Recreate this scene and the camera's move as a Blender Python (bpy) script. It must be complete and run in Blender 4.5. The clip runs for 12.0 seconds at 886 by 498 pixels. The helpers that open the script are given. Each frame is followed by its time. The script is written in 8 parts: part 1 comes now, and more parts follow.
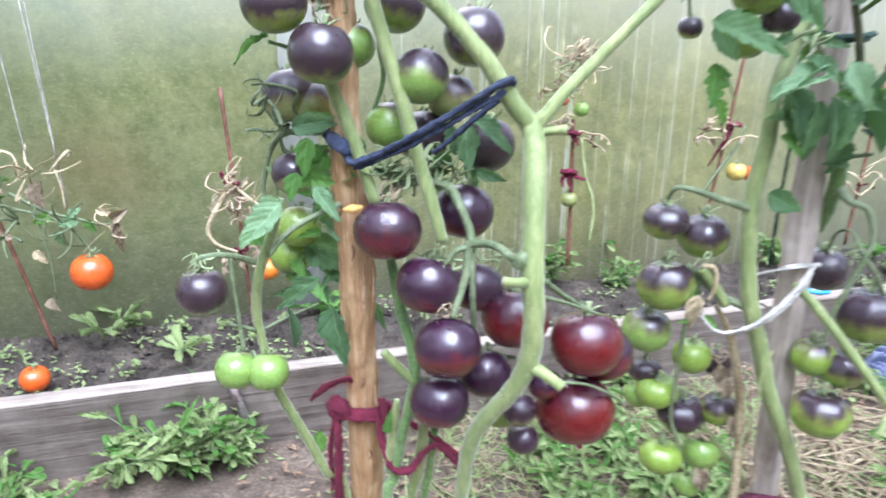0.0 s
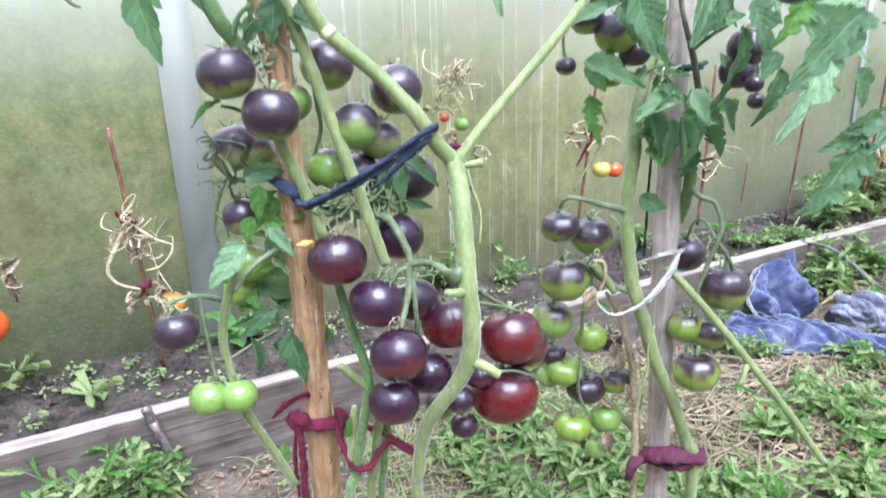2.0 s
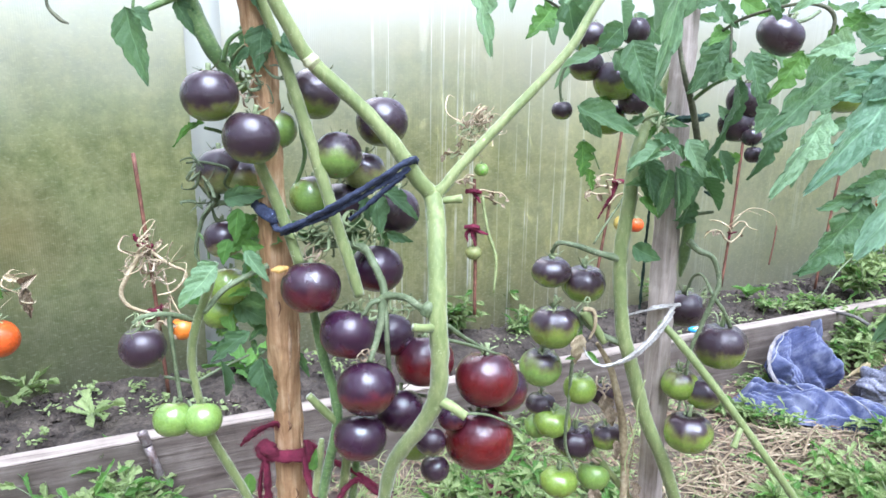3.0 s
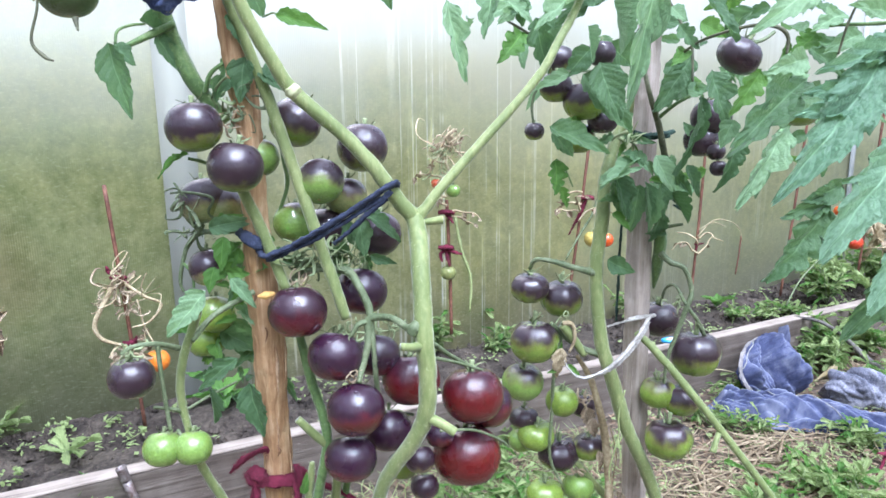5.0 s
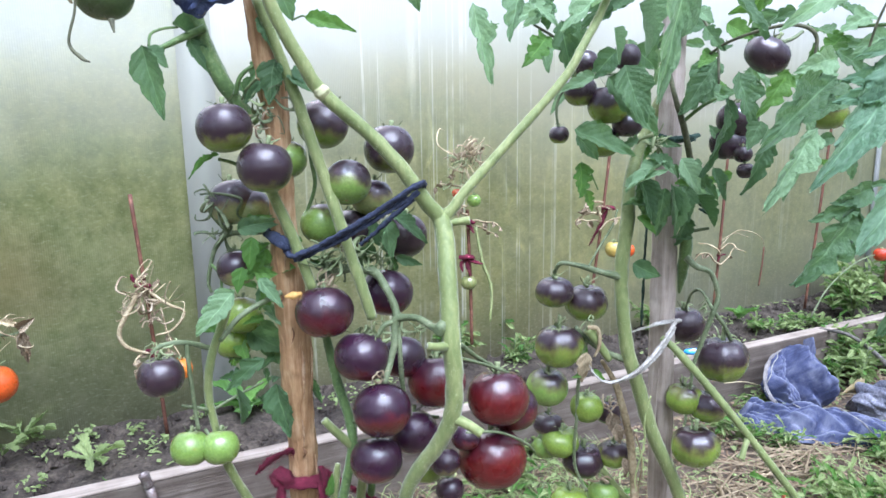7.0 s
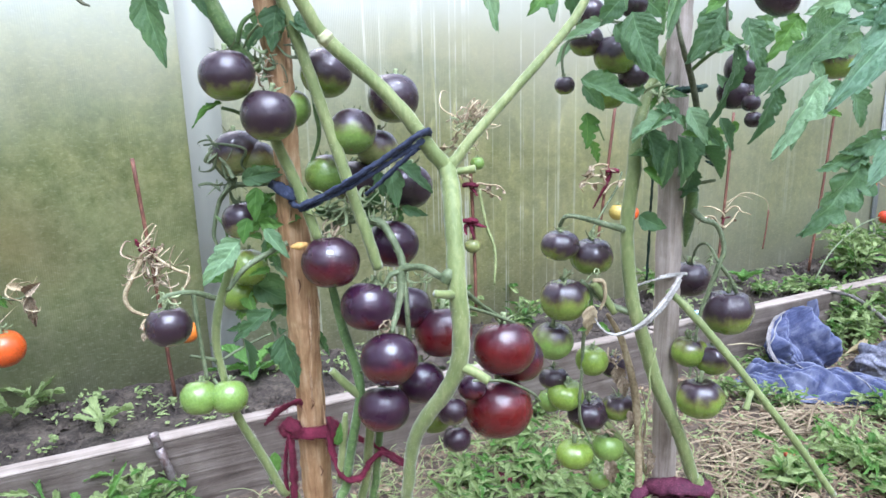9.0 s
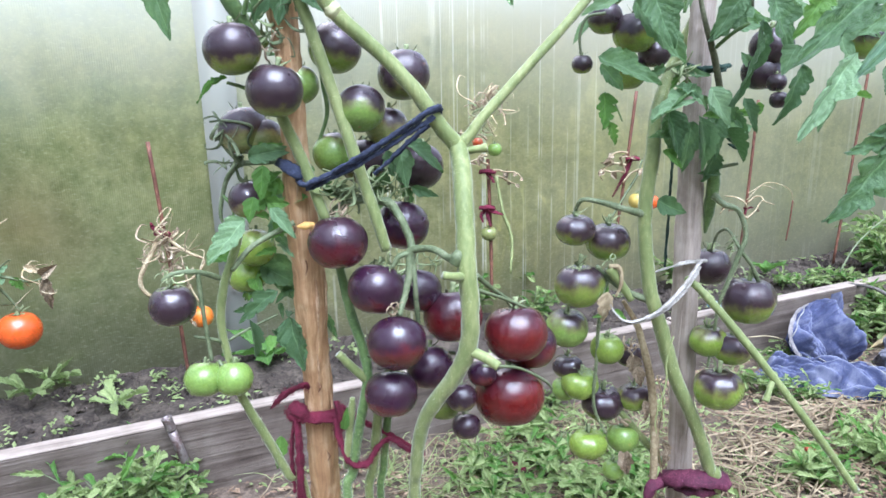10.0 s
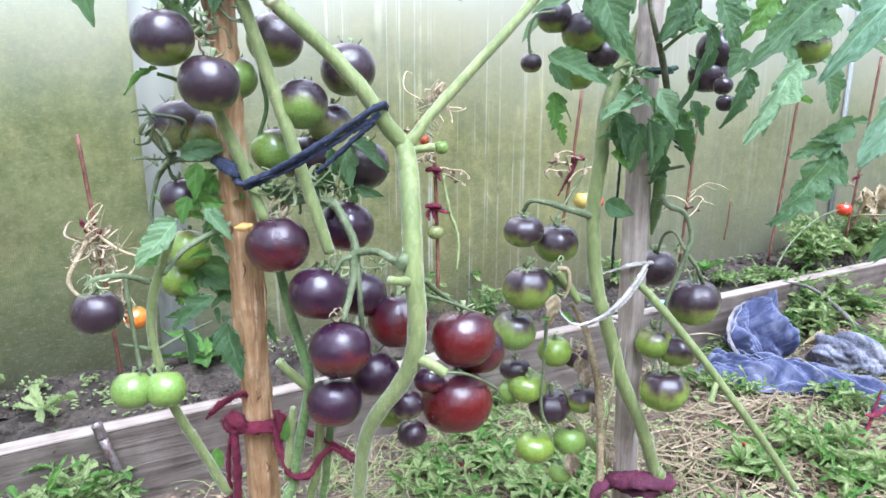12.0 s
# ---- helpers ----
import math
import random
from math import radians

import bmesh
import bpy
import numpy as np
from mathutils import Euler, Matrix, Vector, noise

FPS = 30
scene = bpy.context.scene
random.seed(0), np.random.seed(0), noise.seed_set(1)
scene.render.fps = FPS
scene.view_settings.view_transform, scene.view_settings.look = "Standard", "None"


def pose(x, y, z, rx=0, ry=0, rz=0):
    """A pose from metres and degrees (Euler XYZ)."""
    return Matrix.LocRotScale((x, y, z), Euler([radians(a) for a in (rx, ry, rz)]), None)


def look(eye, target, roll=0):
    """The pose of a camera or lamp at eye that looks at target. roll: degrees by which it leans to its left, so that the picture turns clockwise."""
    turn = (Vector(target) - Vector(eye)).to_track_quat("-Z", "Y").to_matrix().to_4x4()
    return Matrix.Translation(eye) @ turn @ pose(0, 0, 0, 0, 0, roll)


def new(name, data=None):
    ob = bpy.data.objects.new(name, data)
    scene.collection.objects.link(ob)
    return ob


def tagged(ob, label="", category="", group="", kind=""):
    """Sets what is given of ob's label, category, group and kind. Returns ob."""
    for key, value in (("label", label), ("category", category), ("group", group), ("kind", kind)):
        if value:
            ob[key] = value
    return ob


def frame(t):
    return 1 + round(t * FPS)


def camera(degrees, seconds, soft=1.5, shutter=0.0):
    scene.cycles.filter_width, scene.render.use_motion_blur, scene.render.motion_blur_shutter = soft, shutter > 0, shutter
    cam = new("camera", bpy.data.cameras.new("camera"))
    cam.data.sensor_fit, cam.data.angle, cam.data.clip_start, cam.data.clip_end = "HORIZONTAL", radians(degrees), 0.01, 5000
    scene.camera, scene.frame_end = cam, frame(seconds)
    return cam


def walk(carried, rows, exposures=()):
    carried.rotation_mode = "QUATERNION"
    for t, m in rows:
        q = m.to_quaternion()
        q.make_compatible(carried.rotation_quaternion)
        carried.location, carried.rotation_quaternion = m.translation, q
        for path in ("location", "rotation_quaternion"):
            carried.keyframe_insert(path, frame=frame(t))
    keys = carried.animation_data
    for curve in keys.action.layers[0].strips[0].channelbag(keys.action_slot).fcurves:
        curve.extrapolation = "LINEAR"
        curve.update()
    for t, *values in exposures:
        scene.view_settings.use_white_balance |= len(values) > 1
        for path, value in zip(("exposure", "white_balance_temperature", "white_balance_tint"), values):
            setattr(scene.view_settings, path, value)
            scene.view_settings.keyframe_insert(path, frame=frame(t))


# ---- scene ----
cam = camera(64.6, 12.0, soft=1.55, shutter=0.5)
PATH = [
    (0, (0.057, -0.018, 0.914), (-0.031, 1.876, 0.279), 0.4),
    (0.5, (0.074, -0.08, 0.944), (0.114, 1.813, 0.301), 2.7),
    (1, (0.083, 0.01, 0.902), (0.155, 1.9, 0.252), -1.9),
    (1.5, (0.017, -0.022, 0.89), (0.334, 1.833, 0.213), -0.3),
    (2, (-0.001, -0.109, 0.958), (0.256, 1.775, 0.339), -2.0),
    (2.5, (0.044, -0.13, 0.966), (0.255, 1.795, 0.465), 0.5),
    (3, (0.055, -0.111, 0.943), (0.221, 1.822, 0.457), 0.8),
    (5, (0.041, -0.127, 0.946), (0.293, 1.811, 0.519), -0.7),
    (5.5, (0.041, -0.132, 0.947), (0.285, 1.813, 0.546), -1.2),
    (6, (0.033, -0.131, 0.945), (0.258, 1.818, 0.56), -0.8),
    (6.5, (0.032, -0.129, 0.941), (0.234, 1.824, 0.562), -1.0),
    (8.5, (0.029, -0.135, 0.911), (0.244, 1.803, 0.466), -0.5),
    (9, (0.028, -0.132, 0.912), (0.221, 1.803, 0.446), -1.4),
    (9.5, (0.03, -0.122, 0.917), (0.197, 1.812, 0.435), -1.0),
    (10, (0.038, -0.116, 0.899), (0.176, 1.818, 0.407), -1.2),
    (10.5, (0.05, -0.113, 0.907), (0.207, 1.818, 0.413), -1.1),
    (11, (0.045, -0.102, 0.894), (0.278, 1.821, 0.394), 0.8),
    (11.5, (0.041, -0.093, 0.893), (0.315, 1.822, 0.386), 0.8),
    (12, (0.04, -0.092, 0.899), (0.331, 1.822, 0.396), 0.1),
]
walk(cam, [(t, look(eye, target, roll)) for t, eye, target, roll in PATH],
     [(0.0, 1.25, 5460, 18.1), (2.5, 1.18, 5460, 18.1), (5.0, 1.02, 5460, 18.1), (6.5, 0.86, 5460, 18.1), (8.5, 0.9, 5460, 18.1), (10.0, 1.03, 5460, 18.1), (12.0, 1.11, 5460, 18.1)])

# ---- light ----
world = bpy.data.worlds.new("overcast_sky")
scene.world = world
world.use_nodes = True
wn = world.node_tree
sky = wn.nodes.new("ShaderNodeTexSky")
sky.sky_type, sky.sun_disc = "NISHITA", False
sky.sun_elevation, sky.sun_rotation = radians(48), radians(-25)
sky.air_density, sky.dust_density, sky.ozone_density = 1.0, 4.0, 1.0
pale = wn.nodes.new("ShaderNodeHueSaturation")
pale.inputs["Saturation"].default_value = 0.75
wn.links.new(sky.outputs["Color"], pale.inputs["Color"])
wn.links.new(pale.outputs["Color"], wn.nodes["Background"].inputs["Color"])
wn.nodes["Background"].inputs["Strength"].default_value = 0.11

sun = new("sun", bpy.data.lights.new("sun", "SUN"))
sun.data.energy, sun.data.angle, sun.data.color = 4.4, radians(52), (0.96, 0.985, 1.0)
sun.data.cycles.use_multiple_importance_sampling = False
sun.matrix_world = look((0.5, -1.3, 4.2), (0, 0.6, 0.7))


# ---- helpers for building ----
BED_ANGLE = radians(19.6)
BED = Matrix.Translation((0, 1.455, 0)) @ Matrix.Rotation(BED_ANGLE, 4, "Z")


def bed(u, v, z):
    """A place by the bed: u along its board, v from the board's front towards the back wall."""
    return BED @ Vector((u, v, z))


def thing(name, at, label, category, group="", kind=""):
    ob = new(name)
    ob.location = at
    ob.empty_display_size = 0.02
    return tagged(ob, label, category, group, kind)


def finish(bm, name, material, smooth=True):
    me = bpy.data.meshes.new(name)
    bm.normal_update()
    bm.to_mesh(me)
    bm.free()
    for poly in me.polygons:
        poly.use_smooth = smooth
    me.materials.append(material)
    return me


def adopt(ob, parent):
    ob.parent = parent
    if parent.type == "EMPTY":
        ob.matrix_parent_inverse = Matrix.Translation(-parent.location)
    return ob


def part(name, bm, material, parent=None, label="", smooth=True):
    """Links a bmesh, or a mesh that is shared, as one object under a thing or a part."""
    me = bm if isinstance(bm, bpy.types.Mesh) else finish(bm, name, material, smooth)
    ob = new(name, me)
    if parent:
        adopt(ob, parent)
    return tagged(ob, label)


def spline(points, radii, steps=6):
    """Catmull-Rom through the points, with the radii carried along."""
    pts = [Vector(p) for p in points]
    n = len(pts)
    if not isinstance(radii, (list, tuple)):
        radii = [radii] * n
    if len(radii) != n:
        radii = list(np.interp(np.linspace(0, 1, n), np.linspace(0, 1, len(radii)), radii))
    out = []
    for i in range(n - 1):
        a, b = pts[i], pts[i + 1]
        pa = pts[i - 1] if i else a * 2 - b
        pb = pts[i + 2] if i + 2 < n else b * 2 - a
        for k in range(steps):
            s = k / steps
            p = 0.5 * (2 * a + (b - pa) * s + (2 * pa - 5 * a + 4 * b - pb) * s * s + (3 * a - pa - 3 * b + pb) * s ** 3)
            out.append((p, radii[i] + (radii[i + 1] - radii[i]) * s))
    out.append((pts[-1], radii[-1]))
    return out


def tube(points, radii, sides=10, steps=6, bm=None, wobble=0.0, flat=1.0, square=0.0):
    """A tapered, closed tube along the points."""
    bm = bm or bmesh.new()
    line = spline(points, radii, steps)
    side = None
    rings = []
    for i, (p, r) in enumerate(line):
        d = (line[min(i + 1, len(line) - 1)][0] - line[max(i - 1, 0)][0]).normalized()
        if side is None:
            side = d.orthogonal().normalized()
        side = (side - d * side.dot(d)).normalized()
        up = d.cross(side)
        ring = []
        for k in range(sides):
            a = 2 * math.pi * k / sides
            q = r
            if wobble:
                q *= 1 + wobble * noise.noise(Vector((p.x * 90 + 3 * math.cos(a), p.y * 90 + 3 * math.sin(a), p.z * 90)))
            c, s = math.cos(a), math.sin(a)
            if square:
                m = max(abs(c), abs(s))
                f = 1 + square * (1 / m - 1)
                c, s = c * f, s * f
            ring.append(bm.verts.new(p + side * c * q + up * s * q * flat))
        rings.append(ring)
    for a, b in zip(rings, rings[1:]):
        for k in range(sides):
            bm.faces.new((a[k], a[(k + 1) % sides], b[(k + 1) % sides], b[k]))
    bm.faces.new(rings[0][::-1])
    bm.faces.new(rings[-1])
    return bm


def grid(nx, ny, place, bm=None):
    bm = bm or bmesh.new()
    rows = [[bm.verts.new(place(i / nx, j / ny)) for i in range(nx + 1)] for j in range(ny + 1)]
    for j in range(ny):
        for i in range(nx):
            bm.faces.new((rows[j][i], rows[j][i + 1], rows[j + 1][i + 1], rows[j + 1][i]))
    return bm


def box(x0, x1, y0, y1, z0, z1, m=None, bm=None, bevel=0.0, cuts=0, rough=0.0):
    """A box with worn edges, in the frame m."""
    own = bmesh.new()
    bmesh.ops.create_cube(own, size=1)
    bmesh.ops.transform(own, verts=own.verts, matrix=Matrix.Translation(((x0 + x1) / 2, (y0 + y1) / 2, (z0 + z1) / 2)) @ Matrix.Diagonal((x1 - x0, y1 - y0, z1 - z0, 1)))
    if cuts:
        longest = max((x1 - x0, 0), (y1 - y0, 1), (z1 - z0, 2))[1]
        edges = [e for e in own.edges if abs((e.verts[0].co - e.verts[1].co)[longest]) > 1e-6]
        bmesh.ops.subdivide_edges(own, edges=edges, cuts=cuts)
    if bevel:
        sharp = [e for e in own.edges if len(e.link_faces) == 2 and e.calc_face_angle(0) > 0.5]
        bmesh.ops.bevel(own, geom=sharp, offset=bevel, segments=2, affect="EDGES")
    if rough:
        for v in own.verts:
            v.co += noise.noise_vector(v.co * 9) * rough
    if m:
        bmesh.ops.transform(own, verts=own.verts, matrix=m)
    if bm is None:
        return own
    me = bpy.data.meshes.new("tmp")
    own.to_mesh(me)
    own.free()
    bm.from_mesh(me)
    bpy.data.meshes.remove(me)
    return bm


# ---- materials ----
def material(name, rough=0.6, **inputs):
    m = bpy.data.materials.new(name)
    m.use_nodes = True
    nt = m.node_tree
    b = nt.nodes["Principled BSDF"]
    b.inputs["Roughness"].default_value = rough
    for k, v in inputs.items():
        b.inputs[k.replace("_", " ")].default_value = v
    return m, nt, b


def node(nt, kind, links=None, **props):
    n = nt.nodes.new("ShaderNode" + kind)
    for k, v in props.items():
        if k in n.inputs:
            n.inputs[k].default_value = v
        else:
            setattr(n, k, v)
    for k, v in (links or {}).items():
        nt.links.new(v, n.inputs[k])
    return n


def coords(nt, scale=(1, 1, 1), which="Object", turn=(0, 0, 0)):
    c = node(nt, "TexCoord")
    m = node(nt, "Mapping", {"Vector": c.outputs[which]})
    m.inputs["Scale"].default_value = scale
    m.inputs["Rotation"].default_value = turn
    return m.outputs["Vector"]


def grain(nt, vec, scale, detail=4, rough=0.6, warp=0.0):
    return node(nt, "TexNoise", {"Vector": vec}, Scale=scale, Detail=detail, Roughness=rough, Distortion=warp).outputs["Fac"]


def ramp(nt, fac, stops):
    r = node(nt, "ValToRGB", {"Fac": fac})
    e = r.color_ramp.elements
    while len(e) < len(stops):
        e.new(0.5)
    for el, (p, c) in zip(e, stops):
        el.position = p
        el.color = (*c, 1) if len(c) == 3 else c
    return r.outputs["Color"]


def mix(nt, fac, a, b, blend="MIX"):
    n = nt.nodes.new("ShaderNodeMix")
    n.data_type, n.blend_type = "RGBA", blend
    for i, v in ((0, fac), (6, a), (7, b)):
        if isinstance(v, bpy.types.NodeSocket):
            nt.links.new(v, n.inputs[i])
        else:
            n.inputs[i].default_value = v if i == 0 else (*v, 1)
    return n.outputs[2]


def arith(nt, op, a, b=0.0, c=None):
    n = nt.nodes.new("ShaderNodeMath")
    n.operation = op
    for i, v in enumerate((a, b, c)):
        if v is None:
            continue
        if isinstance(v, bpy.types.NodeSocket):
            nt.links.new(v, n.inputs[i])
        else:
            n.inputs[i].default_value = v
    return n.outputs[0]


def bump(nt, b, height, strength=0.4, distance=0.002):
    n = node(nt, "Bump", {"Height": height}, Strength=strength, Distance=distance)
    nt.links.new(n.outputs["Normal"], b.inputs["Normal"])


def mottled(name, stops, scale, rough=0.7, fine=None, relief=0.4, depth=0.002, stretch=(1, 1, 1), spread=0.0, **inputs):
    """A surface whose colour wanders between the stops at two scales, with fine relief."""
    m, nt, b = material(name, rough, **inputs)
    vec = coords(nt, stretch)
    fine = fine or scale * 6
    big, small = grain(nt, vec, scale, 3), grain(nt, vec, fine, 5)
    fac = arith(nt, "ADD", arith(nt, "MULTIPLY", big, 1.0), arith(nt, "MULTIPLY", small, 0.9))
    fac = arith(nt, "SUBTRACT", fac, 0.43)
    if spread:
        info = node(nt, "ObjectInfo")
        fac = arith(nt, "ADD", fac, arith(nt, "MULTIPLY", arith(nt, "SUBTRACT", info.outputs["Random"], 0.5), spread))
    col = ramp(nt, fac, stops)
    nt.links.new(col, b.inputs["Base Color"])
    bump(nt, b, small, relief, depth)
    return m


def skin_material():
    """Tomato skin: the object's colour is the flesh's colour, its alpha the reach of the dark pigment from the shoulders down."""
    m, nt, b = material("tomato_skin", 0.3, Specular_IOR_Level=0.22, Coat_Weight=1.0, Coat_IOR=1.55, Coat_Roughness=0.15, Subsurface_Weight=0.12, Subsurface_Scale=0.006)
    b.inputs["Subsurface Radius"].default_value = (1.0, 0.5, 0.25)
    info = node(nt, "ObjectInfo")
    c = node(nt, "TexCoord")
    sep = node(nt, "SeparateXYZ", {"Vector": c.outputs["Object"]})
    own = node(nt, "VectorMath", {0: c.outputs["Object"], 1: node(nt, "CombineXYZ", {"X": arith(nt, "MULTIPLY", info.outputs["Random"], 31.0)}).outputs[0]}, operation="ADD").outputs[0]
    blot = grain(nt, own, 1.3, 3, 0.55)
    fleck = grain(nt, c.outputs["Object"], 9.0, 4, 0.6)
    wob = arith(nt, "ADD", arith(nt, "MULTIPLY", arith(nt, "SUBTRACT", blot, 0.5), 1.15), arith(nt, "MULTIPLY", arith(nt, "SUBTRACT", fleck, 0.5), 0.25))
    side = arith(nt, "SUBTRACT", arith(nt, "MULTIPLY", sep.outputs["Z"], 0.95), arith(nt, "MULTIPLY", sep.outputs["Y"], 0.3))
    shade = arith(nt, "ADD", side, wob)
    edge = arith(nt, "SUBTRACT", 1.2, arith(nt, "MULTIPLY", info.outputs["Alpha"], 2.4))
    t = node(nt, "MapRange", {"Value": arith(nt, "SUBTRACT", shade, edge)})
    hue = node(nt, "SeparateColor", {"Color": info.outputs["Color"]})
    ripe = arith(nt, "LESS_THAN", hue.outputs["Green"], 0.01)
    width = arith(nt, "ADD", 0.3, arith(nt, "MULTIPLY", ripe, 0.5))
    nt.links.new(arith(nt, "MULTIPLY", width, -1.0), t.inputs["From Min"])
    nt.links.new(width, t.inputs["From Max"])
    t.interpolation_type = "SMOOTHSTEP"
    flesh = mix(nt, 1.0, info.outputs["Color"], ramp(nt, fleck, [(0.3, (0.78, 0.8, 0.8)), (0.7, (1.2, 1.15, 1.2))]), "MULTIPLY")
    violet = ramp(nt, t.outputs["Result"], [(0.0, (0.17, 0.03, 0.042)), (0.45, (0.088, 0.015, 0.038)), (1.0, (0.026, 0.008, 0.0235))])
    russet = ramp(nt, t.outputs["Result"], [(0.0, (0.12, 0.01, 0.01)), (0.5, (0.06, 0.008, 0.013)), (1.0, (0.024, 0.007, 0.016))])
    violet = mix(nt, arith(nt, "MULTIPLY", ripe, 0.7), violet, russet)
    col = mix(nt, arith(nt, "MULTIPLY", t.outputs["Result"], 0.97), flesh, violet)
    # the dry scar at the blossom end
    ring = arith(nt, "ADD", arith(nt, "MULTIPLY", sep.outputs["X"], sep.outputs["X"]), arith(nt, "MULTIPLY", sep.outputs["Y"], sep.outputs["Y"]))
    scar = node(nt, "MapRange", {"Value": arith(nt, "ADD", ring, arith(nt, "MULTIPLY", fleck, 0.006))}, **{"From Min": 0.0055, "From Max": 0.009, "To Min": 0.8, "To Max": 0.0}).outputs[0]
    scar = arith(nt, "MULTIPLY", scar, arith(nt, "LESS_THAN", sep.outputs["Z"], 0.0))
    col = mix(nt, scar, col, (0.3, 0.17, 0.08))
    nt.links.new(col, b.inputs["Base Color"])
    speck = grain(nt, c.outputs["Object"], 40, 2)
    bump(nt, b, arith(nt, "ADD", arith(nt, "ADD", fleck, arith(nt, "MULTIPLY", blot, 2.0)), arith(nt, "MULTIPLY", speck, 0.35)), 0.2, 0.03)
    nt.links.new(node(nt, "MapRange", {"Value": blot}, **{"From Min": 0.3, "From Max": 0.7, "To Min": 0.22, "To Max": 0.4}).outputs[0], b.inputs["Roughness"])
    nt.links.new(node(nt, "MapRange", {"Value": blot}, **{"From Min": 0.3, "From Max": 0.7, "To Min": 0.1, "To Max": 0.21}).outputs[0], b.inputs["Coat Roughness"])
    return m


def leaf_material(name, dark, light, rough=0.55):
    m, nt, b = material(name, rough, Specular_IOR_Level=0.4, Sheen_Weight=0.2, Sheen_Roughness=0.35)
    c = node(nt, "TexCoord")
    uv = node(nt, "UVMap")
    sep = node(nt, "SeparateXYZ", {"Vector": uv.outputs["UV"]})
    # veins: a midrib and slanting side veins
    across = arith(nt, "ABSOLUTE", arith(nt, "SUBTRACT", sep.outputs["X"], 0.5))
    rib = node(nt, "MapRange", {"Value": across}, **{"From Min": 0.0, "From Max": 0.03, "To Min": 1.0, "To Max": 0.0}).outputs[0]
    slant = arith(nt, "SUBTRACT", sep.outputs["Y"], arith(nt, "MULTIPLY", across, 0.55))
    saw = arith(nt, "PINGPONG", arith(nt, "MULTIPLY", slant, 8.0), 0.5)
    side = node(nt, "MapRange", {"Value": saw}, **{"From Min": 0.0, "From Max": 0.09, "To Min": 1.0, "To Max": 0.0}).outputs[0]
    vein = arith(nt, "MAXIMUM", rib, arith(nt, "MULTIPLY", side, 0.6))
    info = node(nt, "ObjectInfo")
    blot = grain(nt, c.outputs["Object"], 40.0, 3)
    fac = arith(nt, "ADD", arith(nt, "MULTIPLY", blot, 0.7), arith(nt, "MULTIPLY", info.outputs["Random"], 0.35))
    col = ramp(nt, fac, [(0.25, dark), (0.8, light)])
    # darkened vein grooves and net: vein tone plus crease shade put into the colour
    groove_shade = arith(nt, "POWER", arith(nt, "SUBTRACT", 1.0, arith(nt, "MULTIPLY", saw, 2.0)), 2.0)
    cells = node(nt, "Mapping", {"Vector": uv.outputs["UV"]})
    cells.inputs["Scale"].default_value = (0.45, 1.0, 1.0)
    net = node(nt, "TexVoronoi", {"Vector": cells.outputs["Vector"]}, Scale=26.0, feature="DISTANCE_TO_EDGE")
    vein_shade = node(nt, "MapRange", {"Value": net.outputs["Distance"]}, **{"From Min": 0.0, "From Max": 0.16, "To Min": 0.1, "To Max": 0.0}).outputs[0]
    col = mix(nt, arith(nt, "MAXIMUM", arith(nt, "MULTIPLY", groove_shade, 0.22), vein_shade), col, tuple(v * 0.6 for v in dark))
    col = mix(nt, arith(nt, "MULTIPLY", rib, 0.45), col, tuple(min(1, v * 1.7 + 0.03) for v in light))
    nt.links.new(col, b.inputs["Base Color"])
    pucker = arith(nt, "ADD", arith(nt, "MULTIPLY", saw, 1.3), arith(nt, "MULTIPLY", net.outputs["Distance"], 1.3))
    bump(nt, b, arith(nt, "SUBTRACT", pucker, vein), 0.27, 0.012)
    glow = node(nt, "BsdfTranslucent")
    nt.links.new(mix(nt, 0.4, col, (0.16, 0.3, 0.06)), glow.inputs["Color"])
    both = node(nt, "MixShader", {1: b.outputs[0], 2: glow.outputs[0]})
    both.inputs[0].default_value = 0.42
    nt.links.new(both.outputs[0], nt.nodes["Material Output"].inputs["Surface"])
    return m


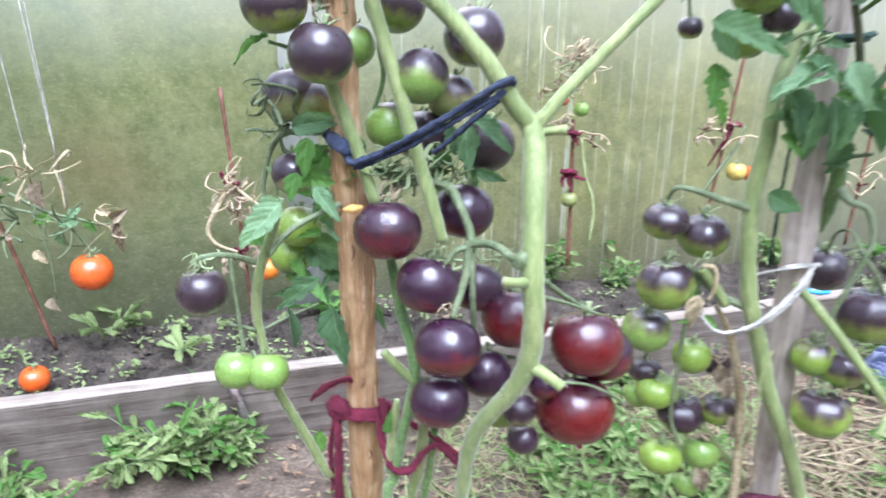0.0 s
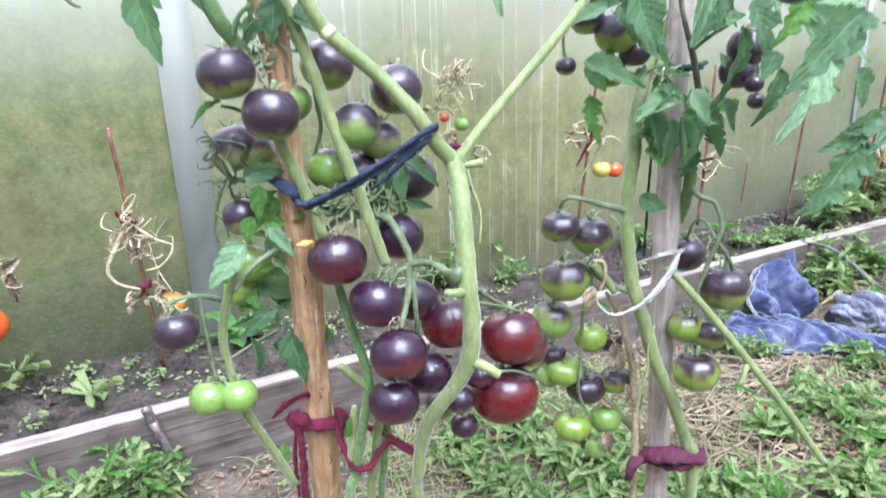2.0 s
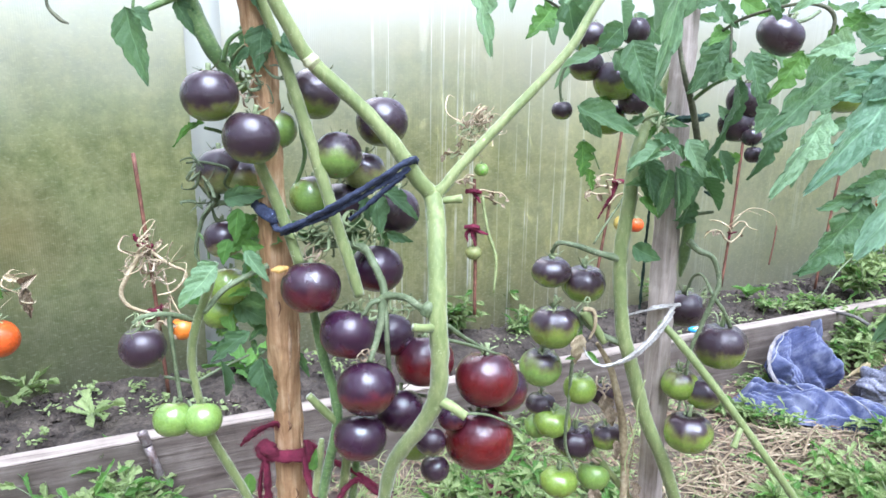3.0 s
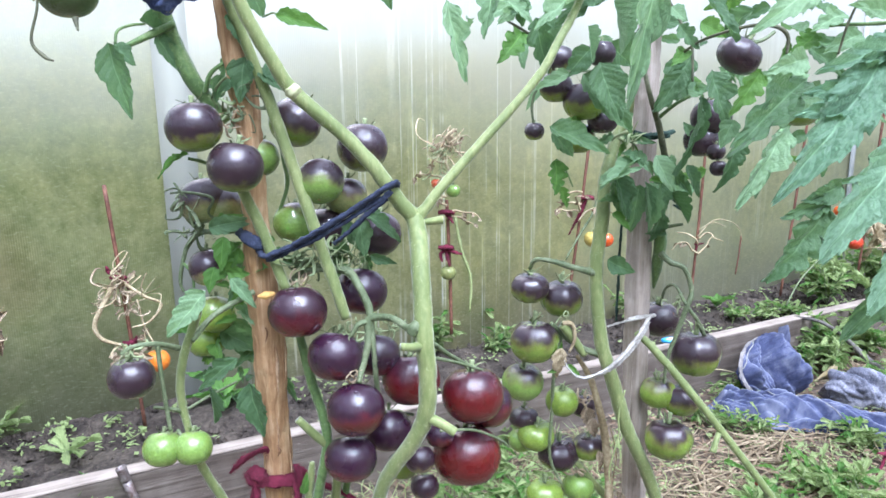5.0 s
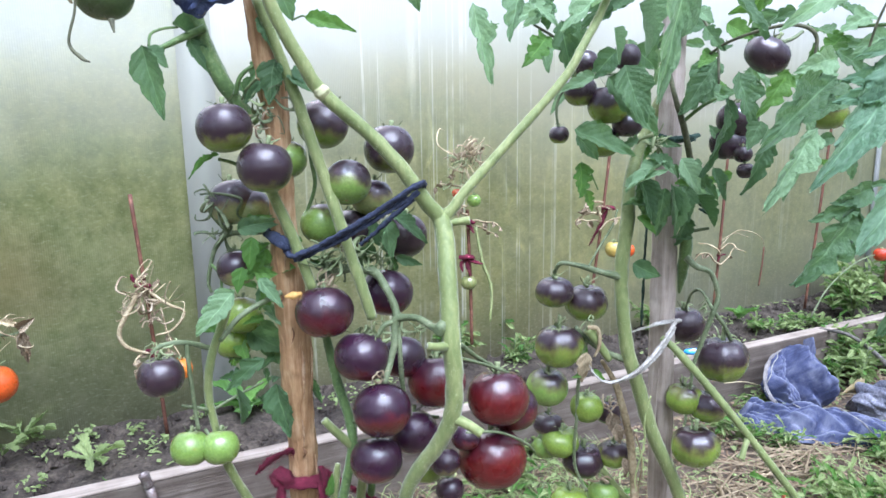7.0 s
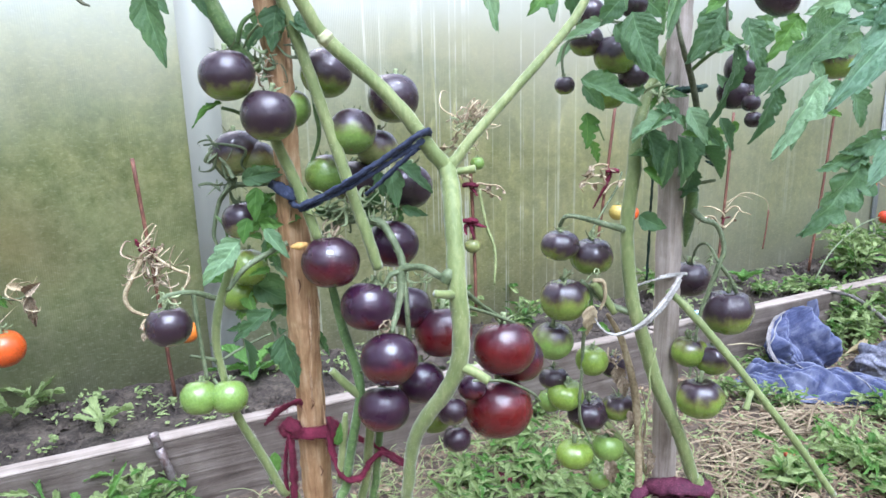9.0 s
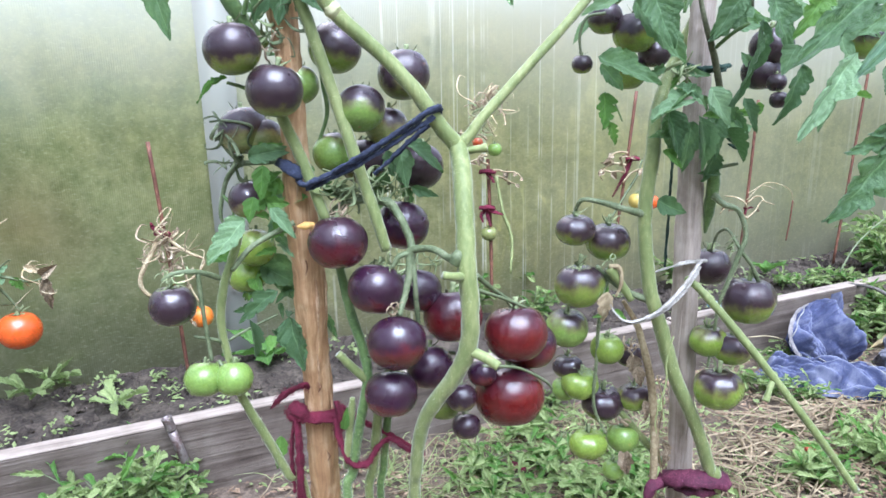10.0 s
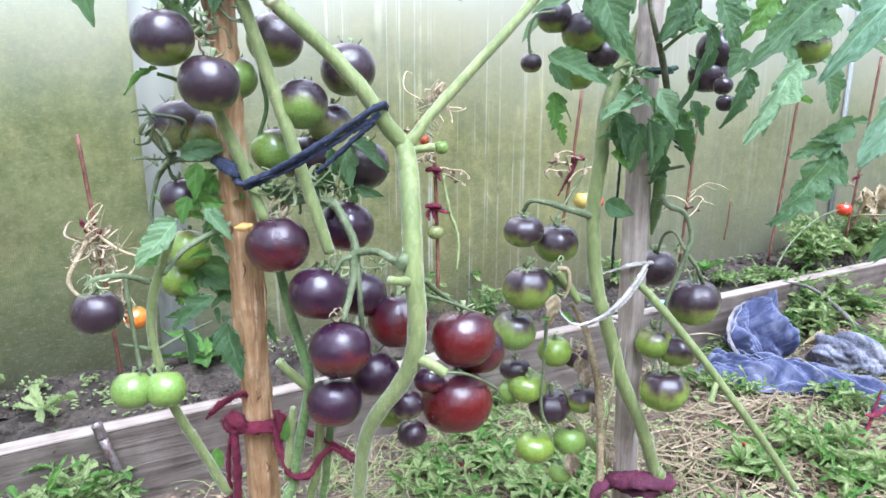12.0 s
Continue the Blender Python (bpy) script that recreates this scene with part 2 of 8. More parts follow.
def sheet_material(name="polycarbonate", dirt=0.0):
    """Twin-wall polycarbonate: milky, finely fluted, with algae, grime and dried drips; sky brightness is tinted in
    towards the top.
    """
    m, nt, b = material(name, 0.35)
    vec = coords(nt)
    sep = node(nt, "SeparateXYZ", {"Vector": vec})
    algae = grain(nt, vec, 1.7, 6, 0.62, 0.4)
    fleck = grain(nt, vec, 24.0, 6, 0.75)
    # the cover thins with height and towards the right-hand end
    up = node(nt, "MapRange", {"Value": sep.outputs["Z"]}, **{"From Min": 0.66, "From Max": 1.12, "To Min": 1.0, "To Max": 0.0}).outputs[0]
    thinning = node(nt, "MapRange", {"Value": sep.outputs["X"]}, **{"From Min": 0.5, "From Max": 1.5, "To Min": 0.0, "To Max": 0.4}).outputs[0]
    up = arith(nt, "SUBTRACT", up, thinning)
    blot = arith(nt, "SUBTRACT", arith(nt, "ADD", algae, arith(nt, "MULTIPLY", fleck, 0.45)), 0.72)
    cover = node(nt, "MapRange", {"Value": arith(nt, "ADD", up, arith(nt, "MULTIPLY", blot, 0.85))}, **{"From Min": -dirt, "From Max": 0.95 - dirt * 0.5}).outputs[0]
    along = node(nt, "Mapping", {"Vector": vec})
    along.inputs["Scale"].default_value = (36, 36, 0.22)
    drip = node(nt, "MapRange", {"Value": grain(nt, along.outputs["Vector"], 1.5, 3, 0.7)}, **{"From Min": 0.588, "From Max": 0.612}).outputs[0]
    drip = arith(nt, "MULTIPLY", drip, node(nt, "MapRange", {"Value": grain(nt, vec, 6.0, 3, 0.6)}, **{"From Min": 0.38, "From Max": 0.55}).outputs[0])
    drip = arith(nt, "MULTIPLY", drip, node(nt, "MapRange", {"Value": sep.outputs["X"]}, **{"From Min": 0.7, "From Max": 1.1, "To Min": 1.0, "To Max": 0.3}).outputs[0])
    smear = grain(nt, along.outputs["Vector"], 0.45, 4, 0.6)
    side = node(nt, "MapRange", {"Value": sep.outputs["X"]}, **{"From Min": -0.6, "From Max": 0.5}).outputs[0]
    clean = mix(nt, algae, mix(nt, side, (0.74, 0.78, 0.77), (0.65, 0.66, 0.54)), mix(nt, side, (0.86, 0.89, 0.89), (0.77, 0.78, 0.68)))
    # whitens with height: the bright sky behind is put into the tint
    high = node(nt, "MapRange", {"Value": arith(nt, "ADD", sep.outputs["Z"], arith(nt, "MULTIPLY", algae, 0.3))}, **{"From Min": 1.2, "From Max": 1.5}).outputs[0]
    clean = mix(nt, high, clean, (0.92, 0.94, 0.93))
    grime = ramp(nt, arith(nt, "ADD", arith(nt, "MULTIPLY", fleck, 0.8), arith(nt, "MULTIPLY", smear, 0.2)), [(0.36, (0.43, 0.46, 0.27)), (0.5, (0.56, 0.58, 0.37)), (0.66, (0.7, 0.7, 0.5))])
    # greyer and darker towards the foot of the sheet
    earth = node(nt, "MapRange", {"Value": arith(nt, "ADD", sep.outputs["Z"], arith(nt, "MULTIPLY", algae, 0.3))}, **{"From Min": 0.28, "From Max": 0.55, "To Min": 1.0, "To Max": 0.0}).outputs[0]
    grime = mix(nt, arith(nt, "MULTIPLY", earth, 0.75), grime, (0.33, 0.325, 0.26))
    spots = ramp(nt, grain(nt, vec, 60.0, 6, 0.8), [(0.35, (0.45, 0.5, 0.4)), (0.55, (1.0, 1.0, 1.0))])
    patch = ramp(nt, grain(nt, vec, 9.0, 5, 0.7, 0.8), [(0.35, (0.55, 0.62, 0.45)), (0.6, (1.15, 1.1, 1.1))])
    grime = mix(nt, 0.3, grime, spots, "MULTIPLY")
    grime = mix(nt, 0.2, grime, patch, "MULTIPLY")
    slant = node(nt, "Mapping", {"Vector": vec})
    slant.inputs["Scale"].default_value = (70, 70, 150)
    slant.inputs["Rotation"].default_value = (0.0, 0.35, 0.0)
    flakes = node(nt, "MapRange", {"Value": grain(nt, slant.outputs["Vector"], 1.0, 3, 0.6)}, **{"From Min": 0.55, "From Max": 0.7, "To Min": 0.0, "To Max": 0.5}).outputs[0]
    grime = mix(nt, flakes, grime, (0.82, 0.83, 0.66))
    grime = mix(nt, 1.0, grime, mix(nt, side, (1.0, 1.0, 1.0), (1.05, 1.02, 0.9)), "MULTIPLY")
    if dirt:
        grime = mix(nt, 1.0, grime, (0.92, 0.94, 0.83), "MULTIPLY")
        spot = node(nt, "VectorMath", {0: vec}, operation="DISTANCE")
        spot.inputs[1].default_value = BED.inverted() @ Vector((-0.88, 1.64, 0.54))
        stain = node(nt, "MapRange", {"Value": arith(nt, "ADD", spot.outputs["Value"], arith(nt, "MULTIPLY", algae, 0.25))}, **{"From Min": 0.12, "From Max": 0.32, "To Min": 0.4, "To Max": 0.0}).outputs[0]
        grime = mix(nt, stain, grime, (0.62, 0.47, 0.24))
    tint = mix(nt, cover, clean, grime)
    scratch_map = node(nt, "Mapping", {"Vector": vec})
    scratch_map.inputs["Scale"].default_value = (6, 6, 5)
    scratch_map.inputs["Rotation"].default_value = (0.3, 0.6, 0.2)
    scratch = node(nt, "TexVoronoi", {"Vector": scratch_map.outputs["Vector"]}, Scale=2.0, feature="DISTANCE_TO_EDGE")
    hair = node(nt, "MapRange", {"Value": scratch.outputs["Distance"]}, **{"From Min": 0.0, "From Max": 0.02, "To Min": 0.14, "To Max": 0.0}).outputs[0]
    tint = mix(nt, arith(nt, "MULTIPLY", hair, algae), tint, (0.8, 0.82, 0.7))
    tint = mix(nt, arith(nt, "MULTIPLY", arith(nt, "MULTIPLY", drip, 0.85), node(nt, "MapRange", {"Value": sep.outputs["X"]}, **{"From Min": -0.25, "From Max": 0.1}).outputs[0]), tint, (0.95, 0.96, 0.9))
    flute = node(nt, "TexWave", {"Vector": vec}, Scale=60.0, wave_type="BANDS", bands_direction="X")
    relief = node(nt, "Bump", {"Height": flute.outputs["Fac"]}, Strength=0.25, Distance=0.002)
    see = node(nt, "BsdfRefraction", {"Color": tint, "Normal": relief.outputs["Normal"]}, Roughness=0.32, IOR=1.03)
    milk = node(nt, "BsdfTranslucent", {"Color": tint})
    front = node(nt, "BsdfDiffuse", {"Color": tint})
    one = node(nt, "MixShader", {1: see.outputs[0], 2: milk.outputs[0]})
    one.inputs[0].default_value = 0.28
    two = node(nt, "MixShader", {1: one.outputs[0], 2: front.outputs[0]})
    two.inputs[0].default_value = 0.16
    gloss = node(nt, "BsdfGlossy", {"Normal": relief.outputs["Normal"]}, Roughness=0.3)
    three = node(nt, "MixShader", {1: two.outputs[0], 2: gloss.outputs[0]})
    three.inputs[0].default_value = 0.03
    nt.links.new(three.outputs[0], nt.nodes["Material Output"].inputs["Surface"])
    return m


def wood_material(name, stops, along, rough=0.75, relief=0.6, fine_grain=55.0):
    """Sawn or split wood with grain along one axis (0, 1, 2)."""
    m, nt, b = material(name, rough, Specular_IOR_Level=0.3)
    s = [fine_grain] * 3
    s[along] = fine_grain * 0.05
    vec = coords(nt, s)
    streak = grain(nt, vec, 1.0, 6, 0.65, 0.6)
    stain = grain(nt, coords(nt), fine_grain * 0.25, 5)
    fine = grain(nt, vec, 4.0, 4, 0.7)
    fac = arith(nt, "SUBTRACT", arith(nt, "ADD", arith(nt, "MULTIPLY", streak, 1.3), arith(nt, "MULTIPLY", stain, 0.8)), 0.52)
    nt.links.new(ramp(nt, fac, stops), b.inputs["Base Color"])
    bump(nt, b, arith(nt, "ADD", streak, arith(nt, "MULTIPLY", fine, 0.5)), relief, 0.003)
    return m


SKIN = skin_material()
STEM = mottled("green_stem", [(0.1, (0.11, 0.148, 0.042)), (0.5, (0.185, 0.23, 0.075)), (0.9, (0.33, 0.36, 0.145))], 28, 0.6, 190, 0.6, 0.0014, (1, 1, 0.35), Sheen_Weight=0.35, Sheen_Roughness=0.4)
FUZZ = mottled("stem_hair", [(0.3, (0.42, 0.47, 0.26)), (0.7, (0.66, 0.7, 0.48))], 60, 0.7)
DARK_STEM = mottled("dark_stem", [(0.3, (0.07, 0.13, 0.035)), (0.6, (0.13, 0.22, 0.06)), (0.8, (0.2, 0.28, 0.1))], 30, 0.6, 260, 0.8, 0.0015, Sheen_Weight=0.4, Sheen_Roughness=0.4)
TWIG = mottled("brown_leaf_stalk", [(0.2, (0.05, 0.05, 0.03)), (0.5, (0.1, 0.105, 0.055)), (0.85, (0.2, 0.2, 0.12))], 50, 0.7, 300, 0.5, 0.0008)
STALK = mottled("truss_stalk", [(0.2, (0.06, 0.085, 0.037)), (0.5, (0.125, 0.16, 0.075)), (0.85, (0.23, 0.26, 0.15))], 60, 0.65, 400, 0.5, 0.0008)
YOUNG_STALK = mottled("pale_tendril", [(0.3, (0.24, 0.3, 0.11)), (0.7, (0.4, 0.45, 0.2))], 50, 0.6)
SCAR = mottled("pruning_scar", [(0.3, (0.3, 0.33, 0.15)), (0.7, (0.48, 0.48, 0.27))], 60, 0.7)
CALYX = mottled("calyx", [(0.3, (0.13, 0.175, 0.075)), (0.6, (0.26, 0.31, 0.15)), (0.8, (0.42, 0.43, 0.26))], 2, 0.7, 20, 0.3, 0.01)
DRY = mottled("dry_plant", [(0.2, (0.17, 0.125, 0.065)), (0.5, (0.37, 0.295, 0.17)), (0.8, (0.58, 0.5, 0.33))], 25, 0.85, 200, 0.5, 0.001)
LEAF = leaf_material("tomato_leaf", (0.06, 0.13, 0.055), (0.165, 0.285, 0.125))
YOUNG = leaf_material("young_leaf", (0.07, 0.18, 0.03), (0.16, 0.32, 0.06))
NEAR_LEAF = leaf_material("close_leaf", (0.105, 0.215, 0.12), (0.25, 0.41, 0.245), 0.5)
PALE_LEAF = leaf_material("powdery_leaf", (0.15, 0.27, 0.125), (0.32, 0.48, 0.26))
SHEET = sheet_material()
GRIMY_SHEET = sheet_material("grimy_polycarbonate", 0.27)
PEELED = wood_material("peeled_wood", [(0.05, (0.12, 0.06, 0.03)), (0.3, (0.34, 0.185, 0.088)), (0.55, (0.51, 0.31, 0.155)), (0.9, (0.78, 0.58, 0.37))], 2, 0.6, 1.0, 150.0)
GREY_WOOD = wood_material("weathered_stake_wood", [(0.15, (0.2, 0.16, 0.13)), (0.5, (0.4, 0.335, 0.28)), (0.85, (0.54, 0.47, 0.41))], 2, 0.75, 0.6, 130.0)
BOARD = wood_material("weathered_board_wood", [(0.1, (0.028, 0.021, 0.016)), (0.35, (0.09, 0.07, 0.056)), (0.6, (0.14, 0.115, 0.094)), (0.9, (0.23, 0.195, 0.165))], 0, 0.8, 1.0)
PALE_EDGE = wood_material("pale_board_edge", [(0.1, (0.11, 0.086, 0.068)), (0.45, (0.27, 0.225, 0.187)), (0.9, (0.44, 0.38, 0.325))], 0)
OLD_BRANCH = mottled("old_branch", [(0.25, (0.05, 0.045, 0.04)), (0.55, (0.12, 0.11, 0.095)), (0.85, (0.24, 0.22, 0.2))], 25, 0.85, 200, 0.7, 0.002)
SOIL = mottled("dark_soil", [(0.3, (0.018, 0.013, 0.009)), (0.5, (0.042, 0.032, 0.024)), (0.75, (0.1, 0.08, 0.06))], 14, 0.95, 120, 0.9, 0.006)
EARTH = mottled("trodden_earth", [(0.2, (0.04, 0.029, 0.021)), (0.5, (0.1, 0.073, 0.052)), (0.8, (0.21, 0.16, 0.115))], 9, 0.95, 110, 0.9, 0.006)
RUST = mottled("rusty_rod", [(0.3, (0.085, 0.032, 0.02)), (0.6, (0.18, 0.075, 0.045)), (0.8, (0.3, 0.14, 0.085))], 40, 0.7, 300, 0.5, 0.0008)
PIPE = mottled("old_pipe", [(0.3, (0.1, 0.06, 0.05)), (0.55, (0.19, 0.16, 0.15)), (0.8, (0.3, 0.27, 0.26))], 30, 0.5, 200, 0.4, 0.0008, Metallic=0.5)
NAVY = mottled("navy_cloth_strip", [(0.3, (0.012, 0.015, 0.03)), (0.6, (0.032, 0.042, 0.08)), (0.8, (0.07, 0.085, 0.14))], 60, 0.9, 500, 0.7, 0.001)
MAROON = mottled("maroon_rag", [(0.25, (0.07, 0.005, 0.015)), (0.55, (0.13, 0.01, 0.03)), (0.85, (0.24, 0.03, 0.06))], 45, 0.95, 900, 0.8, 0.0015)
WHITE_RAG = mottled("white_rag", [(0.25, (0.2, 0.185, 0.155)), (0.55, (0.4, 0.38, 0.34)), (0.8, (0.6, 0.58, 0.54))], 40, 0.9, 400, 0.6, 0.001)
TWINE = mottled("green_twine", [(0.3, (0.008, 0.022, 0.016)), (0.6, (0.025, 0.058, 0.042)), (0.8, (0.06, 0.11, 0.085))], 90, 0.9, 500, 0.8, 0.001)
DEAD_LEAF = mottled("dead_leaf", [(0.2, (0.14, 0.1, 0.06)), (0.5, (0.32, 0.245, 0.155)), (0.8, (0.54, 0.46, 0.33))], 8, 0.9, 60, 0.5, 0.01)
STRAW = mottled("straw", [(0.2, (0.085, 0.055, 0.03)), (0.5, (0.2, 0.15, 0.087)), (0.85, (0.44, 0.36, 0.23))], 6, 0.8, 90, 0.3, 0.001)
STRAW_PALE = mottled("pale_straw", [(0.2, (0.34, 0.27, 0.14)), (0.5, (0.55, 0.47, 0.28)), (0.85, (0.72, 0.65, 0.44))], 6, 0.7, 90, 0.3, 0.001)
PLUM = mottled("plum_rag", [(0.25, (0.035, 0.006, 0.018)), (0.55, (0.085, 0.012, 0.034)), (0.85, (0.2, 0.05, 0.09))], 40, 0.8, 500, 0.5, 0.0012)
GRASS = leaf_material("grass_blade", (0.24, 0.32, 0.1), (0.55, 0.62, 0.3), 0.6)
WEED = leaf_material("weed_leaf", (0.165, 0.24, 0.07), (0.43, 0.52, 0.22), 0.6)
DENIM = mottled("blue_denim", [(0.25, (0.018, 0.023, 0.056)), (0.45, (0.04, 0.05, 0.118)), (0.65, (0.075, 0.088, 0.17)), (0.9, (0.22, 0.23, 0.29))], 22, 0.9, 700, 0.4, 0.002)
denim_nodes = DENIM.node_tree
denim_skin = denim_nodes.nodes["Principled BSDF"]
denim_dye = denim_skin.inputs["Base Color"].links[0].from_socket
worn = node(denim_nodes, "MapRange", {"Value": node(denim_nodes, "NewGeometry").outputs["Pointiness"]}, **{"From Min": 0.505, "From Max": 0.57, "To Min": 0.0, "To Max": 0.42}).outputs[0]
fade_map = node(denim_nodes, "Mapping", {"Vector": node(denim_nodes, "TexCoord").outputs["Object"]}, Scale=(1.0, 1.0, 0.6))
fade = node(denim_nodes, "TexNoise", {"Vector": fade_map.outputs[0]}, Scale=9.0, Detail=6.0, Roughness=0.62, Distortion=0.8)
faded = node(denim_nodes, "MapRange", {"Value": fade.outputs[0]}, **{"From Min": 0.5, "From Max": 0.68, "To Min": 0.0, "To Max": 0.72}).outputs[0]
denim_worn = mix(denim_nodes, worn, denim_dye, (0.3, 0.32, 0.38))
denim_nodes.links.new(mix(denim_nodes, faded, denim_worn, (0.27, 0.285, 0.37)), denim_skin.inputs["Base Color"])
FACING = mottled("faded_facing", [(0.3, (0.1, 0.095, 0.1)), (0.55, (0.2, 0.185, 0.18)), (0.8, (0.34, 0.32, 0.3))], 25, 0.9, 300, 0.4, 0.002)
HEM = mottled("pale_stitching", [(0.3, (0.14, 0.14, 0.15)), (0.6, (0.28, 0.28, 0.26)), (0.8, (0.42, 0.42, 0.37))], 60, 0.9, 500, 0.5, 0.001)
GREY_CLOTH = mottled("grey_lining", [(0.3, (0.075, 0.08, 0.11)), (0.5, (0.16, 0.165, 0.21)), (0.75, (0.32, 0.32, 0.36))], 14, 0.9, 200, 0.3, 0.002)
STRIP, strip_nodes, strip_skin = material("milky_strip", 0.4)
strip_glow = node(strip_nodes, "BsdfTranslucent", Color=(0.74, 0.75, 0.7, 1))
strip_skin.inputs["Base Color"].default_value = (0.57, 0.58, 0.52, 1)
strip_mix = node(strip_nodes, "MixShader", {1: strip_skin.outputs[0], 2: strip_glow.outputs[0]})
strip_mix.inputs[0].default_value = 0.62
strip_nodes.links.new(strip_mix.outputs[0], strip_nodes.nodes["Material Output"].inputs["Surface"])
ALU = mottled("post_paint", [(0.3, (0.34, 0.37, 0.35)), (0.7, (0.46, 0.48, 0.46))], 8, 0.5, 60, 0.1, 0.0005)
PALE_GRASS = mottled("pale_dry_grass", [(0.2, (0.42, 0.36, 0.2)), (0.5, (0.6, 0.54, 0.34)), (0.85, (0.78, 0.74, 0.55))], 6, 0.8, 90)
HEDGE = leaf_material("outdoor_leaf", (0.035, 0.06, 0.015), (0.12, 0.15, 0.045), 0.6)


# ---- ground, bed and greenhouse ----
def ground_place(i, j):
    # dense near the plants, sparse towards the horizon
    def far(s):
        s = 2 * s - 1
        return 2.2 * s + (0 if abs(s) < 0.72 else math.copysign((abs(s) - 0.72) ** 2 * 9000, s))
    x, y = far(i) + 0.5, far(j) + 1.0
    near = max(0.0, 1 - math.hypot(x - 0.5, y - 1) / 3)
    z = near * (0.022 * noise.noise(Vector((x * 3, y * 3, 0))) + 0.012 * noise.noise(Vector((x * 11, y * 11, 2))) + 0.006 * noise.noise(Vector((x * 34, y * 34, 5))))
    return (x, y, z - 0.004)


tagged(part("ground", grid(220, 220, ground_place), EARTH), "trodden brown greenhouse earth path", "ground", kind="structure")


def soil_place(i, j):
    u, v = -2.5 + 6.5 * i, 0.044 + 0.412 * j
    z = 0.125 + 0.018 * noise.noise(Vector((u * 5, v * 5, 1))) + 0.012 * noise.noise(Vector((u * 17, v * 17, 4))) + 0.007 * noise.noise(Vector((u * 50, v * 50, 7)))
    return bed(u, v, z)


tagged(part("soil", grid(420, 40, soil_place), SOIL), "dark crumbly soil filling the raised bed", "soil", kind="structure")


def plank(u0, u1, z0, z1, v0=0.0, thick=0.046):
    ob = part("bed_board", box(u0, u1, v0, v0 + thick, z0, z1, None, None, 0.003, int((u1 - u0) * 14), 0.0022), BOARD, smooth=False)
    ob.matrix_world = BED
    # a thin slab of paler wood caps the board
    edge = part("top_edge", box(u0 + 0.002, u1 - 0.002, v0 + 0.001, v0 + thick - 0.001, z1 - 0.001, z1 + 0.0035, None, None, 0.0015, int((u1 - u0) * 14), 0.0014), PALE_EDGE, ob, "paler top edge", False)
    edge.matrix_parent_inverse = Matrix.Identity(4)
    return tagged(ob, "weathered grey wooden board edging the raised bed", "board", "boards of the raised bed", "structure")


plank(-2.5, 0.9, -0.03, 0.17)
plank(0.903, 4.0, -0.03, 0.172, 0.001)

WALL_V = 0.47


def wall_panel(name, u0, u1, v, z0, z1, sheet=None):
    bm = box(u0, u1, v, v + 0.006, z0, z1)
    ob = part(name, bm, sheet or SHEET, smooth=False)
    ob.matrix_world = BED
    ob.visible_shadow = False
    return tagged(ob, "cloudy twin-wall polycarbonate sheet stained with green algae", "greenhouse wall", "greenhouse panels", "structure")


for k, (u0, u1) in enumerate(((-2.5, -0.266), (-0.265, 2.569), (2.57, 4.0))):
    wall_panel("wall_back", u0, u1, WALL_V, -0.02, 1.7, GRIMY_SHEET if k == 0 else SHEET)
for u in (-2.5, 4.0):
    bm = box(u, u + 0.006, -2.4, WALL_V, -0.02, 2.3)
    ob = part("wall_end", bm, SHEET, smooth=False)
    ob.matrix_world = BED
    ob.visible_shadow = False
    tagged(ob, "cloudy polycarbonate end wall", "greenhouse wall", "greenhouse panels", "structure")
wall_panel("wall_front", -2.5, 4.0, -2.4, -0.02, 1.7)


def roof_place(i, j):
    a = math.pi * j
    v = (WALL_V - 2.4) / 2 + (WALL_V + 2.4) / 2 * math.cos(a)
    return bed(-2.5 + 6.5 * i, v, 1.7 + 0.6 * math.sin(a))


roof = tagged(part("roof", grid(3, 24, roof_place), SHEET), "arched cloudy polycarbonate roof", "greenhouse roof", kind="structure")
roof.visible_shadow = False


def joint_strip(u, v, wide=0.06, paint=None):
    ob = part("joint_strip", box(u - wide / 2, u + wide / 2, v, v + 0.01, 0.0, 1.7, None, None, 0.003), paint or STRIP)
    ob.matrix_world = BED
    return tagged(ob, "pale plastic strip covering a joint of the polycarbonate wall", "joint strip", "wall joint strips", "structure")


joint_strip(-0.265, WALL_V - 0.012, 0.09)
joint_strip(2.57, WALL_V - 0.012, 0.03, ALU)


# ---- outdoors ----
def leafy_bank(name, count, u0, u1, v0, v1, top, seed, size, label):
    """Many small leaves in a loose bank: one object that nobody could count."""
    rnd = random.Random(seed)
    verts, faces = [], []
    while len(faces) < count:
        u, v = rnd.uniform(u0, u1), rnd.uniform(v0, v1)
        h = top * (0.85 + 0.25 * noise.noise(Vector((u * 1.3, seed, 0))) + 0.15 * noise.noise(Vector((u * 5, seed, 3))))
        z = rnd.uniform(0, 1) ** 0.8 * h
        if noise.noise(Vector((u * 4, v * 4, z * 4 + seed))) < -0.25:
            continue
        p = bed(u, v, z)
        d = Vector((rnd.gauss(0, 1), rnd.gauss(0, 1), rnd.gauss(0.4, 1))).normalized()
        w = d.orthogonal().normalized() * size * rnd.uniform(0.2, 0.45)
        d = d * size * rnd.uniform(0.6, 1.3)
        n = len(verts)
        verts += [p, p + d * 0.5 + w, p + d, p + d * 0.5 - w]
        faces.append((n, n + 1, n + 2, n + 3))
    me = bpy.data.meshes.new(name)
    me.from_pydata(verts, [], faces)
    me.uv_layers.new(name="UVMap")
    me.materials.append(HEDGE)
    return tagged(new(name, me), label, "bushes", kind="stuff")


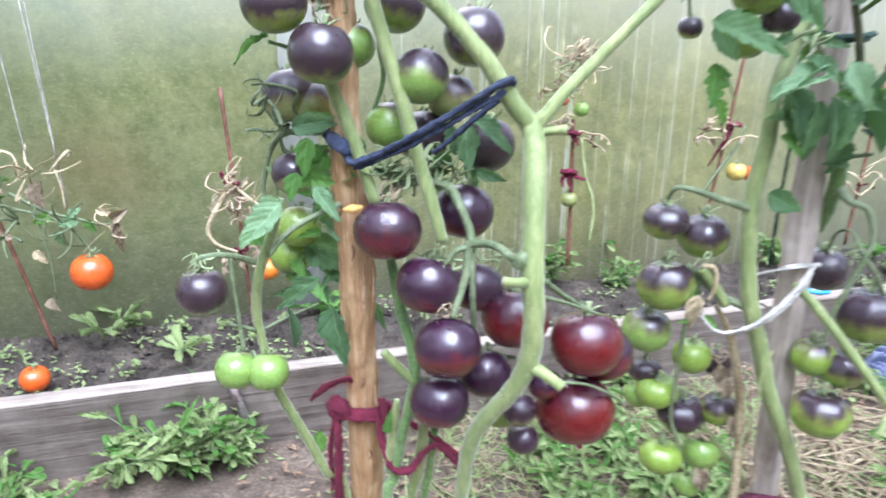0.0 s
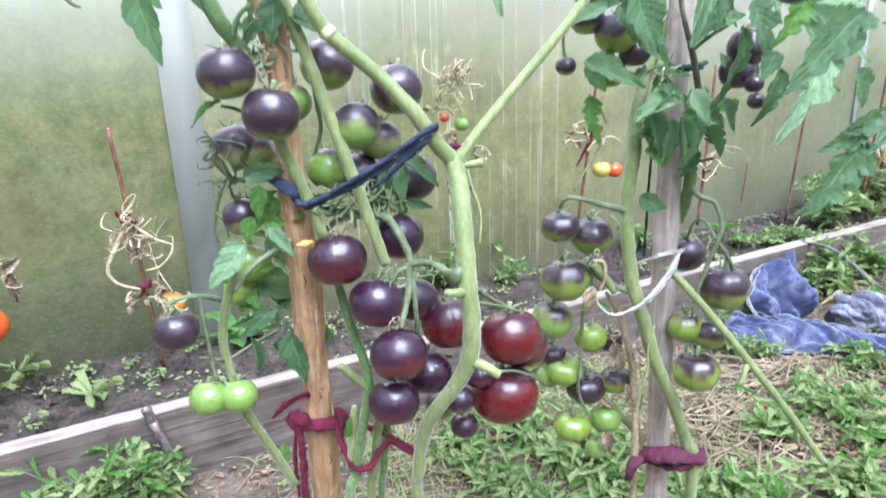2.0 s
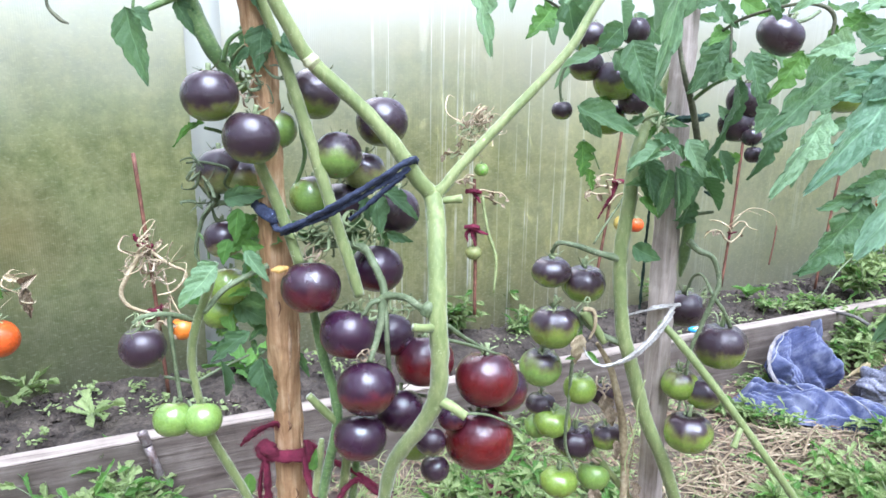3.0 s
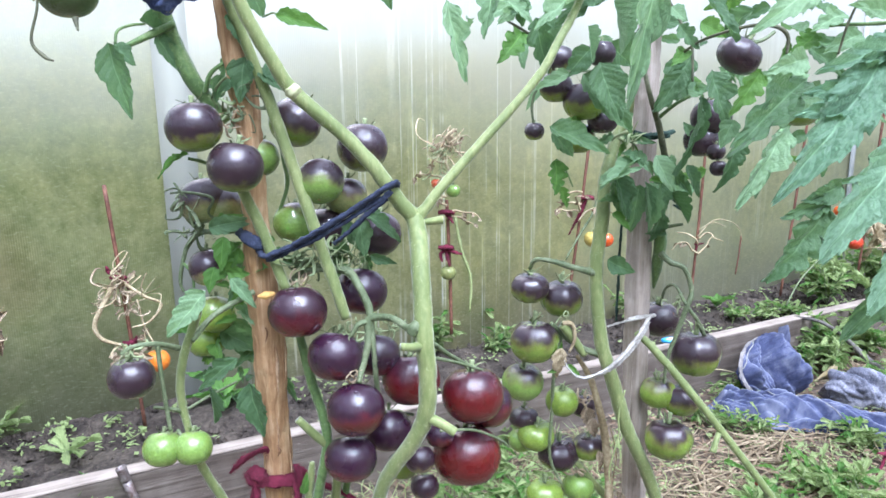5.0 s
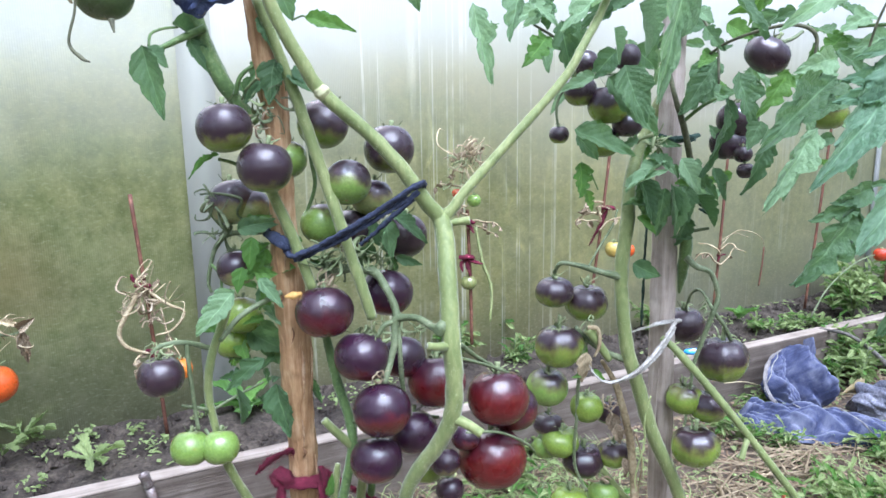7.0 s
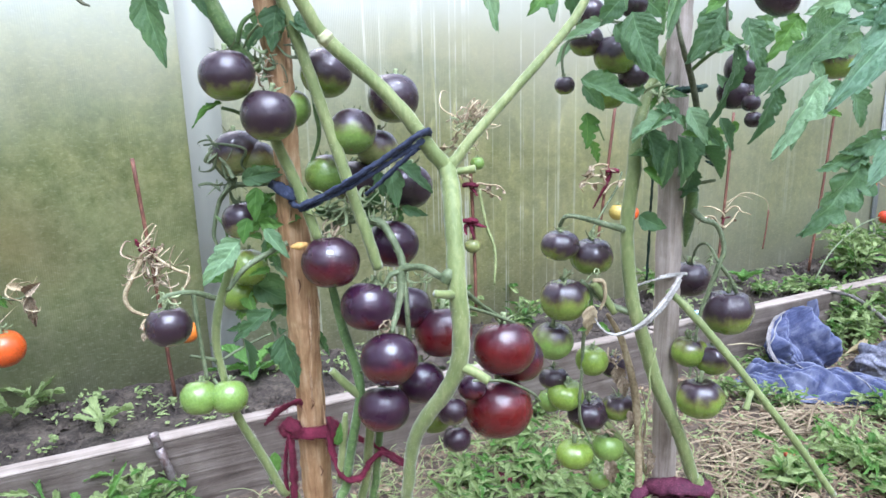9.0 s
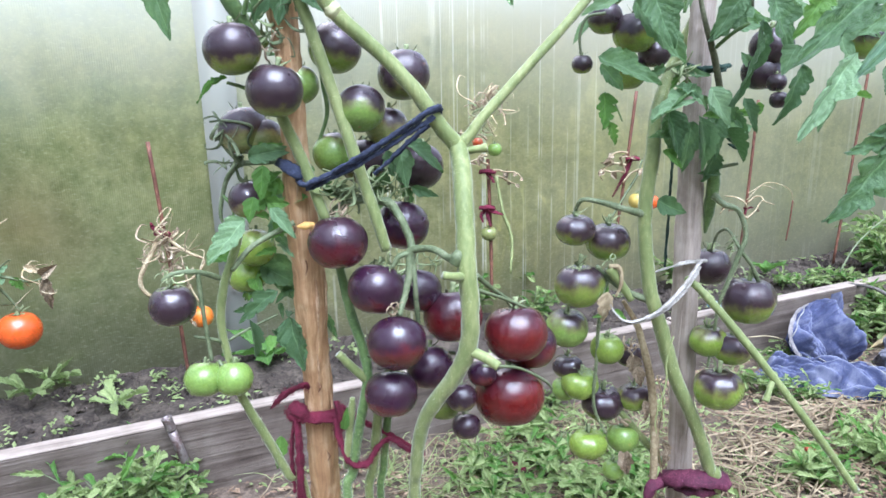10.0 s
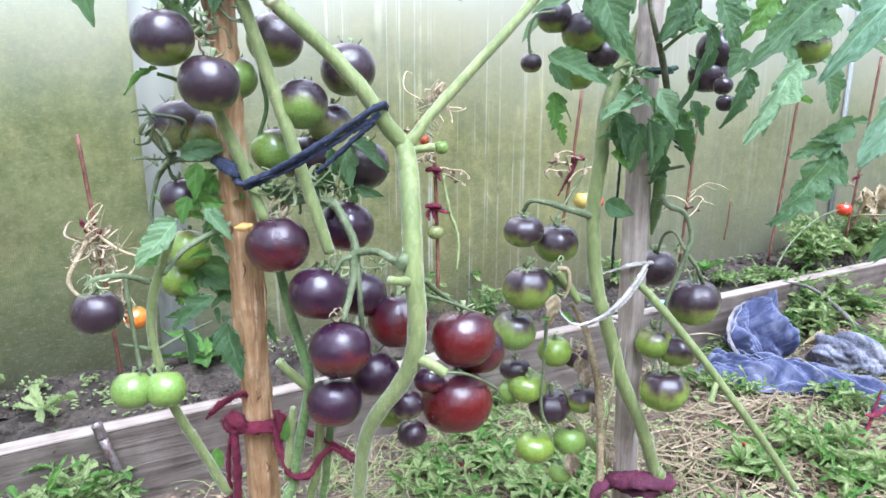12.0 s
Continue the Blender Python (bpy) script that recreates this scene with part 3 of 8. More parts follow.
leafy_bank("bushes", 15000, -2.4, 4.2, WALL_V + 0.1, WALL_V + 0.55, 1.02, 5, 0.08, "green weeds and bushes growing outside along the greenhouse")
# added out of view, so that the fruit mirror less bright wall
leafy_bank("bushes", 5000, -2.4, 4.2, -3.0, -2.5, 1.1, 6, 0.09, "unseen leafy bank added outside the other side to darken reflections")


def outdoor_grass(count, u0, u1, seed):
    """Tall dry grass that leans against the sheet outside: one object that nobody could count."""
    rnd = random.Random(seed)
    verts, faces = [], []
    for _ in range(count):
        u, v, h = rnd.uniform(u0, u1), WALL_V + rnd.uniform(0.014, 0.05), rnd.uniform(0.45, 1.05)
        lean, curl = rnd.gauss(0, 0.18), rnd.gauss(0, 0.3)
        w = rnd.uniform(0.0012, 0.0028)
        n = len(verts)
        for k in range(9):
            f = k / 8
            q = u + lean * f * h + curl * f ** 3 * h * 0.6
            z = h * f - abs(curl) * 0.35 * h * f ** 4
            wide = w * (1.1 - 0.7 * f) + (0.004 * math.sin((f - 0.75) / 0.25 * math.pi) if f > 0.75 and w > 0.002 else 0)
            verts += [bed(q - wide, v, z), bed(q + wide, v + 0.001, z)]
        for k in range(8):
            faces.append((n + 2 * k, n + 2 * k + 1, n + 2 * k + 3, n + 2 * k + 2))
    me = bpy.data.meshes.new("dry_grass")
    me.from_pydata(verts, [], faces)
    me.materials.append(PALE_GRASS)
    return tagged(new("dry_grass", me), "tall pale dry grass leaning on the greenhouse from outside", "grass", kind="stuff")


outdoor_grass(150, 0.0, 1.4, 91)


# ---- tomato plants ----
BARK = mottled("bark", [(0.3, (0.16, 0.08, 0.04)), (0.7, (0.3, 0.16, 0.08))], 80, 0.9)


def fruit_mesh(name, ribs, depth, flat, seed):
    """An oblate fruit of radius 1 with shoulders, a stem pit and faint ribs."""
    rnd = random.Random(seed)
    shift = rnd.uniform(0, 6)
    bm = bmesh.new()
    nu, nv = 28, 18
    rows = []
    for j in range(1, nv):
        a = math.pi * j / nv
        ring = []
        for i in range(nu):
            b = 2 * math.pi * i / nu
            lobe = 1 + depth * math.cos(ribs * b + shift) * (0.35 + 0.65 * max(0.0, math.cos(a))) + 0.02 * math.cos(2 * b + shift)
            r = math.sin(a) ** 0.94 * lobe
            z = flat * math.cos(a) - 0.2 * math.exp(-(a / 0.36) ** 2) + 0.05 * math.exp(-((math.pi - a) / 0.3) ** 2)
            ring.append(bm.verts.new((r * math.cos(b), r * math.sin(b), z)))
        rows.append(ring)
    for a, b in zip(rows, rows[1:]):
        for i in range(nu):
            bm.faces.new((a[i], b[i], b[(i + 1) % nu], a[(i + 1) % nu]))
    top = bm.verts.new((0, 0, flat - 0.22))
    low = bm.verts.new((0, 0, -flat + 0.055))
    for i in range(nu):
        bm.faces.new((top, rows[0][i], rows[0][(i + 1) % nu]))
        bm.faces.new((low, rows[-1][(i + 1) % nu], rows[-1][i]))
    return finish(bm, name, SKIN)


FRUITS = [fruit_mesh("fruit_smooth", 5, 0.014, 0.92, 1), fruit_mesh("fruit_ribbed", 7, 0.08, 0.8, 2), fruit_mesh("fruit_round", 4, 0.01, 0.94, 3)]


def calyx_mesh(seed, length):
    """Six narrow sepals, curled back, round a short stalk; fruit radius 1."""
    rnd = random.Random(seed)
    bm = bmesh.new()
    for k in range(6):
        b = 2 * math.pi * (k + rnd.uniform(-0.25, 0.25)) / 6
        out, side = Vector((math.cos(b), math.sin(b), 0)), Vector((-math.sin(b), math.cos(b), 0))
        rise, ln = rnd.uniform(0.0, 0.5), length * rnd.uniform(0.75, 1.25)
        left, right = [], []
        for i in range(6):
            s = i / 5
            p = out * (0.06 + ln * s) + Vector((0, 0, 0.72 + 0.12 * math.sin(s * 3) + rise * s * s)) + side * 0.12 * math.sin(s * 4 + k)
            w = 0.07 * (1 - s) ** 0.7 * (0.6 + s) + 0.008
            left.append(bm.verts.new(p + side * w + Vector((0, 0, 0.02))))
            right.append(bm.verts.new(p - side * w))
        for i in range(5):
            bm.faces.new((left[i], left[i + 1], right[i + 1], right[i]))
    tube([(0, 0, 0.66), (0.02, 0.01, 0.85), (0.05, 0.03, 1.12)], [0.1, 0.08, 0.1], 7, 3, bm)
    return finish(bm, "calyx", CALYX)


CALYCES = [calyx_mesh(3, 0.36), calyx_mesh(4, 0.48), calyx_mesh(5, 0.42)]
GREEN, LIME, RED, ORANGE, OLIVE, BROWN = (0.19, 0.285, 0.04), (0.185, 0.3, 0.06), (0.115, 0.007, 0.007), (0.62, 0.1, 0.012), (0.24, 0.27, 0.09), (0.1, 0.016, 0.012)
made = [0]


def tomato(plant, at, r, flesh=GREEN, dark=0.6, tilt=(0, 0), kind=None, calyx=True, wide=1.0, label=""):
    """A fruit with its calyx; tilt: degrees by which its stalk leans towards the viewer and to the right."""
    made[0] += 1
    k = made[0]
    ob = new("tomato", FRUITS[k % 3 if kind is None else kind])
    adopt(ob, plant)
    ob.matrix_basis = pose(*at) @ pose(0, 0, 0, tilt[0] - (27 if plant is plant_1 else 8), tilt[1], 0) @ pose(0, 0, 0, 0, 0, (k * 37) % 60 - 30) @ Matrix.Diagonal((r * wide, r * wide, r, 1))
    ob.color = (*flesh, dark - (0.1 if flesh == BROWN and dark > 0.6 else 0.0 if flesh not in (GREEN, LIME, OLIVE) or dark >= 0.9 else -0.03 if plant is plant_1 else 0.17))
    if label:
        tagged(ob, label)
    if calyx:
        c = new("calyx", CALYCES[k % 3])
        c.parent = ob
    return ob


def fuzz(owner, points, radii, density, length, seed, material=None):
    """Fine short hairs that stand off a stem or a cloth strip: one part that nobody could count."""
    rnd = random.Random(seed)
    line = spline(points, radii, 8)
    verts, faces = [], []
    for (p, r), (q, _) in zip(line, line[1:]):
        d = q - p
        if d.length < 1e-5 or q.z < 0.2:
            continue
        side = d.orthogonal().normalized()
        up = d.normalized().cross(side)
        for _ in range(int(density * d.length * r * 6.28e4 + rnd.random())):
            a = rnd.uniform(0, 2 * math.pi)
            out = side * math.cos(a) + up * math.sin(a)
            foot = p + d * rnd.random() + out * r * 0.9
            lean = Vector((rnd.gauss(0, 0.35), rnd.gauss(0, 0.35), rnd.gauss(-0.1, 0.35)))
            tip = foot + (out + lean) * length * rnd.uniform(0.5, 1.2)
            w = out.cross(Vector((rnd.gauss(0, 1), rnd.gauss(0, 1), rnd.gauss(0, 1)))).normalized() * 0.00013
            n = len(verts)
            verts += [foot - w, foot + w, tip]
            faces.append((n, n + 1, n + 2))
    me = bpy.data.meshes.new("fuzz")
    me.from_pydata(verts, [], faces)
    me.materials.append(material or FUZZ)
    ob = new("fuzz", me)
    ob.parent = owner
    return tagged(ob, kind="stuff")


stem_count = [0]


def stem(plant, points, radii, material=STEM, name="stem", label="", sides=12):
    if material is STALK:
        radii = [r * 0.92 for r in radii]
    elif max(radii) < 0.007 and name != "cut_shoot":
        radii = [r * 0.86 for r in radii]
    stem_count[0] += 1
    ob = part(name, tube(points, radii, sides, 8, wobble=0.22 if material is STALK else 0.15), material, plant, label)
    if material in (STEM, DARK_STEM, STALK) and max(radii) > 0.0027 and name not in ("cut_shoot",):
        fuzz(ob, points, radii, 22 if material is STEM else 16, 0.0019, stem_count[0])
    return ob


def stake(name, points, wide, flat, material, label, square=0.75):
    """A stake of split or sawn wood."""
    bm = tube(points, wide, 20, 30, wobble=0.1, flat=flat, square=square)
    if square < 0.5:
        for v in bm.verts:
            v.co += noise.noise_vector(Vector((v.co.x * 60, v.co.y * 60, v.co.z * 22))) * 0.0022 + noise.noise_vector(Vector((v.co.x * 240, v.co.y * 240, v.co.z * 60))) * 0.0007
    return tagged(part(name, bm, material), label, "stake", "plant stakes")


plant_1 = thing("tomato_plant", (0.03, 0.55, 0), "tall tomato plant with clusters of purple-black and dark red fruit", "tomato plant", "tomato plants")
plant_2 = thing("tomato_plant", (0.43, 0.72, 0), "leafy tomato plant with ribbed green and black fruit", "tomato plant", "tomato plants")

peeled_stake = stake("stake", [(-0.045, 0.64, -0.05), (-0.0523, 0.62, 0.3515), (-0.0511, 0.606, 0.4602), (-0.0511, 0.596, 0.5849), (-0.051, 0.588, 0.6726), (-0.0537, 0.58, 0.7718), (-0.0531, 0.574, 0.8297), (-0.0536, 0.57, 0.9106), (-0.0561, 0.566, 0.9566), (-0.0622, 0.56, 1.0145), (-0.0678, 0.555, 1.0781)],
      [0.016, 0.0155, 0.0165, 0.015, 0.0165, 0.0145, 0.0125, 0.0125, 0.0125, 0.012, 0.012], 0.85, PEELED, "crooked orange-brown peeled wooden stake beside a tomato plant", 0.35)
grey_stake = stake("stake", [(0.437, 0.745, -0.05), (0.4241, 0.733, 0.344), (0.417, 0.733, 0.567), (0.4129, 0.733, 0.7226), (0.4123, 0.73, 0.9339), (0.4116, 0.73, 1.0492), (0.4094, 0.73, 1.1514)],
      [0.0185, 0.0185, 0.018, 0.018, 0.0165, 0.015, 0.015], 0.7, GREY_WOOD, "straight weathered grey sawn stake beside a tomato plant", 0.95)

for spot, ln, wide in (((-0.0476, 0.578, 0.5767), 0.012, 0.006), ((-0.0514, 0.57, 0.7122), 0.02, 0.003), ((-0.0591, 0.562, 0.7529), 0.012, 0.004), ((-0.0437, 0.588, 0.4888), 0.012, 0.004)):
    q = Vector(spot)
    part("knot", tube([q - Vector((0.001, 0, ln / 2)), q + Vector((0.0015, -0.001, 0)), q + Vector((-0.001, 0, ln / 2))], [0.0006, wide / 3, 0.0005], 8, 5, wobble=0.5, flat=0.6), BARK, peeled_stake, "small dark knot")
for spot, ln in (((0.3968, 0.716, 0.7985), 0.09), ((0.4033, 0.716, 0.5342), 0.12), ((0.4251, 0.716, 0.4416), 0.07)):
    q = Vector(spot)
    part("splinter", tube([q - Vector((0.002, 0, ln / 2)), q, q + Vector((0.002, 0, ln / 2))], [0.0004, 0.0012, 0.0004], 6, 4, wobble=0.3), GREY_WOOD, grey_stake)
RAW = mottled("raw_wood", [(0.3, (0.36, 0.2, 0.1)), (0.7, (0.62, 0.44, 0.28))], 60, 0.6, 300, 0.5, 0.001)
for a, b, wide in (((-0.0426, 0.572, 0.6982), (-0.0441, 0.576, 0.6386), 0.0022), ((-0.0336, 0.572, 0.7063), (-0.0351, 0.576, 0.653), 0.0012), ((-0.0478, 0.58, 0.6131), (-0.0478, 0.582, 0.5812), 0.0016), ((-0.0362, 0.583, 0.5705), (-0.0367, 0.586, 0.5074), 0.0018), ((-0.0538, 0.562, 0.8148), (-0.0546, 0.566, 0.7776), 0.0018)):
    part("raw_streak", tube([a, Vector(a).lerp(Vector(b), 0.4) + Vector((0.001, -0.0005, 0)), b], [0.0005, wide, 0.0006], 8, 8, wobble=0.5, flat=0.5), RAW, peeled_stake, "pale streak of raw wood")
# plant 1: stems
stem(plant_1, [(0.05, 0.56, -0.02), (0.049, 0.54, 0.4257), (0.0517, 0.53, 0.5008), (0.0578, 0.52, 0.5519), (0.0709, 0.51, 0.5846), (0.0898, 0.498, 0.6166), (0.1023, 0.49, 0.6487), (0.1049, 0.486, 0.6896), (0.1021, 0.49, 0.7322), (0.1026, 0.508, 0.7813), (0.1023, 0.53, 0.8149), (0.1004, 0.54, 0.8323)],
     [0.0055, 0.006, 0.0065, 0.007, 0.0075, 0.008, 0.0085, 0.0085, 0.009, 0.009, 0.0095, 0.0085])
stem(plant_1, [(0.1014, 0.54, 0.8296), (0.0836, 0.535, 0.8509), (0.063, 0.53, 0.8813), (0.0357, 0.53, 0.912), (-0.0063, 0.525, 0.9508), (-0.0225, 0.52, 0.9768), (-0.045, 0.515, 1.0213), (-0.0552, 0.51, 1.059)], [0.008, 0.0075, 0.0068, 0.0066, 0.0068, 0.006, 0.006, 0.006], name="branch")
stem(plant_1, [(0.1015, 0.54, 0.8307), (0.1113, 0.54, 0.8401), (0.1359, 0.545, 0.8683), (0.2243, 0.57, 0.9575), (0.2501, 0.58, 0.9946), (0.2753, 0.6, 1.0312), (0.3005, 0.62, 1.0788), (0.3212, 0.63, 1.134)], [0.0075, 0.0055, 0.0048, 0.0046, 0.0044, 0.0042, 0.004, 0.004], name="branch")
stem(plant_1, [(0.1068, 0.54, 0.8262), (0.1184, 0.537, 0.8279), (0.1278, 0.535, 0.829)], [0.0035, 0.0035, 0.0042], name="cut_shoot")
stem(plant_1, [(0.1005, 0.487, 0.7191), (0.0889, 0.475, 0.723), (0.0799, 0.47, 0.7261)], [0.0045, 0.0038, 0.0036], name="cut_shoot")
stem(plant_1, [(0.105, 0.49, 0.6456), (0.1152, 0.482, 0.6434), (0.1292, 0.476, 0.635)], [0.0055, 0.005, 0.0045], name="cut_shoot")
stem(plant_1, [(0.0303, 0.54, 0.7332), (0.0198, 0.54, 0.772), (0.002, 0.545, 0.8318), (-0.0192, 0.55, 0.9026), (-0.0322, 0.552, 0.9456), (-0.0468, 0.55, 0.9894), (-0.0623, 0.545, 1.0354)], [0.0062, 0.0066, 0.0068, 0.0068, 0.0066, 0.006, 0.006], name="branch")
stem(plant_1, [(-0.0266, 0.55, 0.7631), (-0.0412, 0.555, 0.8072), (-0.0526, 0.555, 0.8375), (-0.0608, 0.55, 0.8621), (-0.0679, 0.56, 0.8904)], [0.006, 0.0065, 0.0065, 0.006, 0.005], name="branch")
stem(plant_1, [(0.03, 0.6, -0.02), (-0.0198, 0.56, 0.4167), (-0.0149, 0.556, 0.4893), (-0.0049, 0.55, 0.5458), (0.0056, 0.55, 0.5967), (0.002, 0.558, 0.6249), (-0.0082, 0.565, 0.6601), (-0.0178, 0.575, 0.7062), (-0.0245, 0.58, 0.7472)], [0.0055, 0.006, 0.0065, 0.006, 0.006, 0.006, 0.006, 0.005, 0.004], DARK_STEM)
stem(plant_1, [(-0.0219, 0.556, 0.4932), (-0.014, 0.55, 0.5529), (-0.0104, 0.548, 0.5764)], [0.0045, 0.005, 0.003])
stem(plant_1, [(0.045, 0.62, -0.02), (0.0018, 0.58, 0.4001), (0.0065, 0.575, 0.4826), (0.0131, 0.572, 0.5391), (0.0192, 0.57, 0.5863)], [0.005, 0.0055, 0.006, 0.006, 0.005], STEM)
stem(plant_1, [(0.05, 0.63, -0.02), (0.0137, 0.59, 0.3917), (0.0169, 0.585, 0.4756), (0.0234, 0.58, 0.534), (0.0303, 0.58, 0.5875)], [0.005, 0.005, 0.005, 0.005, 0.004], DARK_STEM)
stem(plant_1, [(0.0055, 0.55, 0.5948), (-0.0099, 0.548, 0.6112), (-0.0221, 0.545, 0.627)], [0.005, 0.0045, 0.004], name="cut_shoot")
# low side stem that carries the small truss
stem(plant_1, [(-0.06, 0.62, -0.02), (-0.0683, 0.585, 0.4207), (-0.0857, 0.57, 0.4801), (-0.1049, 0.556, 0.5393), (-0.1205, 0.545, 0.5862), (-0.1295, 0.54, 0.6371), (-0.1313, 0.537, 0.6711), (-0.1233, 0.53, 0.7078), (-0.1073, 0.525, 0.7476), (-0.0981, 0.52, 0.7728)], [0.0055, 0.0055, 0.0055, 0.0055, 0.005, 0.0045, 0.005, 0.005, 0.0045, 0.003], name="branch")
stem(plant_1, [(-0.1263, 0.532, 0.7141), (-0.1431, 0.515, 0.7258), (-0.1605, 0.505, 0.7275), (-0.1706, 0.503, 0.7217)], [0.003, 0.0026, 0.0024, 0.002], STALK, "truss_stalk")
stem(plant_1, [(-0.1424, 0.516, 0.7254), (-0.1419, 0.517, 0.6907), (-0.1408, 0.52, 0.6552), (-0.1394, 0.52, 0.6364)], [0.0026, 0.0022, 0.0022, 0.002], STALK, "truss_stalk")
stem(plant_1, [(-0.1325, 0.54, 0.6463), (-0.1378, 0.53, 0.6537), (-0.1547, 0.525, 0.6596)], [0.0025, 0.002, 0.0015], STALK, "truss_stalk")

part("node_collar", tube([(-0.0036, 0.525, 0.947), (-0.0072, 0.523, 0.9517), (-0.0102, 0.521, 0.9563)], [0.0055, 0.0076, 0.0055], 12, 6, wobble=0.25), SCAR, plant_1, "pale scar of a pruned leaf")
part("node_collar", tube([(0.0904, 0.488, 0.7306), (0.0936, 0.488, 0.7364), (0.097, 0.49, 0.7411)], [0.0045, 0.0062, 0.005], 12, 6, wobble=0.25), STALK, plant_1)
# plant 1: fruit
tomato(plant_1, (-0.0963, 0.53, 0.9216), 0.0249, GREEN, 0.62, (15, -5), 0)
tomato(plant_1, (-0.0623, 0.528, 0.8856), 0.0258, GREEN, 0.68, (20, 8), 2)
tomato(plant_1, (-0.0476, 0.58, 0.8891), 0.0197, LIME, 0.2, (0, 0), 2)
tomato(plant_1, (-0.0111, 0.58, 0.9225), 0.0255, GREEN, 0.55, (10, 15), 2)
tomato(plant_1, (0.0534, 0.585, 0.8966), 0.0262, GREEN, 0.66, (10, 5), 2)
tomato(plant_1, (0.0112, 0.56, 0.8665), 0.0232, LIME, 0.52, (-10, 5), 2)
tomato(plant_1, (0.0351, 0.6, 0.8458), 0.0219, OLIVE, 0.4, (10, 5), 0)
tomato(plant_1, (-0.0171, 0.59, 0.822), 0.0222, LIME, 0.22, (0, 0), 2)
tomato(plant_1, (0.0094, 0.6, 0.8117), 0.0244, GREEN, 0.75, (0, 0), 0)
tomato(plant_1, (0.0652, 0.6, 0.8053), 0.0264, GREEN, 0.85, (0, 10), 0)
tomato(plant_1, (-0.1064, 0.6, 0.846), 0.0250, OLIVE, 0.5, (10, -10), 2)
tomato(plant_1, (-0.088, 0.6, 0.8387), 0.0205, OLIVE, 0.3, (10, 0), 2)
tomato(plant_1, (-0.1077, 0.6, 0.7766), 0.0209, OLIVE, 0.6, (10, -10), 2)
tomato(plant_1, (-0.106, 0.6, 0.726), 0.0213, GREEN, 0.1, (0, 0), 2)
tomato(plant_1, (-0.12, 0.62, 0.6906), 0.0208, GREEN, 0.1, (0, 0), 0)
tomato(plant_1, (-0.0157, 0.54, 0.7425), 0.0284, RED, 0.7, (5, 0), 0)
tomato(plant_1, (0.0466, 0.59, 0.7468), 0.0277, BROWN, 0.8, (5, 10), 0)
tomato(plant_1, (0.019, 0.535, 0.6965), 0.0277, BROWN, 0.8, (5, 10), 0)
tomato(plant_1, (0.0598, 0.57, 0.6822), 0.0247, BROWN, 0.8, (5, 10), 2)
tomato(plant_1, (0.0955, 0.565, 0.6548), 0.0307, RED, 0.42, (10, 0), 0)
tomato(plant_1, (0.1605, 0.56, 0.6344), 0.0333, RED, 0.34, (12, 0), 0, wide=0.98)
tomato(plant_1, (0.1831, 0.6, 0.6034), 0.0292, BROWN, 0.5, (5, 0), 0)
tomato(plant_1, (0.0368, 0.516, 0.647), 0.0286, BROWN, 0.72, (-12, 5), 0)
tomato(plant_1, (0.0295, 0.525, 0.5906), 0.0261, BROWN, 0.82, (0, 0), 2)
tomato(plant_1, (0.0703, 0.56, 0.601), 0.0250, BROWN, 0.88, (0, 0), 2)
tomato(plant_1, (0.156, 0.573, 0.5578), 0.0372, RED, 0.34, (0, 0), 0, wide=1.02)
tomato(plant_1, (0.1249, 0.56, 0.5913), 0.0156, BROWN, 0.6, (0, 0), 2)
tomato(plant_1, (0.1017, 0.55, 0.5696), 0.0161, OLIVE, 0.68, (0, 0), 2)
tomato(plant_1, (0.1073, 0.56, 0.5313), 0.0153, OLIVE, 0.75, (0, 0), 2)
tomato(plant_1, (0.0864, 0.6, 0.5366), 0.0179, GREEN, 0.4, (0, 0), 2)
tomato(plant_1, (-0.1656, 0.508, 0.6968), 0.0214, GREEN, 0.78, (20, 0), 0)
tomato(plant_1, (-0.15, 0.525, 0.6157), 0.0188, LIME, 0.0, (0, 0), 2)
tomato(plant_1, (-0.1215, 0.525, 0.6146), 0.0186, LIME, 0.0, (0, 0), 2)

# plant 2: stems
stem(plant_2, [(0.48, 0.72, -0.02), (0.4564, 0.69, 0.334), (0.444, 0.688, 0.3797), (0.4176, 0.684, 0.451), (0.3848, 0.68, 0.5195), (0.362, 0.68, 0.5903), (0.3488, 0.684, 0.6344), (0.3422, 0.69, 0.6915), (0.3416, 0.695, 0.7403), (0.349, 0.7, 0.795), (0.3595, 0.72, 0.8476), (0.3925, 0.757, 0.9074), (0.4248, 0.77, 0.9691), (0.4283, 0.77, 1.0424), (0.4268, 0.77, 1.1685)],
     [0.008, 0.0085, 0.0085, 0.009, 0.009, 0.0088, 0.0085, 0.0085, 0.0085, 0.008, 0.0075, 0.007, 0.0065])
stem(plant_2, [(0.588, 0.6, 0.3926), (0.5503, 0.615, 0.449), (0.5092, 0.63, 0.5053), (0.4633, 0.65, 0.5668), (0.4161, 0.68, 0.6266), (0.4003, 0.7, 0.6418)], [0.005, 0.0055, 0.0055, 0.0058, 0.006, 0.005], name="branch")
stem(plant_2, [(0.4922, 0.64, 0.5281), (0.4825, 0.63, 0.5183), (0.4758, 0.625, 0.5061)], [0.004, 0.0035, 0.0045], name="cut_shoot")
stem(plant_2, [(0.339, 0.69, 0.7273), (0.3117, 0.69, 0.7354), (0.2848, 0.695, 0.7437), (0.2651, 0.7, 0.7455), (0.2597, 0.71, 0.7316)], [0.005, 0.0042, 0.0034, 0.003, 0.0025], STALK, "truss_stalk")
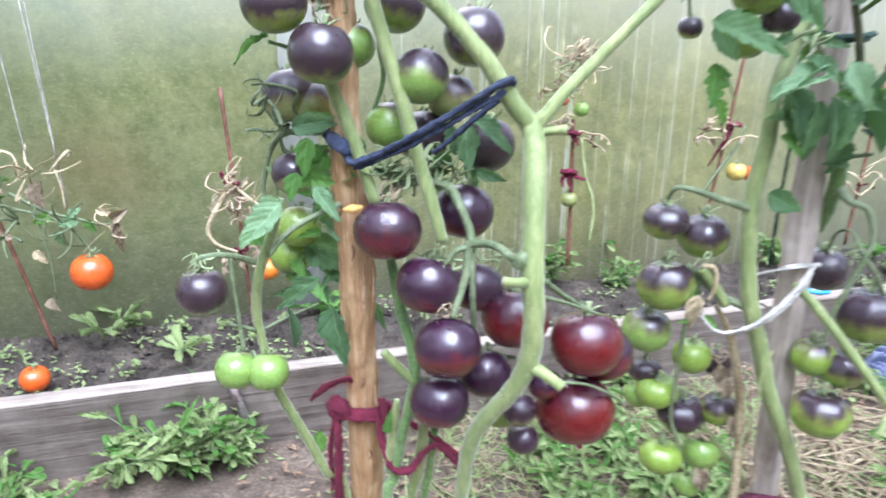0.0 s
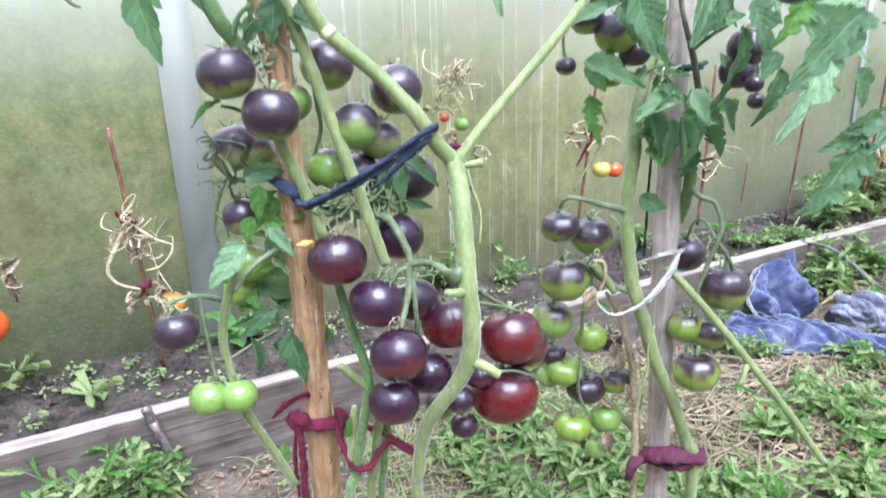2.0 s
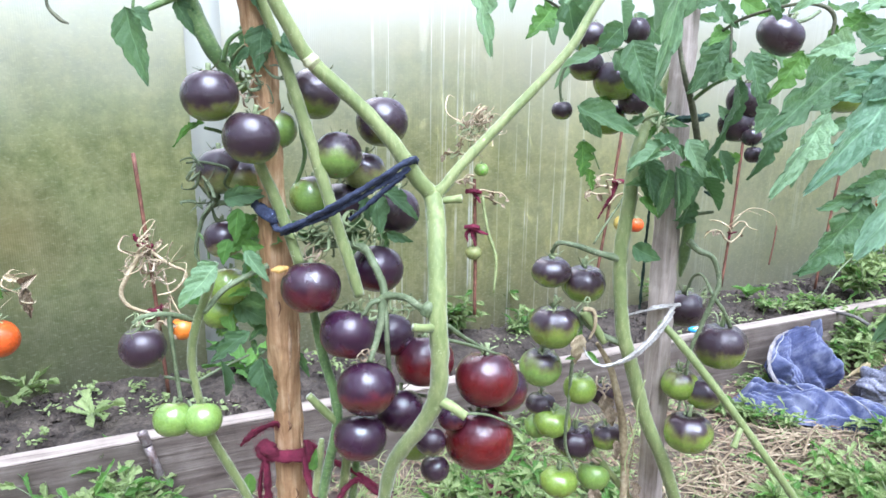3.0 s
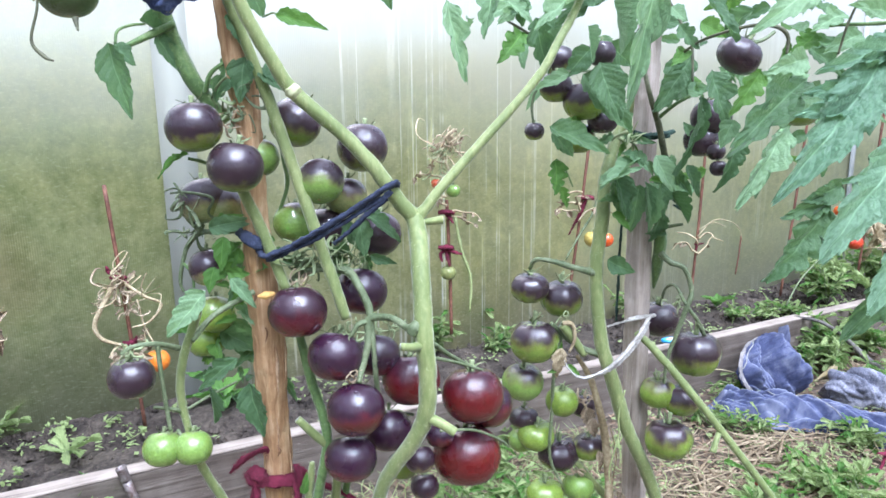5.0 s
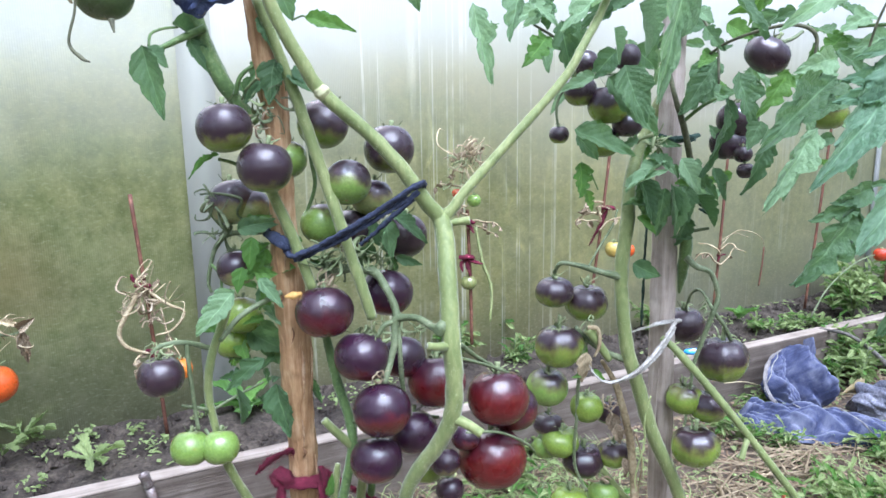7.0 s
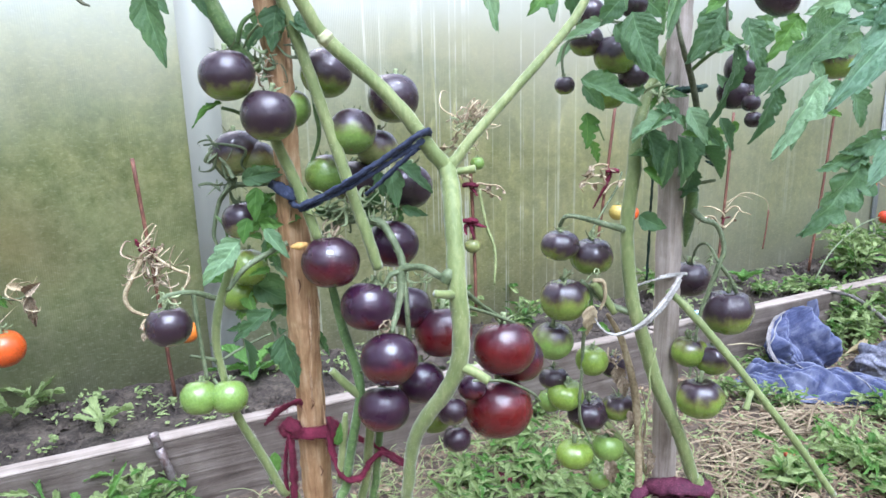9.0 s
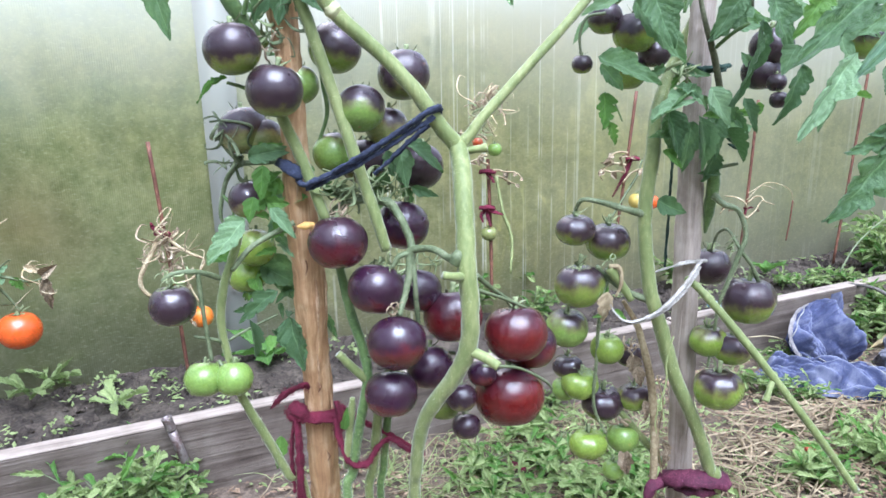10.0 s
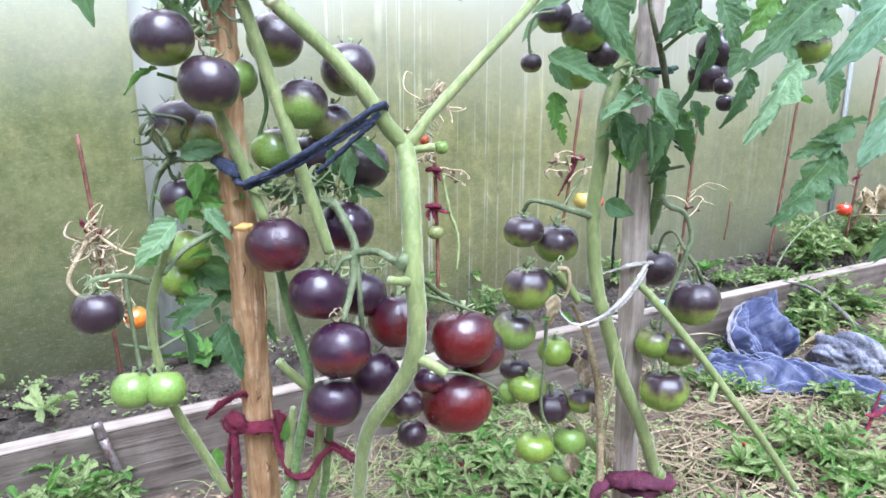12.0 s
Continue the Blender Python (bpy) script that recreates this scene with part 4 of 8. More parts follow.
stem(plant_2, [(0.3514, 0.685, 0.6191), (0.3236, 0.69, 0.6299), (0.3007, 0.7, 0.6464), (0.2856, 0.7, 0.6619)], [0.005, 0.0042, 0.004, 0.003], STALK, "truss_stalk")
stem(plant_2, [(0.3007, 0.7, 0.6464), (0.2948, 0.71, 0.59), (0.293, 0.71, 0.535), (0.293, 0.715, 0.4675), (0.3101, 0.715, 0.4243)], [0.003, 0.0026, 0.0024, 0.0022, 0.002], STALK, "truss_stalk")
stem(plant_2, [(0.4367, 0.725, 0.7739), (0.4384, 0.725, 0.7525), (0.4397, 0.735, 0.7182), (0.4419, 0.745, 0.6884)], [0.007, 0.0085, 0.007, 0.002], DARK_STEM, "branch")
stem(plant_2, [(0.4368, 0.72, 0.7427), (0.4467, 0.71, 0.7321), (0.4618, 0.7, 0.7249), (0.4705, 0.695, 0.6958), (0.4619, 0.69, 0.6744), (0.4499, 0.69, 0.6371), (0.4411, 0.69, 0.6101), (0.4358, 0.688, 0.5636), (0.4298, 0.685, 0.5267)], [0.005, 0.0042, 0.0036, 0.0034, 0.0036, 0.003, 0.0026, 0.0022, 0.002], STALK, "truss_stalk")
stem(plant_2, [(0.4639, 0.69, 0.6758), (0.4786, 0.69, 0.6578), (0.4909, 0.693, 0.6359)], [0.003, 0.0026, 0.003], STALK, "truss_stalk")
stem(plant_2, [(0.4614, 0.69, 0.6802), (0.463, 0.725, 0.695), (0.464, 0.755, 0.684), (0.464, 0.77, 0.656)], [0.0024, 0.002, 0.002, 0.0024], STALK, "truss_stalk")
stem(plant_2, [(0.3285, 0.69, 0.6205), (0.3133, 0.69, 0.6416), (0.2983, 0.69, 0.6624)], [0.0055, 0.0055, 0.0065], STEM, "cut_shoot")

# plant 2: fruit
tomato(plant_2, (0.2604, 0.71, 0.7071), 0.0247, GREEN, 0.68, (10, 0), 1)
tomato(plant_2, (0.3071, 0.725, 0.6867), 0.0305, GREEN, 0.6, (10, 0), 1, wide=0.92)
tomato(plant_2, (0.2661, 0.705, 0.6366), 0.035, GREEN, 0.55, (5, 0), 1, wide=0.89)
tomato(plant_2, (0.2554, 0.72, 0.5757), 0.0273, LIME, 0.45, (10, 0), 0)
tomato(plant_2, (0.3094, 0.72, 0.5441), 0.0217, GREEN, 0.2, (10, 0), 2)
tomato(plant_2, (0.2655, 0.75, 0.5089), 0.0202, GREEN, 0.75, (0, 0), 1)
tomato(plant_2, (0.2793, 0.735, 0.49), 0.0253, GREEN, 0.2, (20, 0), 1)
tomato(plant_2, (0.2615, 0.75, 0.4753), 0.0172, LIME, 0.0, (0, 0), 2)
tomato(plant_2, (0.3143, 0.745, 0.4549), 0.0290, GREEN, 0.8, (15, 0), 1)
tomato(plant_2, (0.3565, 0.74, 0.4633), 0.0235, GREEN, 0.55, (5, 0), 1)
tomato(plant_2, (0.3528, 0.76, 0.518), 0.0189, GREEN, 0.8, (0, 0), 2)
tomato(plant_2, (0.2916, 0.73, 0.4015), 0.0258, GREEN, 0.15, (5, 0), 1)
tomato(plant_2, (0.3431, 0.74, 0.4026), 0.0222, LIME, 0.1, (5, 0), 2)
tomato(plant_2, (0.3355, 0.75, 0.3471), 0.0162, LIME, 0.0, (5, 0), 2)
tomato(plant_2, (0.464, 0.772, 0.635), 0.028, GREEN, 0.9, (5, 0), 0)
tomato(plant_2, (0.4813, 0.695, 0.6108), 0.038, GREEN, 0.66, (5, 0), 1, wide=0.86)
tomato(plant_2, (0.4349, 0.7, 0.5568), 0.0258, GREEN, 0.42, (5, 0), 1, wide=0.93)
tomato(plant_2, (0.4628, 0.69, 0.5484), 0.0265, GREEN, 0.62, (5, 0), 1, wide=0.92)
tomato(plant_2, (0.4411, 0.675, 0.5011), 0.033, GREEN, 0.5, (5, 0), 1, wide=0.92)
tomato(plant_2, (0.2917, 0.72, 0.9547), 0.0200, GREEN, 0.8, (5, 0), 2)
tomato(plant_2, (0.3246, 0.71, 0.9378), 0.0259, GREEN, 0.66, (5, 0), 0)
tomato(plant_2, (0.3523, 0.72, 0.9148), 0.0190, GREEN, 0.9, (5, 0), 0)
tomato(plant_2, (0.2604, 0.7, 0.9035), 0.0119, GREEN, 0.85, (5, 0), 2)
tomato(plant_2, (0.3289, 0.74, 0.8916), 0.0209, GREEN, 0.5, (5, 0), 2)


# ---- leaves ----
def leaflet_mesh(material, seed, teeth, cut, droop, fold, ripple, blunt=False):
    """A leaflet of length 1 along y and width 1, lobed and puckered, with a folded midrib."""
    rnd = random.Random(seed)
    nx, ny = 10, 56
    shift = rnd.uniform(0, 9)
    bm = bmesh.new()
    uv = bm.loops.layers.uv.new("UVMap")
    rows, where = [], {}
    for j in range(ny + 1):
        s = j / ny
        body = (math.sin(math.pi * min(1.0, s ** 0.72)) ** 0.85) * 0.53 * (1 - 0.42 * s) + 0.006
        row = []
        for i in range(nx + 1):
            a = 2 * i / nx - 1
            k = teeth * s + 0.25 * (a > 0) + 0.2 * math.sin(shift + 5 * s)
            saw = k % 1.0
            fine = (k * 3 + 0.3) % 1.0
            # broad rounded lobes with narrow notches that point forwards
            notch = math.exp(-(saw / 0.3) ** 2) + math.exp(-((1 - saw) / 0.13) ** 2)
            if teeth > 4 and cut > 0.25 and not blunt:
                notch = (1 - saw) ** 1.2 if saw > 0.15 else saw / 0.15
            lobe = 1 - (cut * min(1.0, notch) + 0.045 * (1 - fine)) * (0.25 + 0.75 * math.sin(math.pi * min(1, s * 1.05)))
            x = a * body * (1 - (1 - lobe) * abs(a) ** 1.3)
            if blunt:
                x = a * (0.1 + 0.4 * s ** 1.3) * max(0.0, 1 - max(0.0, (s - 0.82) / 0.19) ** 2.5) * (1 - 0.3 * min(1.0, notch) * abs(a))
            y = s + (0.1 * saw * cut + 0.02) * abs(a) ** 1.5
            # the blade swells between its side veins
            quilt = abs(math.sin(math.pi * 8 * (s - 0.275 * abs(a)))) * (0.35 + abs(a)) * (1 - 0.6 * s)
            z = fold * abs(x) - droop * s * s + ripple * math.sin(9 * s + 3 * a + shift) * abs(a) + 0.5 * ripple * math.sin(17 * s - 5 * a + shift) + 0.034 * quilt
            x += 0.07 * math.sin(3 * s + shift) * s
            v = bm.verts.new((x, y, z))
            where[v] = (i / nx, s)
            row.append(v)
        rows.append(row)
    for j in range(ny):
        for i in range(nx):
            f = bm.faces.new((rows[j][i], rows[j][i + 1], rows[j + 1][i + 1], rows[j + 1][i]))
            for loop in f.loops:
                loop[uv].uv = where[loop.vert]
    return finish(bm, "leaflet", material)


SHAPES = {
    "plain": (4, 0.18, 0.14, 0.25, 0.03),
    "lobed": (4, 0.58, 0.18, 0.25, 0.035),
    "rolled": (4, 0.2, 0.1, 1.3, 0.03),
    "droop": (4, 0.3, 0.38, 0.3, 0.04),
    "near": (7, 0.3, 0.05, 0.16, 0.03),
    "weed": (5, 0.6, 0.34, 0.25, 0.04),
    "blunt": (6, 0.3, 0.3, 0.3, 0.03, True),
    "round": (2, 0.05, 0.15, 0.3, 0.02),
    "toothed": (9, 0.3, 0.15, 0.25, 0.03),
}
leaf_cache = {}


def leaf_of(material, shape, variant=0):
    key = (material.name, shape, variant)
    if key not in leaf_cache:
        leaf_cache[key] = leaflet_mesh(material, len(leaf_cache) * 7 + variant, *SHAPES[shape])
    return leaf_cache[key]


leaf_rnd = random.Random(11)


def leaflet(plant, base, tip, wide, shape="plain", material=None, face=(0, -1, 0.45), lean=None, name="leaf"):
    base, tip = Vector(base), Vector(tip)
    along = tip - base
    length = along.length
    y = along.normalized()
    f = Vector(face)
    z = (f - y * f.dot(y)).normalized()
    lean = leaf_rnd.uniform(-28, 28) if lean is None else lean
    z = (Matrix.Rotation(radians(lean), 3, y) @ z).normalized()
    x = y.cross(z)
    m = Matrix((x * wide, y * length, z * length)).transposed().to_4x4()
    m.translation = base
    ob = new(name, leaf_of(material or LEAF, shape, leaf_rnd.randrange(3)))
    adopt(ob, plant)
    ob.matrix_basis = m
    return ob


# plant 2: canopy
leaflet(plant_2, (0.3041, 0.66, 0.9682), (0.3591, 0.64, 0.9054), 0.052, "plain")
leaflet(plant_2, (0.2639, 0.65, 0.91), (0.329, 0.63, 0.884), 0.036, "plain", None, (0, -0.6, 1))
leaflet(plant_2, (0.2759, 0.68, 0.9035), (0.3036, 0.68, 0.8737), 0.03, "plain")
leaflet(plant_2, (0.2748, 0.66, 0.8728), (0.2757, 0.65, 0.8346), 0.032, "lobed", YOUNG)
leaflet(plant_2, (0.2876, 0.68, 0.8392), (0.2981, 0.68, 0.8126), 0.016, "lobed", YOUNG)
leaflet(plant_2, (0.38, 0.66, 0.8705), (0.3208, 0.64, 0.8481), 0.024, "plain", PALE_LEAF, (0, -0.5, 1))
leaflet(plant_2, (0.367, 0.69, 0.8509), (0.3676, 0.68, 0.7972), 0.04, "plain")
leaflet(plant_2, (0.3532, 0.72, 0.9603), (0.3388, 0.71, 0.902), 0.04, "plain")
leaflet(plant_2, (0.3845, 0.66, 0.845), (0.3943, 0.66, 0.7826), 0.018, "rolled", PALE_LEAF)
leaflet(plant_2, (0.4058, 0.68, 0.8716), (0.4312, 0.67, 0.8365), 0.03, "plain")
leaflet(plant_2, (0.4321, 0.7, 0.8256), (0.4588, 0.69, 0.7876), 0.022, "rolled")
leaflet(plant_2, (0.3959, 0.7, 0.836), (0.3813, 0.69, 0.7783), 0.03, "plain")
leaflet(plant_2, (0.4255, 0.7, 0.7997), (0.4163, 0.69, 0.7654), 0.03, "droop")
leaflet(plant_2, (0.3533, 0.68, 0.8043), (0.3745, 0.67, 0.785), 0.02, "plain", YOUNG)
leaflet(plant_2, (0.3497, 0.68, 0.7465), (0.3816, 0.67, 0.7301), 0.028, "plain", None, (0, -1, 0.2), 10)
leaflet(plant_2, (0.4327, 0.66, 0.9847), (0.3871, 0.64, 0.933), 0.04, "plain")
leaflet(plant_2, (0.2701, 0.6, 0.9677), (0.2322, 0.6, 0.9518), 0.018, "plain", PALE_LEAF, (0, -0.6, 1))
leaflet(plant_2, (0.3007, 0.62, 0.9943), (0.2708, 0.62, 0.9658), 0.03, "plain")
leaflet(plant_2, (0.3418, 0.68, 1.0034), (0.3696, 0.68, 0.9762), 0.04, "plain")
leaflet(plant_2, (0.2549, 0.35, 1.0397), (0.2277, 0.33, 0.9422), 0.026, "lobed", PALE_LEAF, (0, -1, 0.5), 5)
leaflet(plant_2, (0.2678, 0.66, 1.0312), (0.2524, 0.65, 0.9757), 0.036, "plain")
leaflet(plant_2, (0.3212, 0.62, 1.0573), (0.2637, 0.62, 1.0354), 0.03, "plain")
leaflet(plant_2, (0.2365, 0.64, 1.0437), (0.2011, 0.62, 1.024), 0.03, "lobed", PALE_LEAF)
leaflet(plant_2, (0.1413, 0.6, 1.039), (0.16, 0.58, 0.9644), 0.03, "lobed", PALE_LEAF)
leaflet(plant_2, (0.1977, 0.62, 1.0592), (0.1756, 0.6, 1.008), 0.03, "lobed", PALE_LEAF)
leaflet(plant_2, (0.2203, 0.64, 1.0506), (0.2248, 0.62, 1.0195), 0.03, "lobed")
leaflet(plant_2, (0.3365, 0.64, 1.0649), (0.2615, 0.62, 1.0279), 0.05, "lobed")
leaflet(plant_2, (0.4265, 0.66, 0.9778), (0.3857, 0.64, 0.9305), 0.03, "plain")
leaflet(plant_2, (0.41, 0.72, 1.0277), (0.4432, 0.7, 1.0322), 0.03, "plain")
leaflet(plant_2, (0.4327, 0.28, 0.8543), (0.3586, 0.27, 0.7874), 0.044, "near", LEAF, (0, -1, 0.6), 0)
# leaves beside the grey stake and close to the path
leaflet(plant_2, (0.327, 0.47, 1.044), (0.356, 0.42, 0.994), 0.0300, "plain", LEAF, (0, -1, 0.5), None)
leaflet(plant_2, (0.409, 0.4, 1.034), (0.332, 0.36, 0.988), 0.0318, "near", PALE_LEAF, (0, -1, 0.5), None)
leaflet(plant_2, (0.411, 0.6, 1.019), (0.435, 0.59, 1.002), 0.0258, "plain", YOUNG, (0, -1, 0.5), None)
leaflet(plant_2, (0.444, 0.68, 0.967), (0.395, 0.66, 0.93), 0.0342, "lobed", LEAF, (0, -1, 0.5), None)
leaflet(plant_2, (0.426, 0.6, 0.969), (0.441, 0.58, 0.914), 0.0427, "lobed", LEAF, (0, -1, 0.5), None)
leaflet(plant_2, (0.459, 0.56, 0.968), (0.43, 0.55, 0.925), 0.0308, "lobed", YOUNG, (0, -1, 0.5), None)
leaflet(plant_2, (0.419, 0.43, 0.954), (0.332, 0.374, 0.91), 0.0403, "lobed", LEAF, (0, -1, 0.5), None)
leaflet(plant_2, (0.446, 0.58, 0.917), (0.425, 0.57, 0.891), 0.0251, "plain", LEAF, (0, -1, 0.5), None)
leaflet(plant_2, (0.464, 0.6, 0.899), (0.449, 0.59, 0.84), 0.0258, "droop", LEAF, (0, -1, 0.5), None)
leaflet(plant_2, (0.52, 0.6, 0.908), (0.452, 0.555, 0.833), 0.0386, "lobed", PALE_LEAF, (0, -1, 0.5), None)
leaflet(plant_2, (0.519, 0.62, 0.892), (0.494, 0.6, 0.837), 0.0228, "droop", PALE_LEAF, (0, -1, 0.5), None)
leaflet(plant_2, (0.416, 0.6, 0.943), (0.409, 0.59, 0.86), 0.0130, "droop", LEAF, (0, -1, 0.5), None)
leaflet(plant_2, (0.468, 0.5, 0.976), (0.42, 0.48, 0.965), 0.0294, "plain", PALE_LEAF, (0, -1, 0.5), None)
leaflet(plant_2, (0.453, 0.5, 0.97), (0.456, 0.48, 0.952), 0.0221, "plain", PALE_LEAF, (0, -1, 0.5), None)
leaflet(plant_2, (0.584, 0.66, 0.896), (0.544, 0.65, 0.888), 0.0186, "plain", LEAF, (0, -1, 0.5), None)
leaflet(plant_2, (0.614, 0.7, 0.858), (0.568, 0.69, 0.868), 0.0098, "plain", YOUNG, (0, -1, 0.5), None)
leaflet(plant_2, (0.558, 0.6, 0.95), (0.51, 0.58, 0.929), 0.0307, "plain", LEAF, (0, -1, 0.5), None)
leaflet(plant_2, (0.557, 0.62, 1.008), (0.522, 0.6, 0.987), 0.0298, "lobed", YOUNG, (0, -1, 0.5), None)
leaflet(plant_2, (0.574, 0.6, 1.027), (0.528, 0.58, 1.014), 0.0290, "lobed", PALE_LEAF, (0, -1, 0.5), None)
leaflet(plant_2, (0.597, 0.6, 1.006), (0.545, 0.58, 0.99), 0.0290, "plain", PALE_LEAF, (0, -1, 0.5), None)
leaflet(plant_2, (0.547, 0.62, 1.041), (0.567, 0.6, 1.024), 0.0351, "lobed", LEAF, (0, -1, 0.5), None)
leaflet(plant_2, (0.435, 0.66, 0.863), (0.451, 0.65, 0.826), 0.0224, "plain", LEAF, (0, -1, 0.5), None)
leaflet(plant_2, (0.44, 0.66, 0.897), (0.43, 0.66, 0.913), 0.0150, "plain", LEAF, (0, -1, 0.5), None)
leaflet(plant_2, (0.397, 0.62, 1.018), (0.409, 0.6, 0.993), 0.0228, "lobed", LEAF, (0, -1, 0.5), None)
leaflet(plant_2, (0.408, 0.62, 0.991), (0.382, 0.6, 0.977), 0.0193, "plain", YOUNG, (0, -1, 0.5), None)
leaflet(plant_2, (0.594, 0.62, 0.824), (0.532, 0.6, 0.807), 0.0333, "lobed", LEAF, (0, -1, 0.5), None)
leaflet(plant_2, (0.593, 0.62, 0.815), (0.523, 0.6, 0.73), 0.062, "lobed", LEAF, (0, -1, 0.5), None)
leaflet(plant_2, (0.609, 0.62, 0.838), (0.553, 0.6, 0.826), 0.034, "plain", LEAF, (0, -1, 0.5), None)
leaflet(plant_2, (0.554, 0.6, 0.895), (0.572, 0.6, 0.851), 0.04, "plain", LEAF, (0, -1, 0.5), None)
leaflet(plant_2, (0.66, 0.66, 0.839), (0.622, 0.65, 0.837), 0.0112, "plain", LEAF, (0, -1, 0.5), None)
leaflet(plant_2, (0.316, 0.215, 0.962), (0.246, 0.18, 0.896), 0.0346, "near", NEAR_LEAF, (0, -1, 0.5), 0)
leaflet(plant_2, (0.343, 0.23, 0.973), (0.274, 0.2, 0.956), 0.0206, "near", NEAR_LEAF, (0, -1, 0.5), 0)
leaflet(plant_2, (0.318, 0.222, 0.945), (0.265, 0.2, 0.946), 0.0186, "near", NEAR_LEAF, (0, -1, 0.5), 0)
leaflet(plant_2, (0.3, 0.21, 0.938), (0.258, 0.195, 0.935), 0.0154, "near", NEAR_LEAF, (0, -1, 0.5), 0)
leaflet(plant_2, (0.387, 0.3, 0.994), (0.344, 0.28, 0.998), 0.0194, "near", PALE_LEAF, (0, -1, 0.5), None)
leaflet(plant_2, (0.382, 0.26, 0.92), (0.305, 0.23, 0.853), 0.0427, "near", NEAR_LEAF, (0, -1, 0.5), 0)
leaflet(plant_2, (0.428, 0.28, 0.888), (0.356, 0.25, 0.813), 0.0450, "near", NEAR_LEAF, (0, -1, 0.5), 0)
# the layered leaves of its crown
leaflet(plant_2, (0.4158, 0.64, 0.971), (0.3824, 0.63, 0.9292), 0.03, "plain", LEAF, (0, -1, 0.6))
leaflet(plant_2, (0.329, 0.66, 0.8422), (0.3684, 0.64, 0.8667), 0.024, "plain", PALE_LEAF, (0, -0.7, 1), 0)
leaflet(plant_2, (0.3864, 0.64, 0.8765), (0.4096, 0.63, 0.8363), 0.03, "plain", PALE_LEAF, (0, -1, 0.4))
leaflet(plant_2, (0.3565, 0.68, 0.8505), (0.3736, 0.67, 0.796), 0.036, "plain", LEAF)
leaflet(plant_2, (0.3842, 0.66, 0.8382), (0.387, 0.65, 0.7989), 0.014, "rolled", PALE_LEAF)
leaflet(plant_2, (0.4128, 0.68, 0.8417), (0.416, 0.67, 0.7977), 0.026, "plain", LEAF)
leaflet(plant_2, (0.2911, 0.6, 1.0561), (0.2283, 0.58, 1.0199), 0.04, "lobed", PALE_LEAF, (0, -0.7, 1), 0)
leaflet(plant_2, (0.2084, 0.62, 1.0412), (0.2326, 0.61, 1.0219), 0.026, "lobed", PALE_LEAF, (0, -0.7, 1), 0)
leaflet(plant_2, (0.2441, 0.64, 1.0272), (0.2531, 0.63, 0.9701), 0.034, "lobed", LEAF)
leaflet(plant_2, (0.3775, 0.6, 1.0334), (0.3921, 0.59, 1.0198), 0.022, "plain", PALE_LEAF, (0, -0.8, 0.8))
leaflet(plant_2, (0.3232, 0.62, 1.0419), (0.3277, 0.6, 0.9882), 0.016, "rolled", PALE_LEAF, (0, -1, 0.3))
leaflet(plant_2, (0.2822, 0.58, 1.0124), (0.2854, 0.57, 0.9786), 0.014, "rolled", PALE_LEAF, (0.3, -1, 0.3))
stem(plant_2, [(0.3841, 0.68, 0.9872), (0.3877, 0.68, 0.9664), (0.3958, 0.68, 0.9401), (0.4115, 0.69, 0.9095), (0.4283, 0.7, 0.8636)], [0.003, 0.003, 0.0035, 0.0045, 0.0045], TWIG, "branch")
stem(plant_2, [(0.408, 0.68, 0.9186), (0.417, 0.66, 0.9332), (0.4303, 0.65, 0.9432)], [0.0028, 0.0026, 0.0024], DARK_STEM, "leaf_stalk")
stem(plant_2, [(0.4013, 0.66, 1.0497), (0.4148, 0.65, 1.021), (0.4223, 0.64, 1.0005), (0.4216, 0.63, 0.9582)], [0.0018, 0.002, 0.0018, 0.0015], TWIG, "leaf_stalk")
stem(plant_2, [(0.402, 0.62, 0.988), (0.414, 0.6, 1.0), (0.429, 0.56, 1.008), (0.438, 0.53, 1.009), (0.451, 0.52, 1.005), (0.46, 0.52, 0.996), (0.46, 0.52, 0.981)], [0.0017, 0.0018, 0.0019, 0.002, 0.0024, 0.0022, 0.0015], TWIG, "leaf_stalk")
stem(plant_2, [(0.413, 0.5, 0.99), (0.427, 0.505, 0.994), (0.442, 0.515, 1.001)], [0.0022, 0.0018, 0.0018], STALK, "truss_stalk")
stem(plant_2, [(0.5424, 0.6, 1.0139), (0.5608, 0.58, 1.0141), (0.5701, 0.55, 1.0121), (0.572, 0.5, 1.0101)], [0.002, 0.0022, 0.0024, 0.0026], DARK_STEM, "leaf_stalk")
stem(plant_2, [(0.5595, 0.56, 1.036), (0.5568, 0.57, 1.012), (0.5573, 0.58, 0.984)], [0.0014, 0.0016, 0.0014], TWIG, "leaf_stalk")
stem(plant_2, [(0.572, 0.5, 1.0101), (0.49, 0.38, 0.985), (0.39, 0.27, 0.984), (0.352, 0.24, 0.97), (0.315, 0.214, 0.96)], [0.0026, 0.0026, 0.0024, 0.002, 0.0015], STEM, "leaf_stalk")
stem(plant_2, [(0.2141, 0.64, 1.0228), (0.2353, 0.65, 1.0135), (0.2633, 0.67, 1.0026)], [0.0015, 0.0018, 0.0018], TWIG, "leaf_stalk")
stem(plant_2, [(0.3583, 0.7, 0.9716), (0.324, 0.68, 0.9718), (0.2749, 0.62, 0.9702)], [0.002, 0.002, 0.0015], STALK, "leaf_stalk")
stem(plant_2, [(0.4294, 0.72, 0.7756), (0.4556, 0.7, 0.7835)], [0.003, 0.002], STALK, "leaf_stalk")
